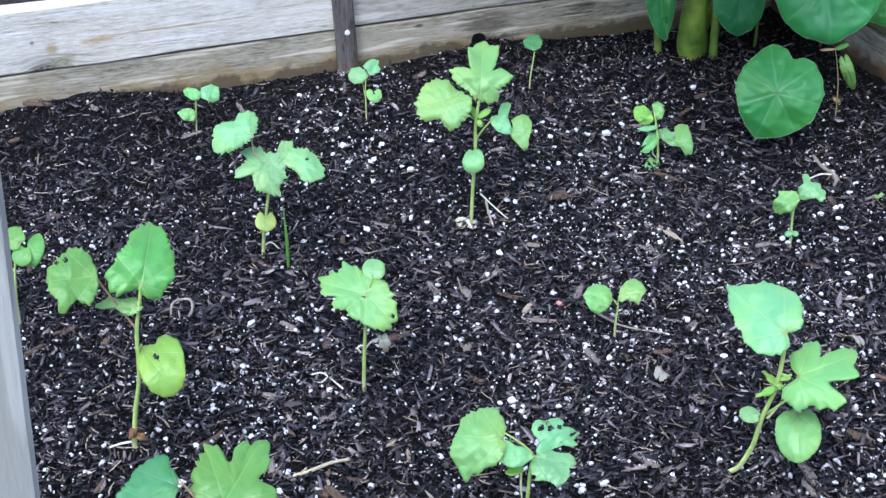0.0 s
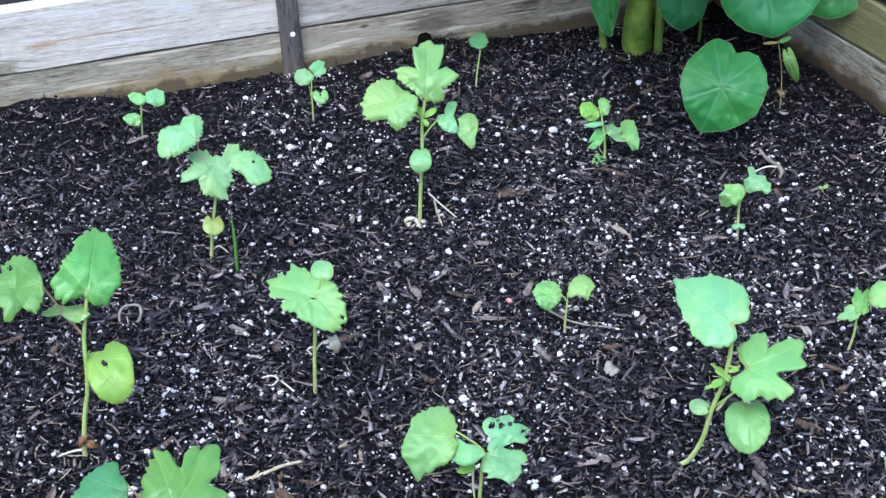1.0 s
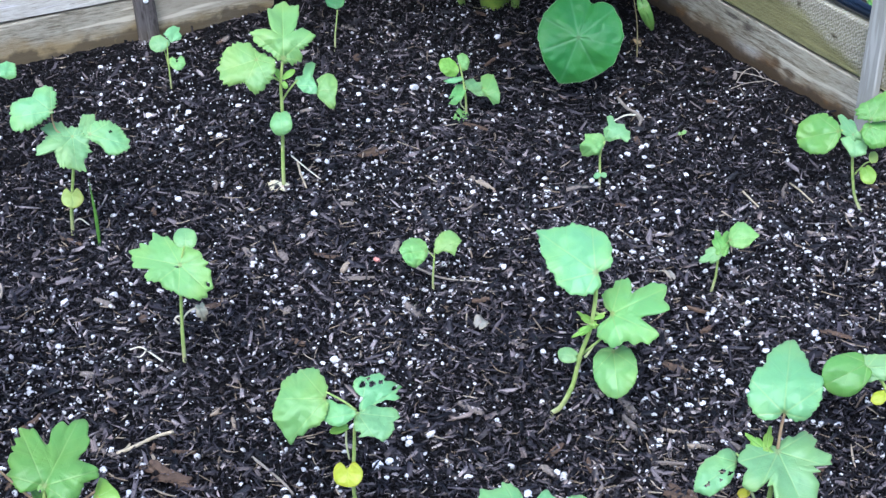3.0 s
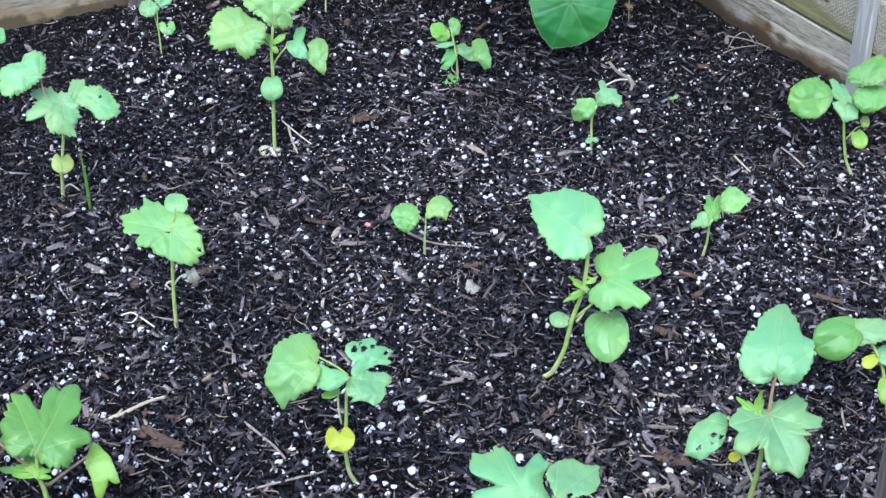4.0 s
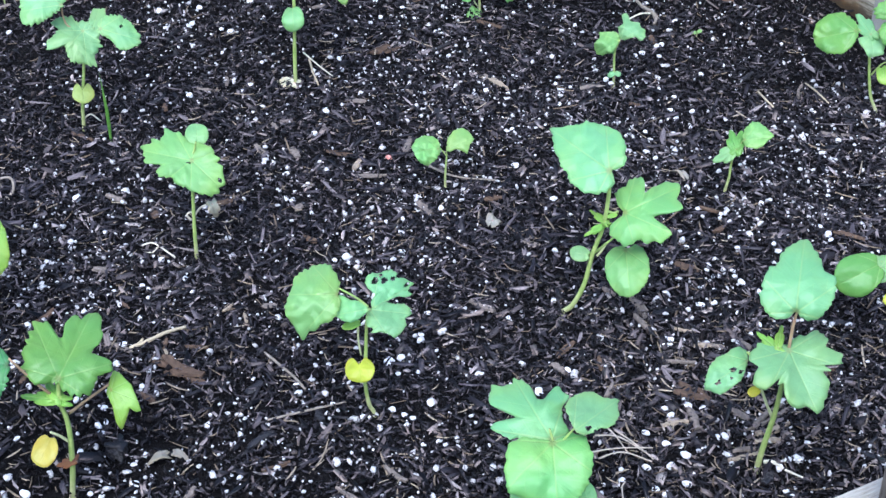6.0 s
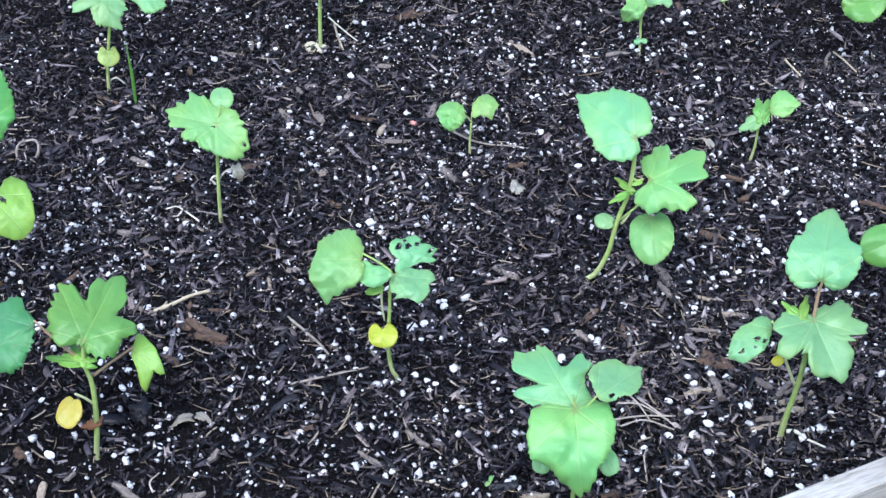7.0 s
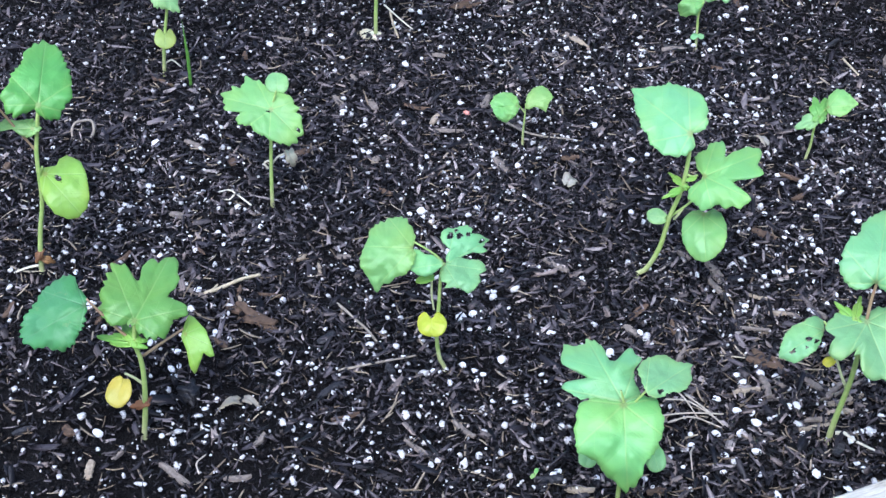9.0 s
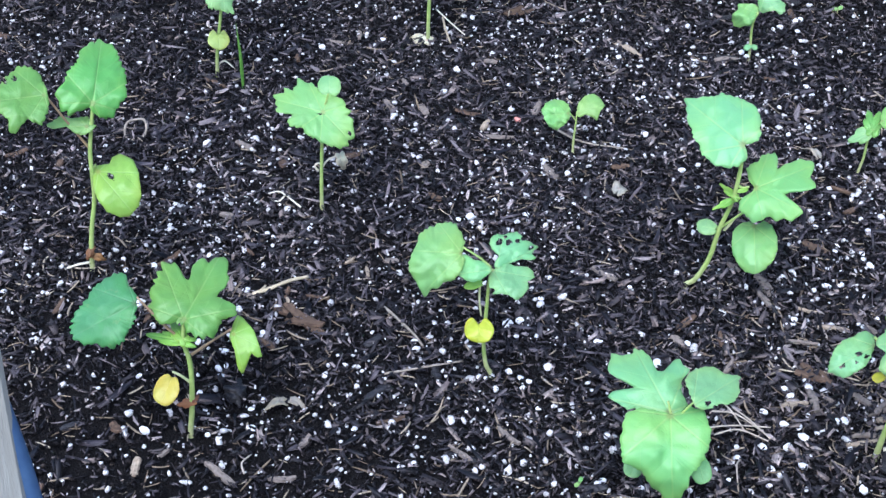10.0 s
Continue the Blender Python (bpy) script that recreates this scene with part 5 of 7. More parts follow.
seedling(0.093, 1.219, 85.7, 0.33,
    stem=[(0, 0), (-0.52, 1.35), (-0.83, 4.52), (-0.63, 8.41), (-0.44, 12.18), (-0.14, 14.04)],
    leaves=[
        dict(kind='shaped', at=(-3.26, 15.93), turn=-133, long=5.72, wide=5.72, hub=(0.33, -0.27), reach=[(-167, 0.65), (-155, 0.66), (-141, 0.6), (-125, 0.55), (-110, 0.53), (-94, 0.51), (-80, 0.44), (-57, 0.44), (-33, 0.52), (-20, 0.56), (0, 0.58), (12, 0.62), (22, 0.73), (29, 0.73), (33, 0.57), (43, 0.57), (59, 0.47), (75, 0.5), (88, 0.5), (107, 0.49), (128, 0.48), (140, 0.44), (148, 0.46), (161, 0.54), (179, 0.59)], tint='fresh', serr=0.03, k=0.45),
        dict(kind='shaped', at=(-0.18, 13.96), turn=-171, long=3.56, wide=3.56, hub=(0.53, -0.08), reach=[(-172, 0.45), (-143, 0.35), (-106, 0.27), (-75, 0.45), (-60, 0.53), (10, 0.48), (22, 0.4), (51, 0.37), (85, 0.37), (121, 0.38), (150, 0.44), (171, 0.57)], tint='mint', back=-1.6, serr=0.015, arch=0.5),
        dict(kind='shaped', at=(-0.08, 13.91), turn=-8, long=4.32, wide=4.32, hub=(0.45, -0.16), reach=[(-178, 0.52), (-154, 0.54), (-137, 0.41), (-134, 0.57), (-115, 0.37), (-86, 0.35), (-64, 0.49), (-43, 0.46), (-15, 0.46), (5, 0.4), (17, 0.57), (33, 0.57), (49, 0.51), (79, 0.36), (113, 0.42), (132, 0.44), (163, 0.49)], tint='mint', k=0.75, serr=0.015, arch=0.5),
        dict(kind='shaped', at=(0.21, 14.00), turn=30, long=5.04, wide=5.04, hub=(0.43, 0.25), reach=[(-171, 0.24), (-167, 0.36), (-155, 0.49), (-144, 0.47), (-126, 0.33), (-95, 0.28), (-66, 0.33), (-57, 0.47), (-45, 0.62), (-40, 0.47), (-28, 0.56), (-23, 0.62), (-12, 0.49), (-2, 0.4), (16, 0.39), (36, 0.4), (59, 0.34), (84, 0.31), (98, 0.39), (117, 0.43), (136, 0.41), (153, 0.34)], holes=[(0.33, 0.46, 0.077), (0.49, 0.37, 0.066), (0.49, 0.5, 0.044), (0.66, 0.31, 0.055), (0.8, 0.3, 0.055), (0.86, 0.07, 0.044), (0.81, 0.05, 0.033)], tint='mint', k=0.75, serr=0.015, arch=0.3),
        dict(kind='round', at=(-1.02, 12.23), turn=-168, long=2.00, wide=0.93, tint='lime'),
        dict(kind='kidney', at=(-1.38, 7.84), turn=-88, long=2.77, wide=3.12, tint='yellow'),
    ],
    stalks=[('', [(-0.25, 13.89), (-1.43, 15.08), (-3.17, 16.37)]), ('pale', [(-1.35, 11.77), (-1.36, 9.52), (-1.14, 7.54)]),],
    label='okra seedling with insect-bitten leaf and a yellowed seed leaf')
seedling(-0.2166, 1.1357, 101.0, 0.41,
    stem=[(0, 0), (0.41, 3.17), (0.74, 7.34), (0.7, 9.97), (0.36, 12.16), (0.62, 14.85)],
    leaves=[
        dict(kind='shaped', at=(-3.69, 17.78), turn=-160, long=6.41, wide=6.01, tint='blue', k=0.5, reach=[(-179, 0.54), (-158, 0.55), (-145, 0.66), (-134, 0.64), (-123, 0.56), (-97, 0.44), (-64, 0.35), (-27, 0.45), (-4, 0.54), (12, 0.58), (30, 0.53), (48, 0.44), (71, 0.52), (94, 0.5), (110, 0.44), (133, 0.43), (152, 0.46)], hub=(0.46, -0.07)),
        dict(kind='shaped', at=(0.63, 14.99), turn=54, long=6.94, wide=7.64, tint='green', reach=[(-173, 0.35), (-160, 0.44), (-141, 0.52), (-123, 0.57), (-107, 0.5), (-93, 0.48), (-81, 0.6), (-70, 0.64), (-62, 0.51), (-54, 0.38), (-44, 0.34), (-39, 0.49), (-29, 0.58), (-16, 0.71), (-6, 0.8), (3, 0.69), (19, 0.63), (31, 0.51), (33, 0.37), (43, 0.3), (50, 0.42), (50, 0.58), (58, 0.66), (65, 0.68), (84, 0.62), (103, 0.59), (126, 0.6), (144, 0.57), (160, 0.5), (167, 0.39)], hub=(0.28, 0.01)),
        dict(kind='lobed', at=(0.37, 12.3), turn=162, long=3.70, wide=1.43, tint='lime'),
        dict(kind='lobed', at=(0.4, 12.59), turn=119, long=2.05, wide=1.65, tint='lime'),
        dict(kind='shaped', at=(5.23, 12.31), turn=-81, long=3.93, wide=3.11, tint='lime', k=0.2, reach=[(-179, 0.84), (-159, 0.61), (-137, 0.5), (-90, 0.3), (-38, 0.55), (-22, 0.71), (-12, 0.44), (25, 0.2), (29, 0.38), (44, 0.46), (84, 0.32), (140, 0.45), (172, 0.74)], hub=(0.39, 0.22)),
        dict(kind='round', at=(-1.03, 8.12), turn=-121, long=3.16, wide=2.46, tint='gold'),
        dict(kind='lobed', at=(0.44, 4.17), turn=-175, long=1.47, wide=1.03, tint='rust', curl=0.5),
        dict(kind='lobed', at=(0.64, 4.44), turn=31, long=0.73, wide=0.68, tint='brown', curl=0.5),
    ],
    stalks=[('red', [(0.14, 12.2), (-1.42, 14.5), (-3.44, 18.08)]), ('red', [(0.98, 9.99), (2.92, 11.26), (5.14, 12.61)]), ('pale', [(0.64, 6.29), (-0.21, 7.37), (-1.03, 8.12)]),],
    label='okra seedling with a deeply lobed leaf and a yellow seed leaf', lean=(0.005, 0.988))
seedling(0.244, 0.996, 76.2, 0.33,
    stem=[(-0, 0), (-0.15, 2.71), (-0.05, 7.3), (-0.06, 11.38), (-0.43, 14.1)],
    leaves=[
        dict(kind='shaped', at=(-0.49, 14.44), turn=-81, long=7.85, wide=7.85, tint='fresh', k=0.4, k2=0.05, arch=0.8, serr=0.034, teeth=25, hub=(0.35, -0.05), reach=[(-175, 0.39), (-156, 0.48), (-142, 0.55), (-129, 0.59), (-114, 0.54), (-102, 0.54), (-86, 0.51), (-72, 0.53), (-61, 0.45), (-45, 0.4), (-28, 0.46), (-10, 0.54), (4, 0.65), (13, 0.59), (26, 0.52), (37, 0.41), (56, 0.42), (66, 0.43), (88, 0.47), (102, 0.51), (119, 0.56), (131, 0.59), (141, 0.56), (150, 0.51), (159, 0.43), (166, 0.38)]),
        dict(kind='shaped', at=(-0.61, 14.83), turn=126, long=7.85, wide=7.85, hub=(0.29, 0.02), reach=[(-163, 0.38), (-141, 0.4), (-122, 0.3), (-95, 0.32), (-90, 0.41), (-85, 0.47), (-74, 0.46), (-64, 0.48), (-57, 0.42), (-49, 0.25), (-31, 0.24), (-21, 0.38), (-15, 0.47), (-9, 0.52), (-1, 0.58), (5, 0.53), (15, 0.59), (21, 0.72), (26, 0.65), (34, 0.65), (42, 0.57), (53, 0.24), (62, 0.51), (69, 0.58), (76, 0.49), (83, 0.45), (97, 0.39), (100, 0.32), (134, 0.3), (170, 0.33)], tint='mint', back=2.2, k=0.75, k2=0.0, arch=0.25, serr=0.015),
        dict(kind='shaped', at=(1.34, 16.0), turn=41, long=5.2, wide=5.2, tint='mint', k=0.9, arch=0.4, serr=0.015, holes=[(0.24, -0.1, 0.05), (0.3, -0.22, 0.035)], hub=(0.44, 0.07), reach=[(-165, 0.43), (-146, 0.4), (-125, 0.34), (-95, 0.29), (-78, 0.39), (-58, 0.44), (-40, 0.48), (-17, 0.48), (-7, 0.56), (3, 0.43), (22, 0.35), (48, 0.39), (69, 0.41), (96, 0.44), (113, 0.48), (131, 0.48), (162, 0.4)]),
        dict(kind='round', at=(-2.94, 9.03), turn=-103, long=2.26, wide=1.89, tint='mint', back=2.5),
        dict(kind='round', at=(2.39, 9.9), turn=-67, long=2.57, wide=1.97, tint='mint', back=2.5),
    ],
    stalks=[('', [(-0.2, 13.08), (-0.53, 14.42), (-0.85, 15.61)]), ('', [(-0.16, 12.74), (0.48, 14.4), (1.34, 15.9)]),],
    label='okra seedling with large overlapping pale leaves')
seedling(0.4724, 1.0842, 66.4, 0.44,
    stem=[(0, 0), (0.19, 3), (0.77, 8.18), (0.96, 12.68), (0.97, 16.06)],
    leaves=[
        dict(kind='shaped', at=(1.03, 20.95), turn=94, long=7.36, wide=7.36, hub=(0.37, 0.01), reach=[(-175, 0.37), (-170, 0.44), (-159, 0.49), (-150, 0.52), (-136, 0.5), (-118, 0.49), (-101, 0.48), (-88, 0.47), (-73, 0.48), (-63, 0.41), (-55, 0.35), (-42, 0.41), (-27, 0.47), (-14, 0.54), (-7, 0.59), (0, 0.63), (8, 0.57), (22, 0.51), (35, 0.47), (43, 0.4), (57, 0.37), (65, 0.43), (79, 0.43), (97, 0.46), (107, 0.46), (113, 0.52), (128, 0.54), (139, 0.55), (150, 0.55), (161, 0.51), (171, 0.45), (177, 0.38)], tint='mint', serr=0.02, k=0.5),
        dict(kind='shaped', at=(1.04, 16.27), turn=-56, long=6.65, wide=6.65, hub=(0.17, -0.01), reach=[(-180, 0.27), (-164, 0.35), (-151, 0.46), (-140, 0.56), (-129, 0.59), (-120, 0.63), (-113, 0.6), (-104, 0.47), (-94, 0.58), (-84, 0.65), (-74, 0.61), (-65, 0.54), (-62, 0.25), (-59, 0.41), (-47, 0.33), (-38, 0.5), (-27, 0.63), (-19, 0.67), (-9, 0.64), (-3, 0.73), (0, 0.83), (8, 0.75), (17, 0.69), (27, 0.63), (37, 0.57), (48, 0.43), (53, 0.57), (60, 0.41), (63, 0.68), (77, 0.69), (84, 0.58), (93, 0.49), (99, 0.6), (108, 0.58), (119, 0.57), (126, 0.52), (131, 0.41), (143, 0.4), (158, 0.32), (175, 0.25)], tint='mint', k=0.7, arch=0.4, serr=0.018),
        dict(kind='shaped', at=(-2.62, 14.09), turn=-137, long=5.00, wide=5.00, hub=(0.44, -0.06), reach=[(-167, 0.54), (-150, 0.53), (-135, 0.43), (-124, 0.34), (-87, 0.32), (-49, 0.34), (-13, 0.43), (6, 0.56), (22, 0.5), (42, 0.48), (69, 0.35), (111, 0.33), (145, 0.35), (172, 0.45)], holes=[(0.7, 0.04, 0.049), (0.34, -0.01, 0.055), (0.23, 0.1, 0.043), (0.44, 0.11, 0.031), (0.3, 0.01, 0.037)], tint='mint', serr=0.02),
        dict(kind='lobed', at=(-0.04, 16.36), turn=90, long=2.27, wide=0.98, tint='lime'),
        dict(kind='lobed', at=(-0.12, 16.19), turn=150, long=2.47, wide=1.09, tint='lime'),
        dict(kind='round', at=(-1.07, 10.87), turn=-142, long=1.24, wide=1.06, tint='yellow'),
    ],
    stalks=[('red', [(0.97, 16.06), (0.98, 18.72), (1.12, 20.81)]), ('', [(0.96, 13.04), (-1.09, 13.21), (-2.84, 14.76)]), ('pale', [(0.69, 6.87), (-0.19, 8.66), (-1.07, 10.87)]),],
    label='okra seedling with a heart-shaped top leaf and broad lobed leaf below', lean=(0.008, 0.987))
seedling(0.5784, 1.5877, 69.9, 0.26,
    stem=[(0, 0), (0.32, 2.51), (0.35, 4.94), (0.59, 6.69)],
    leaves=[
        dict(kind='lobed', at=(0.66, 6.7), turn=113, long=2.56, wide=1.88, tint='green'),
        dict(kind='lobed', at=(0.73, 6.71), turn=81, long=2.47, wide=1.88, tint='green'),
        dict(kind='shaped', at=(1.56, 8.27), turn=12, long=3.69, wide=3.60, tint='fresh', reach=[(-154, 0.54), (-133, 0.5), (-99, 0.46), (-66, 0.41), (-30, 0.4), (-6, 0.58), (44, 0.41), (81, 0.48), (105, 0.52), (144, 0.49), (175, 0.48)], hub=(0.43, 0.1)),
        dict(kind='lobed', at=(0.47, 6.51), turn=-144, long=2.98, wide=2.03, tint='mint'),
    ],
    stalks=[('', [(0.59, 6.69), (1.52, 8.01)]),],
    label='tiny okra seedling with a round bright leaf', lean=(0.010, 0.993))
seedling(0.8444, 1.7629, 64.3, 0.34,
    stem=[(0, 0), (-1.08, 2.39), (-2, 6.79), (-2.48, 11.42)],
    leaves=[
        dict(kind='shaped', at=(-4.64, 11.94), turn=-161, long=5.73, wide=5.80, tint='green', serr=0.014, reach=[(-177, 0.54), (-156, 0.53), (-118, 0.54), (-80, 0.51), (-40, 0.52), (-6, 0.53), (23, 0.53), (59, 0.5), (99, 0.51), (135, 0.5), (165, 0.53)], hub=(0.47, -0.02)),
        dict(kind='lobed', at=(-2.61, 11.75), turn=133, long=3.43, wide=2.35, tint='mint'),
        dict(kind='shaped', at=(-2.48, 11.42), turn=-73, long=2.69, wide=3.60, tint='mint', reach=[(-161, 0.58), (-127, 0.77), (-106, 0.56), (-65, 0.39), (-20, 0.6), (8, 0.59), (45, 0.75), (88, 0.7), (130, 0.69), (170, 0.66)], hub=(0.45, -0.06)),
        dict(kind='shaped', at=(-0.6, 14.53), turn=66, long=4.38, wide=6.20, tint='green', reach=[(-145, 0.48), (-103, 0.53), (-74, 0.7), (-29, 0.69), (-3, 0.65), (17, 0.44), (83, 0.31), (114, 0.51), (131, 0.66), (153, 0.69), (174, 0.54)], hub=(0.4, 0.07)),
        dict(kind='shaped', at=(-0.56, 13.32), turn=-11, long=4.28, wide=5.13, tint='green', reach=[(-167, 0.6), (-138, 0.53), (-102, 0.52), (-58, 0.41), (-5, 0.5), (32, 0.69), (63, 0.63), (121, 0.44), (161, 0.62)], hub=(0.38, -0.15)),
        dict(kind='round', at=(-0.42, 7.15), turn=-60, long=2.63, wide=2.21, tint='lime'),
        dict(kind='round', at=(0.8, 7.73), turn=104, long=1.74, wide=1.26, tint='pale'),
    ],
    stalks=[('', [(-2.38, 10.29), (-3.56, 11.42), (-4.59, 12.12)]), ('', [(-2.45, 10.72), (-1.45, 12.65), (-0.55, 14.19)]), ('', [(-1.54, 5.33), (-0.99, 6.33), (-0.3, 7.36), (0.77, 7.9)]),],
    label='okra seedling with round toothed leaves beside the wall stake', lean=(0.010, 0.992))
seedling(-0.553, 1.669, 108.3, 0.28,
    stem=[(-0, -0), (0.06, 4.1), (0.66, 9.45), (1.85, 11.41)],
    leaves=[
        dict(kind='round', at=(2.26, 11.34), turn=-20, long=2.20, wide=4.47, tint='green'),
        dict(kind='round', at=(1.94, 12.06), turn=138, long=2.65, wide=3.16, tint='green'),
        dict(kind='round', at=(2.17, 11.69), turn=-115, long=2.55, wide=2.59, tint='green'),
    ],
    stalks=[],
    label='small okra seedling with three round leaves by the front post')
seedling(0.6937, 1.2438, 60.8, 0.32,
    stem=[(0, 0), (-0.79, 3.19), (-1.79, 6.89), (-3.4, 9.57), (-4.9, 10.85)],
    leaves=[
        dict(kind='round', at=(-4.97, 11.3), turn=-141, long=5.16, wide=4.71, tint='green'),
        dict(kind='heart', at=(-4.99, 10.67), turn=14, long=4.85, wide=3.23, tint='mint'),
        dict(kind='round', at=(-2.46, 7.96), turn=-131, long=1.87, wide=1.50, tint='yellow'),
        dict(kind='round', at=(-1.18, 5.48), turn=-75, long=3.14, wide=1.88, tint='lime'),
        dict(kind='round', at=(-2.45, 7.88), turn=21, long=2.15, wide=2.50, tint='mint'),
    ],
    stalks=[('', [(-3.4, 9.57), (-4.97, 11.3)]), ('', [(-1.54, 6.17), (-2.46, 7.96)]),],
    label='okra seedling with curled round leaf near the front stake', lean=(0.010, 0.991))


def taro(x, y, head, blades, stalks):
    """A clump of elephant ear: swollen leaf bases, thick stalks and shield-shaped blades; cm across, up and away."""
    thing = tagged(new("elephant_ear_plant"), "elephant ear plant with broad shield leaves in the bed's corner", "plant")
    thing.location = (x, y, soil_height(x, y))
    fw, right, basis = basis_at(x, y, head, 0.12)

    def at(a, z, w):
        return right * a / 100 + fw * w / 100 + Vector((0, 0, z / 100))

    for i, (lean, wide, high) in enumerate(((0.0, 0.033, 0.30), (1.6, 0.022, 0.26))):
        pts = [at(lean, -1, i), at(lean * 0.9, 1, i), at(lean * 0.7, 6, i), at(0.4 + lean, 14, i), at(1.0 + lean * 2, high * 100, i)]
        v, f = tube(pts, wide, wide * 0.45, 18, 8, i, 0.02)
        for p in v:
            if p.z < 0.04:
                k = math.sqrt(max(0.05, 1 - ((0.04 - p.z) / 0.058) ** 2))
                p.x, p.y = pts[1].x + (p.x - pts[1].x) * k, pts[1].y + (p.y - pts[1].y) * k
        part("leaf_base", mesh_of("leaf_base", v, f, STALK["base"], True), None, thing, "swollen green leaf base")
    for rad, line in stalks:
        pts = [at(*p) for p in line]
        v, f = tube(pts, rad / 100, rad / 100 * 0.7, 12, 8)
        part("leaf_stalk", mesh_of("leaf_stalk", v, f, STALK["taro"], True), None, thing)
    for d in blades:
        d = dict(d)
        spot = at(*d.pop("at"))
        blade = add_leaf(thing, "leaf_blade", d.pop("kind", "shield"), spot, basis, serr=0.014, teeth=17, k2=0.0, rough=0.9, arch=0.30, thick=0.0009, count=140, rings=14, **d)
        loop = [blade.data.vertices[1 + 13 * 140 + i].co.copy() for i in range(0, 140, 2)]
        v, f = tube(loop + loop[:1], 0.00045, 0.00045, 5, 2)
        part("leaf_edge", mesh_of("leaf_edge", v, f, STALK["edge"], True), None, blade, "pale thin leaf edge")
    return thing


TARO_EDGE = [(-171, 0.83), (-157, 0.91), (-149, 0.92), (-137, 0.88), (-122, 0.82), (-101, 0.82), (-76, 0.81), (-64, 0.79), (-35, 0.82), (-14, 0.9), (0, 1.0), (26, 0.89), (50, 0.86), (74, 0.88), (94, 0.87), (112, 0.9), (130, 0.9), (150, 0.92), (162, 0.87), (171, 0.77), (177, 0.68)]
taro(0.450, 2.575, 80.1,
    blades=[
        dict(at=(13.8, 11.6, -40.0), turn=-110, long=7.9, wide=13.3, tint='taro', k=0.25, kind='shaped', hub=(0.0, 0.0), reach=TARO_EDGE),
        dict(at=(20.8, 23.4, -22.0), turn=-83, long=9.6, wide=18.3, tint='taro', k=0.55),
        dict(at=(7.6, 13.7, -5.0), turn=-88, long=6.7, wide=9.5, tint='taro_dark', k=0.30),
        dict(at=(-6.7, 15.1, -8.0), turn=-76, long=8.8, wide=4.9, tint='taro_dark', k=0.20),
        dict(at=(-4.4, 15.2, -9.0), turn=-90, long=7.6, wide=2.5, tint='taro', k=0.20),
        dict(at=(34.3, 18.6, -10.0), turn=-134, long=7.3, wide=10.4, tint='taro', k=0.50),
        # from here on unseen high blades, added to shade the bed's corner
        dict(at=(2.0, 46.0, -4.0), turn=-60, long=17.0, wide=27.0, tint='taro', k=1.4),
        dict(at=(-16.0, 42.0, 4.0), turn=-150, long=17.0, wide=26.0, tint='taro', k=1.3),
        dict(at=(20.0, 52.0, 6.0), turn=-20, long=18.0, wide=29.0, tint='taro', k=1.4),
        dict(at=(12.0, 58.0, -22.0), turn=-80, long=18.0, wide=28.0, tint='taro', k=1.4),
        dict(at=(-4.0, 64.0, 16.0), turn=60, long=19.0, wide=30.0, tint='taro', k=1.3),
        dict(at=(36.0, 44.0, -6.0), turn=-40, long=15.0, wide=24.0, tint='taro', k=1.3),
        dict(at=(-14.0, 60.0, -16.0), turn=-120, long=16.0, wide=26.0, tint='taro', k=1.4),
        dict(at=(4.0, 62.0, -46.0), turn=-85, long=20.0, wide=32.0, tint='taro', k=1.4),
        dict(at=(-34.0, 50.0, -12.0), turn=-150, long=18.0, wide=28.0, tint='taro', k=1.4),
    ],
    stalks=[
        (0.78, [(-5.5, -2.0, 0.0), (-6.2, 4.2, 0.0), (-6.8, 13.6, -4.0)]),
        (0.87, [(4.2, -1.5, 0.0), (4.0, 4.9, 0.0), (3.8, 16.6, 0.0)]),
        (0.47, [(3.8, -2.0, 2.0), (5.2, 7.4, 2.0), (7.7, 12.9, -3.0)]),
        (0.31, [(11.5, -0.8, 5.0), (11.6, 4.5, 5.0), (11.3, 13.2, 5.0)]),
        (0.53, [(15.8, -1.5, -12.0), (15.6, 7.0, -22.0), (13.8, 11.4, -39.5)]),
        (0.62, [(1.6, 1.6, 5.0), (8.7, 21.7, -5.0), (20.9, 23.2, -21.5)]),
        # stalks carrying the added, unseen shading blades
        (0.60, [(0.6, 16.0, 1.0), (0.9, 33.1, 0.8), (2.0, 45.8, -4.0)]),
        (0.60, [(-0.5, 16.0, 1.0), (-7.2, 30.2, 3.2), (-16.0, 41.8, 4.0)]),
        (0.60, [(1.7, 16.0, 1.0), (9.0, 37.4, 3.8), (20.0, 51.8, 6.0)]),
        (0.60, [(1.2, 16.0, 1.0), (5.4, 41.8, -4.6), (12.0, 57.8, -22.0)]),
        (0.60, [(0.3, 16.0, 1.0), (-1.8, 46.1, 6.8), (-4.0, 63.8, 16.0)]),
        (0.60, [(2.7, 16.0, 1.0), (16.2, 31.7, 0.2), (36.0, 43.8, -6.0)]),
        (0.60, [(-0.3, 16.0, 1.0), (-6.3, 43.2, -2.8), (-14.0, 59.8, -16.0)]),
        (0.60, [(0.7, 16.0, 1.0), (1.8, 48.4, -11.8), (4.0, 61.8, -46.0)]),
        (0.60, [(-1.5, 16.0, 1.0), (-15.3, 39.0, -1.6), (-34.0, 49.8, -12.0)]),
    ])


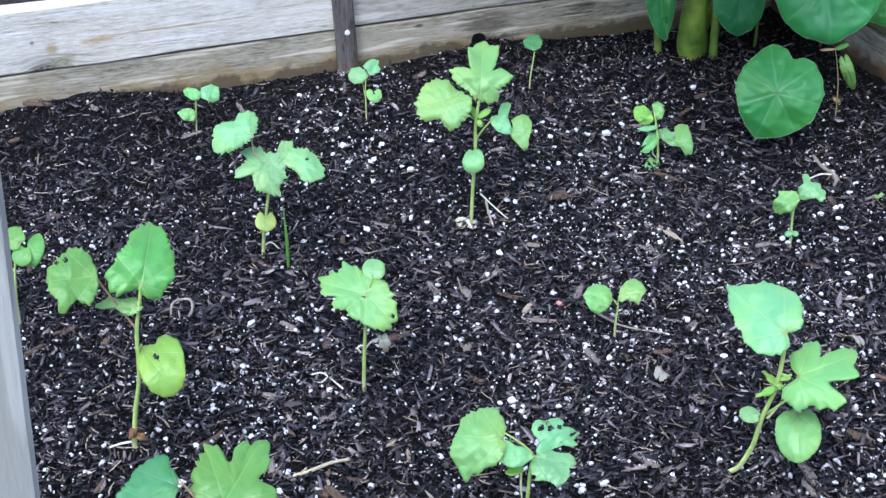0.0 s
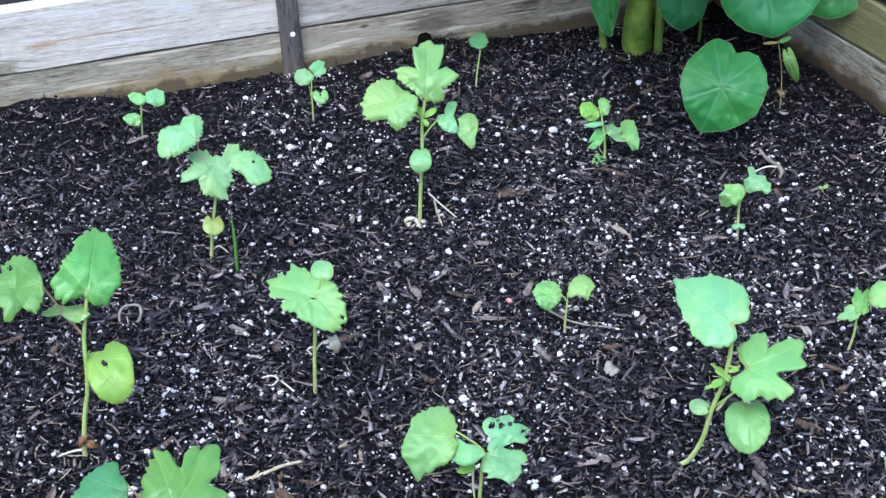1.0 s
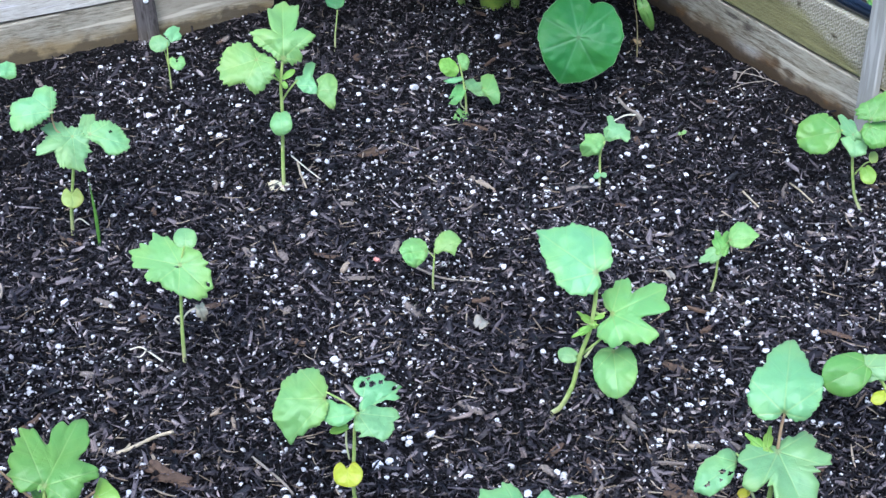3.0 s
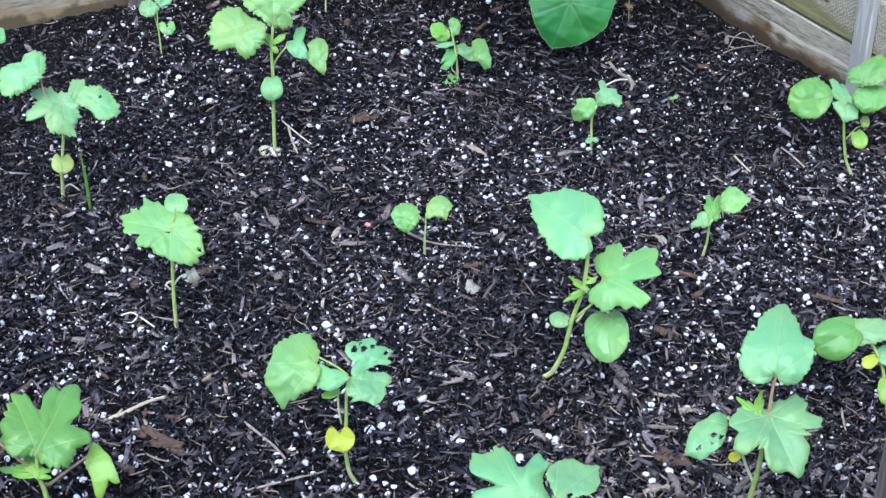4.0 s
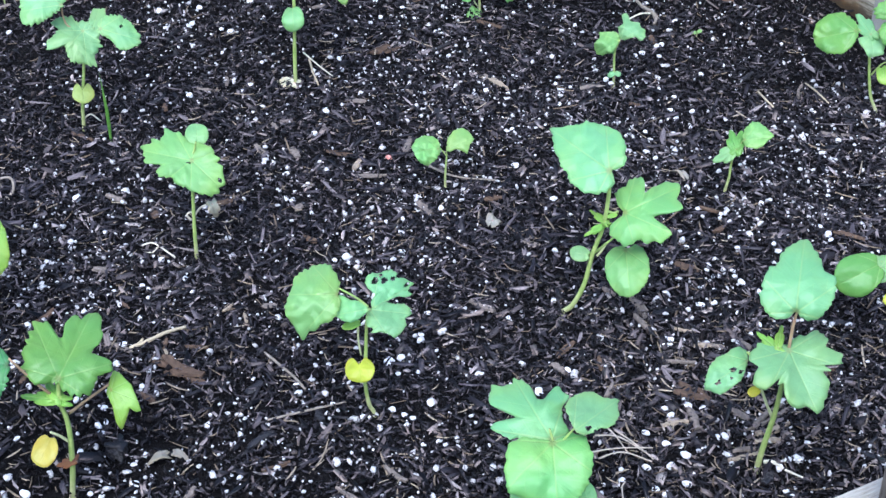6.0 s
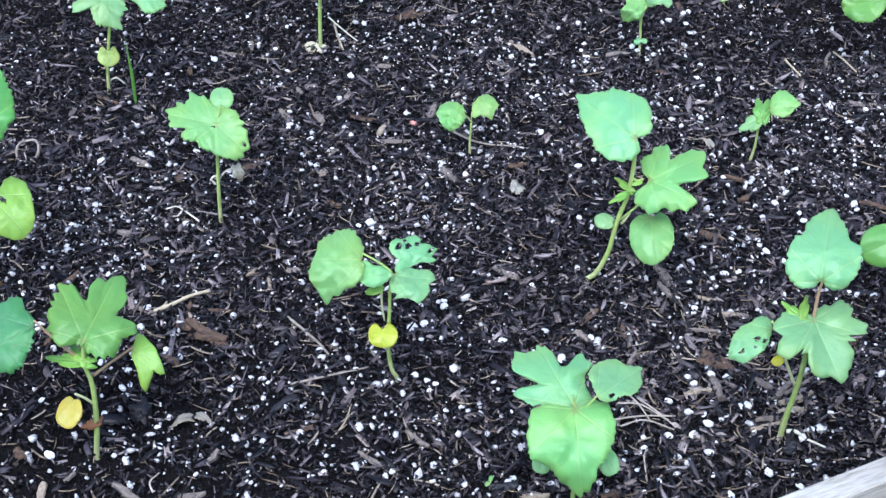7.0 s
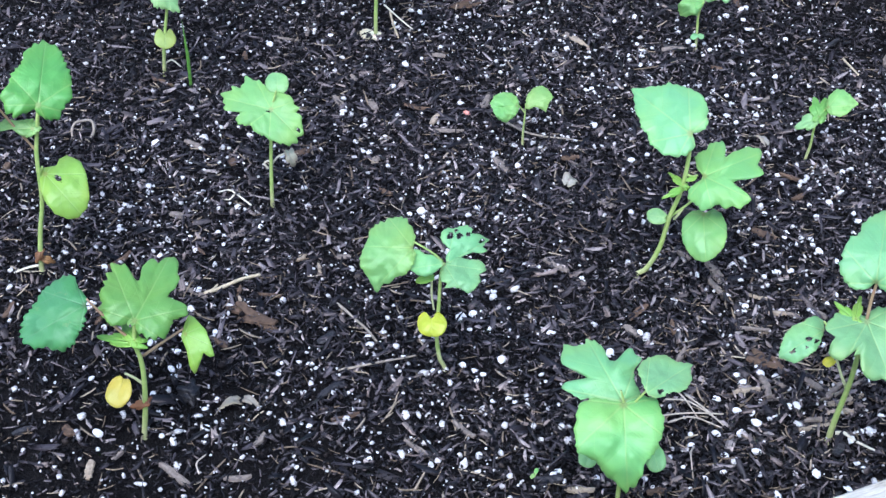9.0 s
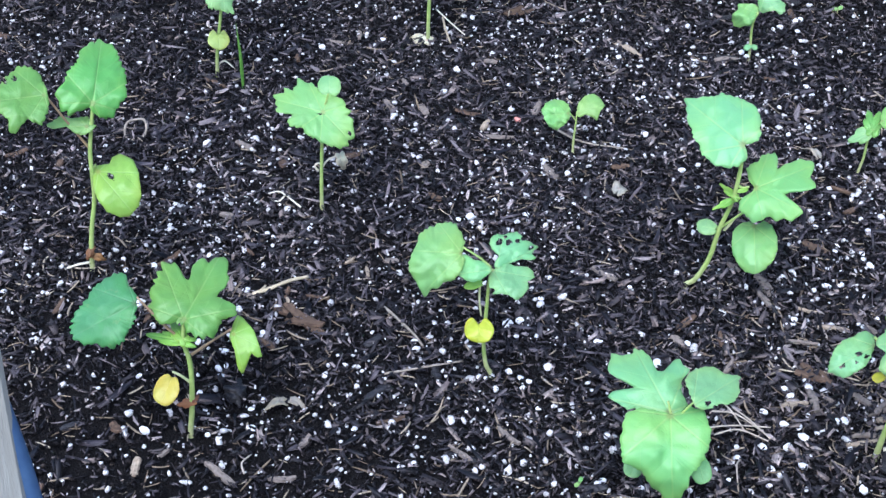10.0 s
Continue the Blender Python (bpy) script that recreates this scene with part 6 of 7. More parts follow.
seedling(0.651, 2.291, 74.1, 0.15,
    stem=[(0, 0), (-0.35, 6.3), (-1.04, 10.2), (-1.62, 12.7)],
    leaves=[
        dict(kind='heart', at=(0.5, 9.8), turn=-66, long=4.3, wide=2.1, tint='green', k=0.1, serr=0.03),
        dict(kind='round', at=(-1.5, 12.4), turn=28, long=2.2, wide=0.8, tint='green'),
        dict(kind='round', at=(-1.6, 12.4), turn=190, long=2.4, wide=0.5, tint='tan'),
    ],
    stalks=[('dry', [(-0.85, 9.0), (0.5, 9.8)])], label='thin weed seedling with drooping leaf beside the elephant ear', name="weed_seedling", stem_tint="dry")


def grass_blade(x, y, head, line, width, label):
    """A single folded blade of grass standing in the soil."""
    fw, right, basis = basis_at(x, y, head, 0.05)
    pts = [right * a / 100 + Vector((0, 0, z / 100)) for a, z in line]
    n = 14
    verts, faces = [], []
    for i in range(n + 1):
        t = i / n * (len(pts) - 1)
        k = min(int(t), len(pts) - 2)
        p = pts[k].lerp(pts[k + 1], t - k)
        w = width / 200 * (0.55 + 0.9 * math.sin(math.pi * min(1, i / n * 0.8 + 0.15))) * (1 - (i / n) ** 3)
        for side, dep in ((-1, 0), (0, 0.35), (1, 0)):
            for back in (0, 0.0004):
                verts.append(p + right * side * w + fw * (dep * w + back))
    for i in range(n):
        a, b = i * 6, (i + 1) * 6
        for j in (0, 2):
            faces.append((a + j, a + j + 2, b + j + 2, b + j))
            faces.append((a + j + 1, b + j + 1, b + j + 3, a + j + 3))
        faces.append((a, b, b + 1, a + 1))
        faces.append((a + 4, a + 5, b + 5, b + 4))
    ob = new("grass_blade", mesh_of("grass_blade", verts, faces, STALK["grass"], True))
    ob.location = (x, y, soil_height(x, y) - 0.004)
    return tagged(ob, label, "grass")


grass_blade(-0.215, 1.815, 96.7, [(0, 0), (0.02, 5.0), (-0.28, 11.0)], 0.34, "single upright grass blade beside an okra seedling")


# ---------------------------------------------------------------- things lying on the soil
def lying(name, material, line, r0, r1, label, category, lift=0.004, group="", sides=8, wobble=0.12, seed=1, branch=None):
    pts = []
    for i, p in enumerate(line):
        z = p[2] if len(p) > 2 else 0.0
        pts.append(Vector((p[0], p[1], soil_height(p[0], p[1]) + lift + z)))
    origin = pts[0].copy()
    v, f = tube([p - origin for p in pts], r0, r1, sides, 6, seed, wobble)
    if branch:
        q = [Vector((p[0], p[1], soil_height(p[0], p[1]) + lift)) - origin for p in branch]
        v2, f2 = tube(q, r1, r1 * 0.6, sides, 5, seed + 1, wobble)
        f = f + [tuple(i + len(v) for i in g) for g in f2]
        v = v + v2
    ob = new(name, mesh_of(name, v, f, material, True))
    ob.location = origin
    return tagged(ob, label, category, group)


TAN = plain("peeled_twig", (0.38, 0.32, 0.20), (0.56, 0.49, 0.34), 140, 0.7)
GREYWOOD = plain("grey_twig", (0.20, 0.17, 0.13), (0.36, 0.32, 0.26), 140, 0.75)
lying("twig", TAN, [(-0.169, 1.352), (-0.150, 1.360, 0.002), (-0.128, 1.374, 0.003), (-0.108, 1.387)], 0.0024, 0.0019, "pale peeled twig lying on the soil", "twig", 0.005, branch=[(-0.160, 1.358), (-0.155, 1.368)])
lying("root", STALK["cream"], [(-0.163, 1.548), (-0.150, 1.545, 0.003), (-0.140, 1.536, 0.002), (-0.122, 1.519)], 0.0008, 0.0011, "thin white root lying beside an okra seedling", "root", 0.006, branch=[(-0.143, 1.538), (-0.149, 1.529), (-0.159, 1.533)])
lying("root", STALK["cream"], [(0.480, 1.087), (0.487, 1.083, 0.003), (0.498, 1.074), (0.513, 1.062)], 0.0024, 0.0010, "white root piece lying below a seedling", "root", 0.006)
lying("twig", GREYWOOD, [(0.585, 2.153), (0.592, 2.115, 0.004), (0.602, 2.088, 0.004), (0.604, 2.070)], 0.0024, 0.0034, "forked grey twig lying on the soil", "twig", 0.006, branch=[(0.603, 2.086), (0.602, 2.066), (0.596, 2.052)])
lying("twig", STALK["cream"], [(0.603, 2.088), (0.580, 2.078, 0.005), (0.556, 2.063, 0.003)], 0.0014, 0.0012, "bleached thin twig lying on the soil", "twig", 0.008)
lying("straw", GREYWOOD, [(0.790, 2.178), (0.806, 2.196, 0.007), (0.824, 2.200, 0.011), (0.836, 2.180, 0.003)], 0.0008, 0.0007, "bent dry stalk arching over the soil by the wall", "straw", 0.005)
lying("straw", GREYWOOD, [(0.795, 2.214), (0.825, 2.188, 0.004), (0.853, 2.158, 0.004)], 0.0010, 0.0008, "dry stalk lying on the soil by the wall", "straw", 0.006)
lying("straw", GREYWOOD, [(0.768, 2.150), (0.800, 2.165, 0.004), (0.838, 2.172, 0.004)], 0.0009, 0.0008, "dry stalk lying on the soil by the wall", "straw", 0.005, branch=[(0.790, 2.160), (0.785, 2.120)])
lying("straw", TAN, [(0.770, 1.847), (0.774, 1.815, 0.003), (0.782, 1.782)], 0.0014, 0.0012, "pale dry straw lying on the soil", "straw", 0.006)
lying("straw", TAN, [(0.697, 1.837), (0.699, 1.810, 0.003), (0.703, 1.784)], 0.0016, 0.0014, "pale dry straw lying on the soil", "straw", 0.006)
lying("straw", STALK["cream"], [(0.056, 2.018), (0.078, 1.975, 0.004), (0.097, 1.950)], 0.0012, 0.0010, "bleached straw lying beside a seedling", "straw", 0.006)
lying("straw", TAN, [(0.064, 2.004), (0.067, 1.965, 0.003), (0.073, 1.924)], 0.0018, 0.0014, "pale straw lying beside a seedling", "straw", 0.006)
lying("twig", GREYWOOD, [(-0.020, 1.330), (0.010, 1.285, 0.002), (0.022, 1.262)], 0.0016, 0.0014, "slim grey twig lying on the soil", "twig", 0.005)
lying("twig", GREYWOOD, [(-0.020, 1.215), (0.02, 1.222, 0.003), (0.065, 1.236)], 0.0014, 0.0010, "slim grey twig lying on the soil", "twig", 0.005)
lying("twig", GREYWOOD, [(0.20, 1.70), (0.235, 1.662, 0.003), (0.29, 1.645)], 0.0018, 0.0010, "slim grey twig lying on the soil", "twig", 0.005)

STRANDS = plain("pale_fibre", (0.36, 0.31, 0.24), (0.55, 0.49, 0.40), 160, 0.7)
lying("straw", STRANDS, [(0.298, 1.122), (0.334, 1.122, 0.004), (0.373, 1.122)], 0.0010, 0.0007, "pale bent plant fibre lying on the bark", "straw", 0.008, "fibres on the bark")
lying("straw", STRANDS, [(0.317, 1.146), (0.340, 1.137, 0.004), (0.365, 1.115)], 0.0010, 0.0007, "pale bent plant fibre lying on the bark", "straw", 0.008, "fibres on the bark")
lying("straw", STRANDS, [(0.330, 1.159), (0.337, 1.139, 0.004), (0.346, 1.117)], 0.0010, 0.0007, "pale bent plant fibre lying on the bark", "straw", 0.008, "fibres on the bark")
lying("straw", STRANDS, [(0.339, 1.151), (0.353, 1.128, 0.004), (0.370, 1.106)], 0.0010, 0.0007, "pale bent plant fibre lying on the bark", "straw", 0.008, "fibres on the bark")
lying("straw", STRANDS, [(0.314, 1.114), (0.339, 1.116, 0.004), (0.367, 1.103)], 0.0010, 0.0007, "pale bent plant fibre lying on the bark", "straw", 0.008, "fibres on the bark")
lying("straw", STRANDS, [(0.333, 1.075), (0.327, 1.063, 0.004), (0.325, 1.044)], 0.0010, 0.0007, "pale bent plant fibre lying on the bark", "straw", 0.008, "fibres on the bark")
lying("straw", STRANDS, [(-0.157, 1.070), (-0.160, 1.081, 0.004), (-0.152, 1.095)], 0.0010, 0.0007, "pale bent plant fibre lying on the bark", "straw", 0.008, "fibres on the bark")
lying("straw", STRANDS, [(-0.171, 1.285), (-0.173, 1.264, 0.004), (-0.168, 1.238)], 0.0010, 0.0007, "pale bent plant fibre lying on the bark", "straw", 0.008, "fibres on the bark")


def bark_curl(x, y, radius, thick, label):
    """A thin strip of bark rolled into an open ring, propped on its lower edge."""
    pts = []
    for i in range(15):
        a = math.tau * 0.94 * i / 14 - 1.2
        r = radius * (1 + 0.08 * math.sin(2 * a))
        p = Matrix.Rotation(radians(30), 3, "X") @ Vector((r * math.cos(a), r * 1.15 * math.sin(a), 0.003 * math.sin(3 * a)))
        pts.append(p)
    v, f = tube(pts, thick, thick * 0.8, 8, 4, 5, 0.1)
    ob = new("bark_curl", mesh_of("bark_curl", v, f, GREYWOOD, True))
    ob.location = (x, y, soil_height(x, y) + 0.010)
    return tagged(ob, label, "bark")


bark_curl(-0.344, 1.690, 0.0140, 0.0019, "grey curl of bark lying on the soil")


def dry_flake(x, y, z, length, width, turn, tint, label):
    a = radians(turn)
    along, across = Vector((math.cos(a), math.sin(a), 0.15)), Vector((-math.sin(a), math.cos(a), 0.25))
    me = leaf_mesh("dry_leaf", "heart", (along, across, along.cross(across).normalized()), length, width, LEAF[tint], curl=0.5, seed=int(abs(x) * 1000), rings=8, count=60, serr=0.08, teeth=9)
    ob = new("dry_leaf", me)
    ob.location = (x, y, soil_height(x, y) + z)
    return tagged(ob, label, "leaf")


dry_flake(-0.128, 1.174, 0.009, 0.021, 0.019, 200, "papery", "crumpled grey dead leaf lying on the soil")
dry_flake(-0.116, 1.176, 0.008, 0.014, 0.010, -30, "papery", "crumpled grey dead leaf lying on the soil")
dry_flake(0.27, 1.55, 0.009, 0.022, 0.020, 60, "papery", "crumpled grey dead leaf lying on the soil")
dry_flake(0.53, 1.62, 0.009, 0.024, 0.016, 120, "papery", "crumpled grey dead leaf lying on the soil")
dry_flake(0.665, 2.345, 0.006, 0.02, 0.015, 100, "tan", "small brown dead leaf lying on the soil")


def lump(name, x, y, size, material, label, category, seed, sink=0.35, level=3, rough=0.28, group=""):
    bm = bmesh.new()
    bmesh.ops.create_icosphere(bm, subdivisions=level, radius=1.0)
    for v in bm.verts:
        k = 1 + rough * noise.noise(v.co * 1.7 + Vector((seed, 0, 0))) + rough * 0.5 * noise.noise(v.co * 4.5 + Vector((0, seed, 0)))
        v.co = Vector((v.co.x * size[0], v.co.y * size[1], v.co.z * size[2])) * k
    ob = part(name, bm, material, None, "", True)
    ob.location = (x, y, soil_height(x, y) + size[2] * (1 - sink))
    ob.rotation_euler = (0, 0, seed * 1.7)
    return tagged(ob, label, category, group)


lump("soil_clod", -0.176, 1.195, (0.015, 0.010, 0.006), plain("wet_clod", (0.006, 0.006, 0.007), (0.02, 0.018, 0.018), 260, 0.45, 0.7, 0.5), "glossy wet clod of black soil", "clod", 3, 0.35, 4, 0.75)
lump("pebble", 0.156, 1.724, (0.0055, 0.0035, 0.003), plain("pink_stone", (0.62, 0.22, 0.17), (0.70, 0.34, 0.28), 200, 0.6), "small pinkish pebble on the soil", "pebble", 5, 0.2, 2)

# the larger perlite granules, where they lie
WHITE = plain("perlite_lump", (0.72, 0.73, 0.75), (0.88, 0.89, 0.90), 500, 0.85, 0.6, 0.3)
GRANULES_BACK = [(0.265, 2.227), (-0.221, 2.485), (-0.106, 2.480), (-0.176, 2.460), (0.431, 2.410), (-0.175, 2.407), (-0.245, 2.375), (0.310, 2.368), (0.443, 2.364), (-0.165, 2.362), (0.344, 2.362), (0.376, 2.353), (0.306, 2.327), (-0.228, 2.315), (-0.205, 2.309), (0.284, 2.305), (-0.170, 2.300), (-0.269, 2.281), (0.423, 2.281), (0.295, 2.269), (-0.238, 2.266), (-0.174, 2.260), (0.278, 2.248), (-0.173, 2.242), (0.217, 2.241), (0.183, 2.239), (0.202, 2.237), (-0.237, 2.235), (0.286, 2.234), (0.151, 2.233), (-0.190, 2.233), (0.174, 2.218), (-0.021, 2.207), (0.313, 2.193), (-0.098, 2.192), (-0.160, 2.190), (-0.121, 2.185), (0.093, 2.183), (0.177, 2.181), (-0.176, 2.163), (0.218, 2.156), (-0.385, 2.143), (-0.109, 2.139), (0.416, 2.133), (-0.114, 2.132), (0.181, 2.126)]
GRANULES_FAR = [(0.142, 2.121), (0.219, 2.119), (0.388, 2.117), (0.232, 2.115), (0.608, 2.111), (-0.064, 2.110), (0.164, 2.110), (-0.176, 2.110), (-0.329, 2.104), (-0.050, 2.101), (0.252, 2.100), (0.344, 2.076), (0.108, 2.074), (-0.107, 2.071), (0.260, 2.070), (0.631, 2.061), (0.482, 2.044), (-0.062, 2.033), (-0.006, 2.001), (0.108, 2.001), (0.460, 2.000), (0.270, 1.990), (-0.170, 1.980), (0.139, 1.980), (0.589, 1.979), (0.581, 1.975), (0.069, 1.973), (0.110, 1.971), (0.420, 1.960), (-0.550, 1.960), (0.554, 1.955), (0.544, 1.952), (0.578, 1.946), (-0.024, 1.944), (0.113, 1.940), (-0.035, 1.928), (-0.110, 1.920), (0.133, 1.900), (0.413, 1.894), (0.486, 1.889), (0.627, 1.889), (0.563, 1.888), (0.433, 1.881), (-0.050, 1.880), (0.310, 1.880), (0.491, 1.878)]
GRANULES_MIDDLE = [(0.542, 1.878), (0.415, 1.875), (0.419, 1.869), (0.512, 1.862), (0.395, 1.860), (0.455, 1.857), (0.411, 1.850), (0.080, 1.850), (0.499, 1.848), (0.572, 1.830), (0.406, 1.828), (0.418, 1.826), (0.210, 1.820), (0.150, 1.810), (0.411, 1.796), (0.558, 1.792), (0.060, 1.790), (0.586, 1.781), (0.560, 1.770), (0.330, 1.770), (0.492, 1.750), (-0.320, 1.750), (0.573, 1.743), (0.507, 1.733), (-0.010, 1.730), (0.543, 1.724), (0.340, 1.710), (0.544, 1.703), (0.320, 1.680), (-0.250, 1.670), (0.507, 1.670), (0.366, 1.666), (0.539, 1.659), (0.450, 1.650), (0.377, 1.603), (0.355, 1.594), (-0.210, 1.590), (0.210, 1.590), (0.533, 1.550), (0.151, 1.496), (0.520, 1.496), (0.083, 1.494), (0.069, 1.491), (0.674, 1.490), (0.123, 1.488), (0.113, 1.484)]
GRANULES_NEAR = [(0.152, 1.483), (0.337, 1.481), (0.139, 1.481), (-0.500, 1.480), (-0.110, 1.480), (0.555, 1.480), (0.677, 1.472), (-0.160, 1.470), (0.497, 1.470), (0.678, 1.463), (0.604, 1.460), (0.557, 1.455), (0.605, 1.445), (0.459, 1.438), (-0.225, 1.432), (0.515, 1.431), (0.511, 1.424), (-0.010, 1.420), (0.542, 1.417), (-0.287, 1.413), (0.515, 1.410), (0.522, 1.410), (0.541, 1.408), (-0.318, 1.402), (0.546, 1.396), (0.494, 1.390), (0.510, 1.386), (0.170, 1.380), (0.439, 1.378), (0.561, 1.376), (-0.191, 1.376), (-0.177, 1.362), (0.260, 1.360), (-0.400, 1.360), (0.503, 1.360), (0.486, 1.358), (0.469, 1.350), (-0.296, 1.346), (0.157, 1.345), (0.526, 1.339), (0.154, 1.335), (0.463, 1.332), (0.544, 1.316), (0.131, 1.311), (0.119, 1.310), (0.115, 1.304)]
GRANULES_FRONT = [(0.528, 1.297), (0.430, 1.290), (-0.153, 1.285), (0.511, 1.283), (0.125, 1.283), (0.147, 1.281), (0.013, 1.273), (0.213, 1.267), (-0.221, 1.266), (0.310, 1.260), (-0.191, 1.250), (0.050, 1.236), (-0.188, 1.230), (0.272, 1.227), (-0.196, 1.226), (0.155, 1.225), (0.113, 1.222), (-0.279, 1.217), (-0.193, 1.216), (0.080, 1.213), (0.088, 1.212), (0.125, 1.211), (0.133, 1.204), (-0.318, 1.196), (0.126, 1.195), (-0.213, 1.194), (0.097, 1.193), (-0.200, 1.188), (-0.146, 1.182), (-0.158, 1.171), (-0.205, 1.170), (0.140, 1.160), (0.207, 1.151), (-0.155, 1.139), (-0.263, 1.135), (-0.199, 1.131), (-0.050, 1.130), (0.215, 1.100)]
GRANULES_EDGE = [(0.050, 1.090), (0.010, 1.080), (0.194, 1.053), (0.189, 1.046), (0.231, 1.044), (0.278, 1.042)]
GRANULES_CORNER = [(0.388, 1.130), (0.404, 1.126), (0.405, 1.112), (0.407, 1.110), (0.371, 1.147), (0.361, 1.099), (0.386, 1.097), (0.335, 1.100), (0.406, 1.084), (0.332, 1.082), (0.307, 1.067), (0.318, 1.053), (0.362, 1.064), (0.356, 1.043), (0.337, 1.036), (0.320, 1.024), (0.395, 1.068), (0.392, 1.038), (0.426, 1.036), (0.403, 1.011), (0.473, 1.014), (0.492, 1.049), (0.496, 1.040), (0.494, 1.079), (0.506, 1.088), (0.449, 1.095), (0.445, 1.134), (0.453, 1.135), (0.504, 1.223), (0.405, 1.194), (0.400, 1.182), (0.403, 1.169), (0.424, 1.194), (0.425, 1.181), (0.436, 1.300), (0.425, 1.289), (0.334, 1.125), (0.416, 1.142), (0.426, 1.122), (0.447, 1.035), (0.371, 1.056), (0.533, 1.110), (0.533, 1.160)]
bits = random.Random(8)


def granule_meshes(count):
    """A few knobbly lumps of perlite that the granules share."""
    meshes = []
    for i in range(count):
        bm = bmesh.new()
        bmesh.ops.create_icosphere(bm, subdivisions=2, radius=1.0)
        for v in bm.verts:
            n = v.co.copy()
            k = 1 + 0.30 * noise.noise(n * 1.5 + Vector((i * 3.1, 0, 0))) + 0.16 * noise.noise(n * 3.7 + Vector((0, i * 2.3, 0)))
            v.co = Vector((n.x * k, n.y * k, n.z * k))
        me = bpy.data.meshes.new("perlite_granule")
        bm.to_mesh(me)
        bm.free()
        me.materials.append(WHITE)
        meshes.append(me)
    return meshes


LUMPS = granule_meshes(14)
for i, (x, y) in enumerate(GRANULES_BACK + GRANULES_FAR + GRANULES_MIDDLE + GRANULES_NEAR + GRANULES_FRONT + GRANULES_EDGE + GRANULES_CORNER):
    r = 0.0078 if i == 0 else min(0.0056, bits.lognormvariate(math.log(0.0034), 0.22))
    ob = new("perlite_granule", LUMPS[i % len(LUMPS)])
    ob.location = (x, y, soil_height(x, y) + r * 0.62 + 0.0012)
    ob.rotation_euler = (bits.uniform(-0.4, 0.4), bits.uniform(-0.4, 0.4), bits.uniform(0, math.tau))
    ob.scale = (r * bits.uniform(0.95, 1.4), r * bits.uniform(0.75, 1.05), r * bits.uniform(0.65, 0.85))
    tagged(ob, "largest white perlite granule lying on the soil" if i == 0 else "white perlite granule lying on the soil", "perlite", "large perlite granules")


# larger slabs of bark, a scatter of separate pieces
BARK = [plain("bark_black", (0.010, 0.010, 0.012), (0.03, 0.028, 0.03), 300, 0.5, 0.6, 0.5), plain("bark_brown", (0.06, 0.038, 0.024), (0.13, 0.085, 0.052), 240, 0.75, 0.6), plain("bark_grey", (0.12, 0.10, 0.085), (0.24, 0.205, 0.17), 260, 0.75, 0.6)]
BARK.append(plain("bark_tan", (0.24, 0.19, 0.13), (0.40, 0.34, 0.25), 220, 0.75, 0.6))
BARK_LABEL = ["flat black bark piece lying on the soil", "brown splintered bark piece lying on the soil", "grey weathered bark piece lying on the soil", "pale tan splinter of wood lying on the soil"]


def bark_piece(x, y, length, width, thick, turn, kind, seed):
    rnd = random.Random(seed)
    n = 7
    verts, faces = [], []
    for i in range(n + 1):
        t = i / n
        w = width / 2 * (0.35 + 0.65 * math.sin(math.pi * (0.12 + 0.78 * t))) * rnd.uniform(0.8, 1.15)
        bend = 0.12 * length * math.sin(math.pi * t + seed)
        for side, z in ((-1, 0), (1, 0), (0.8, thick), (0.0, thick * 1.25), (-0.8, thick)):
            verts.append(((t - 0.5) * length + rnd.uniform(-1, 1) * 0.0006, side * w + bend * 0.4, z * rnd.uniform(0.7, 1.2) + bend * 0.25))
    for i in range(n):
        for j in range(5):
            faces.append((i * 5 + j, i * 5 + (j + 1) % 5, i * 5 + 5 + (j + 1) % 5, i * 5 + 5 + j))
    faces += [(4, 3, 2, 1, 0), tuple(n * 5 + j for j in range(5))]
    ob = new("bark_piece", mesh_of("bark_piece", verts, faces, BARK[kind]))
    ob.location = (x, y, soil_height(x, y) + 0.003)
    ob.rotation_euler = (rnd.uniform(-0.15, 0.15), rnd.uniform(-0.12, 0.12), radians(turn))
    return tagged(ob, BARK_LABEL[kind], "bark", "bark pieces on the soil")


for i, (x, y, length, width, turn, kind) in enumerate([(-0.668, 2.284, 0.045, 0.016, 10, 1), (0.171, 2.024, 0.035, 0.014, 45, 1), (-0.12, 1.315, 0.050, 0.012, 155, 1), (0.326, 1.902, 0.040, 0.008, 125, 2), (0.233, 1.382, 0.036, 0.008, 128, 2), (0.505, 1.156, 0.045, 0.007, 30, 2), (0.470, 1.109, 0.032, 0.006, 3, 2), (0.382, 1.394, 0.028, 0.007, 130, 2), (0.412, 1.36, 0.050, 0.008, 105, 2), (0.212, 1.029, 0.03, 0.009, -20, 3), (0.434, 1.198, 0.04, 0.012, -30, 1), (0.301, 1.263, 0.022, 0.009, -55, 2), (0.475, 1.279, 0.034, 0.006, -12, 3), (0.448, 1.193, 0.03, 0.008, -60, 1), (0.504, 1.135, 0.04, 0.008, 20, 3), (0.515, 1.215, 0.028, 0.007, 35, 2), (0.348, 1.219, 0.022, 0.006, 50, 2), (0.516, 1.278, 0.02, 0.006, -70, 2), (0.414, 1.364, 0.03, 0.008, -62, 2), (0.287, 1.024, 0.02, 0.009, 10, 1), (0.059, 1.091, 0.035, 0.006, -30, 2), (0.107, 1.119, 0.03, 0.007, -50, 2), (-0.013, 1.142, 0.03, 0.006, 5, 1), (-0.108, 1.303, 0.045, 0.014, -25, 1)]):
    bark_piece(x, y, length, width, 0.003, turn, kind, i + 1)
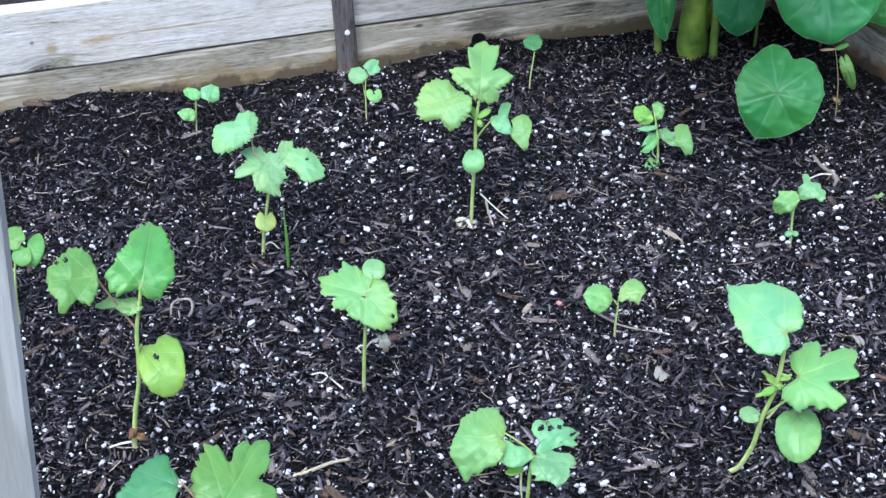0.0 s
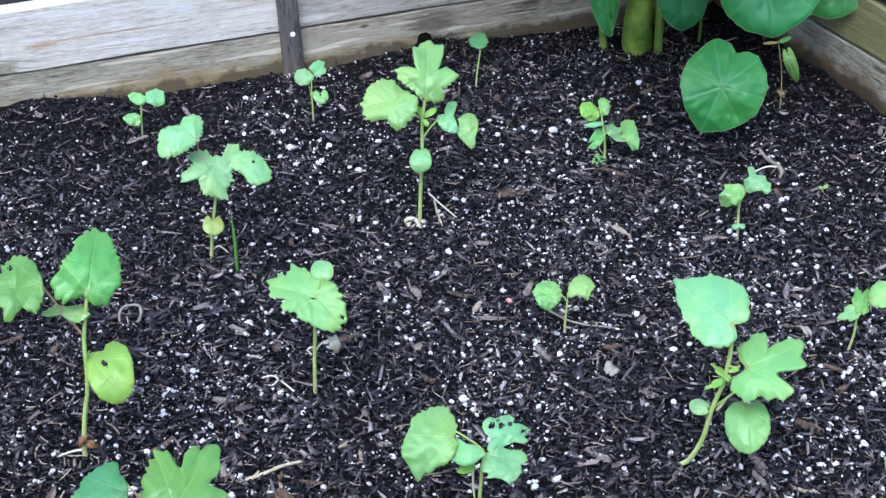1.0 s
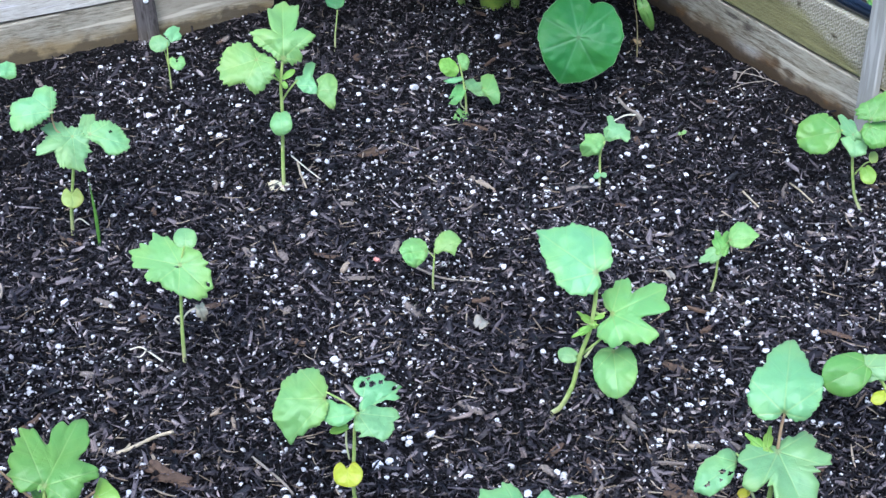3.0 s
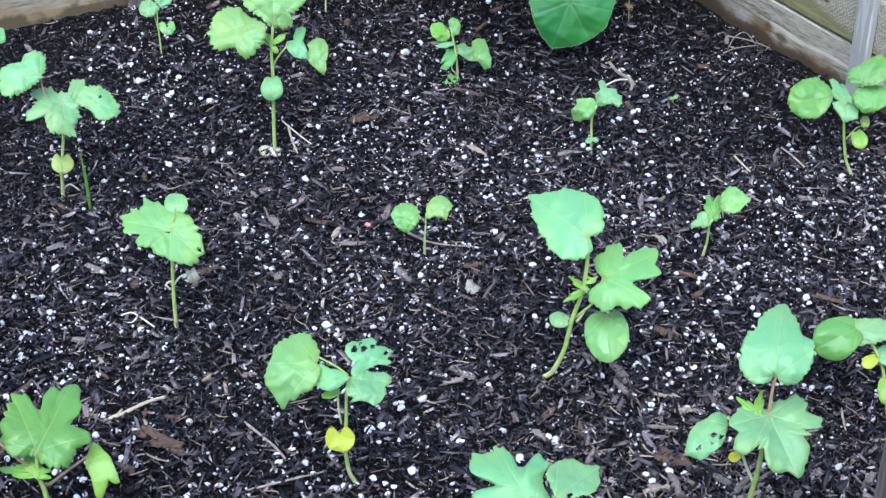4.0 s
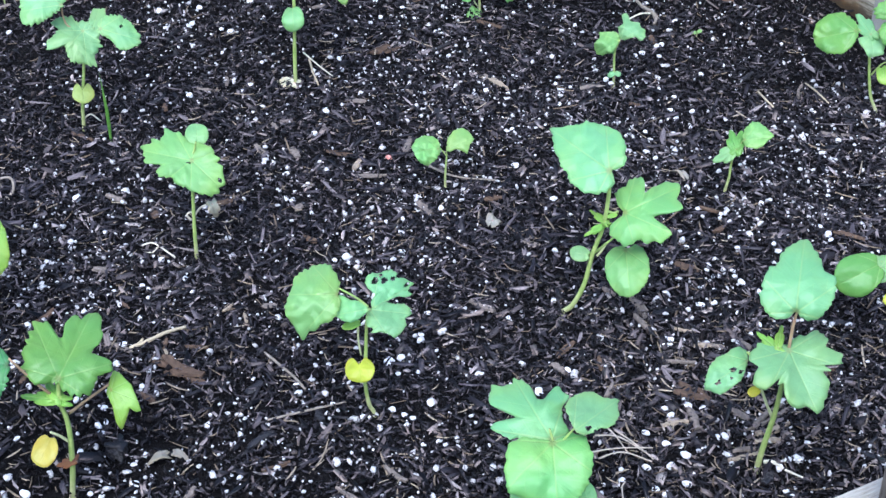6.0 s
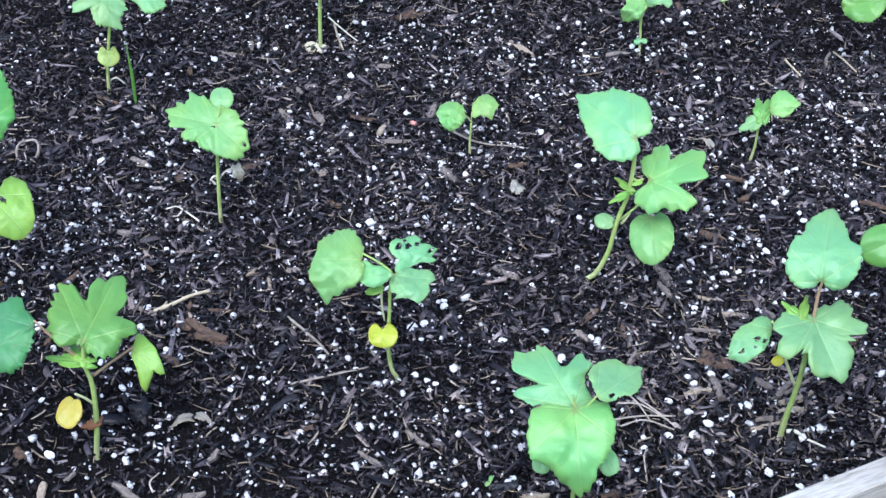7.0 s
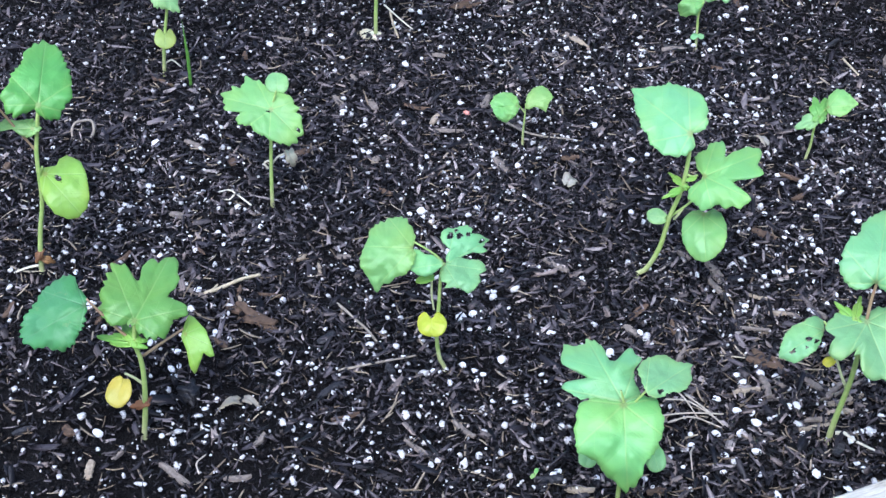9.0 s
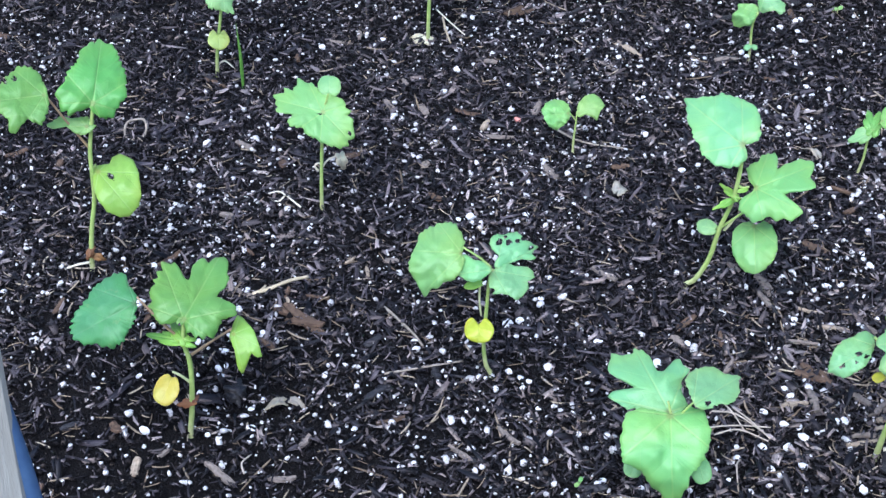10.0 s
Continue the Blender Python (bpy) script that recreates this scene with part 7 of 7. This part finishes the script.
BARK_CORNER = [(0.405, 1.156, 0.029, 0.007, 5, 3), (0.425, 1.162, 0.036, 0.01, -84, 2), (0.432, 1.208, 0.028, 0.011, -60, 1), (0.492, 1.145, 0.03, 0.004, 28, 2), (0.52, 1.159, 0.031, 0.005, 26, 2), (0.462, 1.101, 0.033, 0.007, 5, 3), (0.493, 1.117, 0.026, 0.007, -9, 3), (0.476, 1.28, 0.03, 0.005, -27, 2), (0.435, 1.257, 0.037, 0.005, -4, 2), (0.411, 1.331, 0.032, 0.008, -58, 2), (0.457, 1.313, 0.027, 0.004, -15, 3), (0.441, 1.165, 0.017, 0.004, -60, 2), (0.476, 1.167, 0.031, 0.008, -63, 2), (-0.199, 1.655, 0.032, 0.009, -38, 2), (-0.21, 1.509, 0.02, 0.01, -8, 2), (-0.109, 1.309, 0.061, 0.013, -37, 1)]
BARK_MIDDLE = [(-0.123, 1.333, 0.025, 0.005, -54, 3), (-0.06, 1.416, 0.015, 0.005, 42, 3), (-0.04, 1.397, 0.024, 0.005, -91, 3), (-0.012, 1.414, 0.017, 0.01, 0, 2), (-0.147, 1.266, 0.021, 0.008, -40, 1), (-0.181, 1.075, 0.041, 0.009, -34, 2), (-0.12, 1.066, 0.028, 0.008, 2, 2), (-0.1, 1.113, 0.02, 0.007, 54, 2), (-0.24, 1.102, 0.014, 0.005, 40, 2), (-0.264, 1.081, 0.023, 0.01, 81, 3), (0.324, 1.899, 0.058, 0.009, -55, 3), (0.115, 1.716, 0.037, 0.009, 70, 3), (0.129, 1.686, 0.042, 0.007, 4, 2), (0.19, 1.592, 0.031, 0.013, -60, 2), (0.278, 1.601, 0.023, 0.01, -8, 1), (0.237, 1.809, 0.044, 0.015, 96, 0), (0.128, 1.873, 0.019, 0.011, -8, 2)]
for i, (x, y, length, width, turn, kind) in enumerate(BARK_CORNER + BARK_MIDDLE):
    bark_piece(x, y, length, width, 0.0028, turn, kind, 301 + i)
for i in range(170):
    p = bed(bits.uniform(0.05, WIDE - 0.25), bits.uniform(0.05, DEEP - 0.08))
    bark_piece(p.x, p.y, bits.uniform(0.016, 0.042), bits.uniform(0.005, 0.012), bits.uniform(0.0012, 0.003), bits.uniform(0, 360), bits.choice((0, 0, 1, 1, 2)), 50 + i)


# ---------------------------------------------------------------- beyond the side wall and at the front post
PIPE = plain("black_pipe", (0.005, 0.009, 0.018), (0.010, 0.018, 0.034), 40, 0.24, 0.05, 0.6)
pts = [bed(-0.020, -0.02, 0.1765), bed(-0.019, 0.4, 0.176), bed(-0.018, 0.9, 0.1762), bed(-0.020, 1.74, 0.176)]
v, f = tube(pts, 0.0108, 0.0108, 16, 10)
tagged(new("irrigation_pipe", mesh_of("irrigation_pipe", v, f, PIPE, True)), "black plastic irrigation pipe lying along the top of the side wall", "pipe")
STRAP = plain("blue_strap", (0.05, 0.10, 0.21), (0.08, 0.15, 0.28), 60, 0.5, 0.2)
pts = [bed(1.5720, DEEP + 0.062, 0.66), bed(1.5675, DEEP + 0.062, 0.60), bed(1.5605, DEEP + 0.062, 0.52), bed(1.5575, DEEP + 0.062, 0.40), bed(1.556, DEEP + 0.062, -0.12)]
v, f = tube(pts, 0.0050, 0.0054, 12, 8)
tagged(new("garden_hose", mesh_of("garden_hose", v, f, STRAP, True)), "blue garden hose hanging beside the front post", "hose")


def shrub(s, u, z, count, spreading, label):
    """Low leafy growth outside the wall: thin stems, each with its own leaves."""
    rnd = random.Random(21)
    thing = tagged(new("shrub"), label, "shrub")
    base = bed(s, u, z)
    thing.location = base
    for i in range(count):
        a = rnd.uniform(0, math.tau)
        reach = rnd.uniform(0.2, 1.0)
        tip = SOUTH * (math.sin(a) * spreading[0] * reach) - EAST * (math.cos(a) * spreading[1] * reach) + Vector((0, 0, rnd.uniform(0.5, 1.0) * spreading[2] * (1.15 - 0.5 * reach)))
        mid = tip * 0.5 + Vector((0, 0, 0.03))
        v, f = tube([tip * 0.05, mid, tip], 0.0022, 0.0012, 6, 4)
        part("stem", mesh_of("stem", v, f, STALK[""], True), None, thing)
        for k in range(3):
            spot = tip if k == 0 else mid.lerp(tip, rnd.uniform(0.1, 0.8))
            ang = a + rnd.uniform(-1.2, 1.2)
            along = Vector((math.cos(ang), math.sin(ang), rnd.uniform(-0.6, 0.3))).normalized()
            across = Vector((0, 0, 1)).cross(along).normalized() + Vector((0, 0, rnd.uniform(-0.3, 0.3)))
            me = leaf_mesh("leaf", "heart", (along, across, along.cross(across).normalized()), rnd.uniform(0.035, 0.06), rnd.uniform(0.022, 0.035), LEAF["green" if k else "lime"], seed=300 + i * 3 + k, rings=5, count=36)
            ob = part("leaf", me, None, thing)
            ob.location = spot
    return thing


shrub(-0.30, 0.72, -0.14, 26, (0.30, 0.16, 0.34), "low leafy green shrub growing outside the side wall")


def strap_leaf(pts, width, label):
    """One long arching strap of a leaf, folded along its middle."""
    n = 18
    p0, p1, p2 = (Vector(p) for p in pts)
    verts, faces = [], []
    for i in range(n + 1):
        t = i / n
        p = p0 * (1 - t) ** 2 + p1 * 2 * t * (1 - t) + p2 * t * t
        way = ((p1 - p0) * (1 - t) + (p2 - p1) * t).normalized()
        side = way.cross(Vector((0, 0, 1))).normalized()
        w = width / 2 * (1 - t ** 2.5) + 0.0004
        for sgn, dz in ((-1, 0.3), (0, 0.0), (1, 0.3)):
            for back in (0.0, -0.0005):
                verts.append(p + side * sgn * w + Vector((0, 0, dz * w + back)))
    for i in range(n):
        a, b = i * 6, (i + 1) * 6
        for j in (0, 2):
            faces.append((a + j, a + j + 2, b + j + 2, b + j))
            faces.append((a + j + 1, b + j + 1, b + j + 3, a + j + 3))
        faces.append((a, b, b + 1, a + 1))
        faces.append((a + 4, a + 5, b + 5, b + 4))
    return tagged(new("strap_leaf", mesh_of("strap_leaf", verts, faces, LEAF["mint"], True)), label, "leaf")


strap_leaf([bed(-0.16, 1.05, -0.14), bed(-0.10, 0.85, 0.30), bed(-0.045, 0.60, 0.196)], 0.010, "long pale strap leaf lying over the side wall")


# a hole left by a knot in the back board
def knot_hole(parent, s, z, radius):
    bm = bmesh.new()
    bmesh.ops.create_icosphere(bm, subdivisions=3, radius=1.0)
    for v in bm.verts:
        v.co = Vector((v.co.x * radius * 1.15, v.co.y * 0.0012, v.co.z * radius)) * (1 + 0.15 * noise.noise(v.co * 1.5))
    # no hole is cut: the near-black colour stands for the shade inside
    dark = plain("knot_hole_dark", (0.004, 0.004, 0.004), (0.009, 0.008, 0.007), 200, 0.95, 0.2, 0.1)
    ob = part("knot_hole", bm, dark, parent, "black knot hole", True)
    ob.matrix_basis = bed_frame(s, 0.0005, z)
    return ob


knot_hole(back, 0.612, 0.020, 0.0125)


def sprout(x, y, size, turn):
    thing = tagged(new("sprout"), "tiny two-leaved green sprout in the soil", "sprout", "tiny sprouts")
    thing.location = (x, y, soil_height(x, y))
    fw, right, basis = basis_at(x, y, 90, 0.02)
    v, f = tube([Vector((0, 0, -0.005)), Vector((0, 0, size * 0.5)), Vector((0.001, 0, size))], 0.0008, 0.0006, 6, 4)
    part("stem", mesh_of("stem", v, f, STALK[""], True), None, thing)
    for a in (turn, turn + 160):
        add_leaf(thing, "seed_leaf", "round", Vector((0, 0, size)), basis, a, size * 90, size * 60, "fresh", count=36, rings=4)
    return thing


sprout(0.651, 2.006, 0.010, 20)
sprout(0.170, 1.045, 0.007, 60)
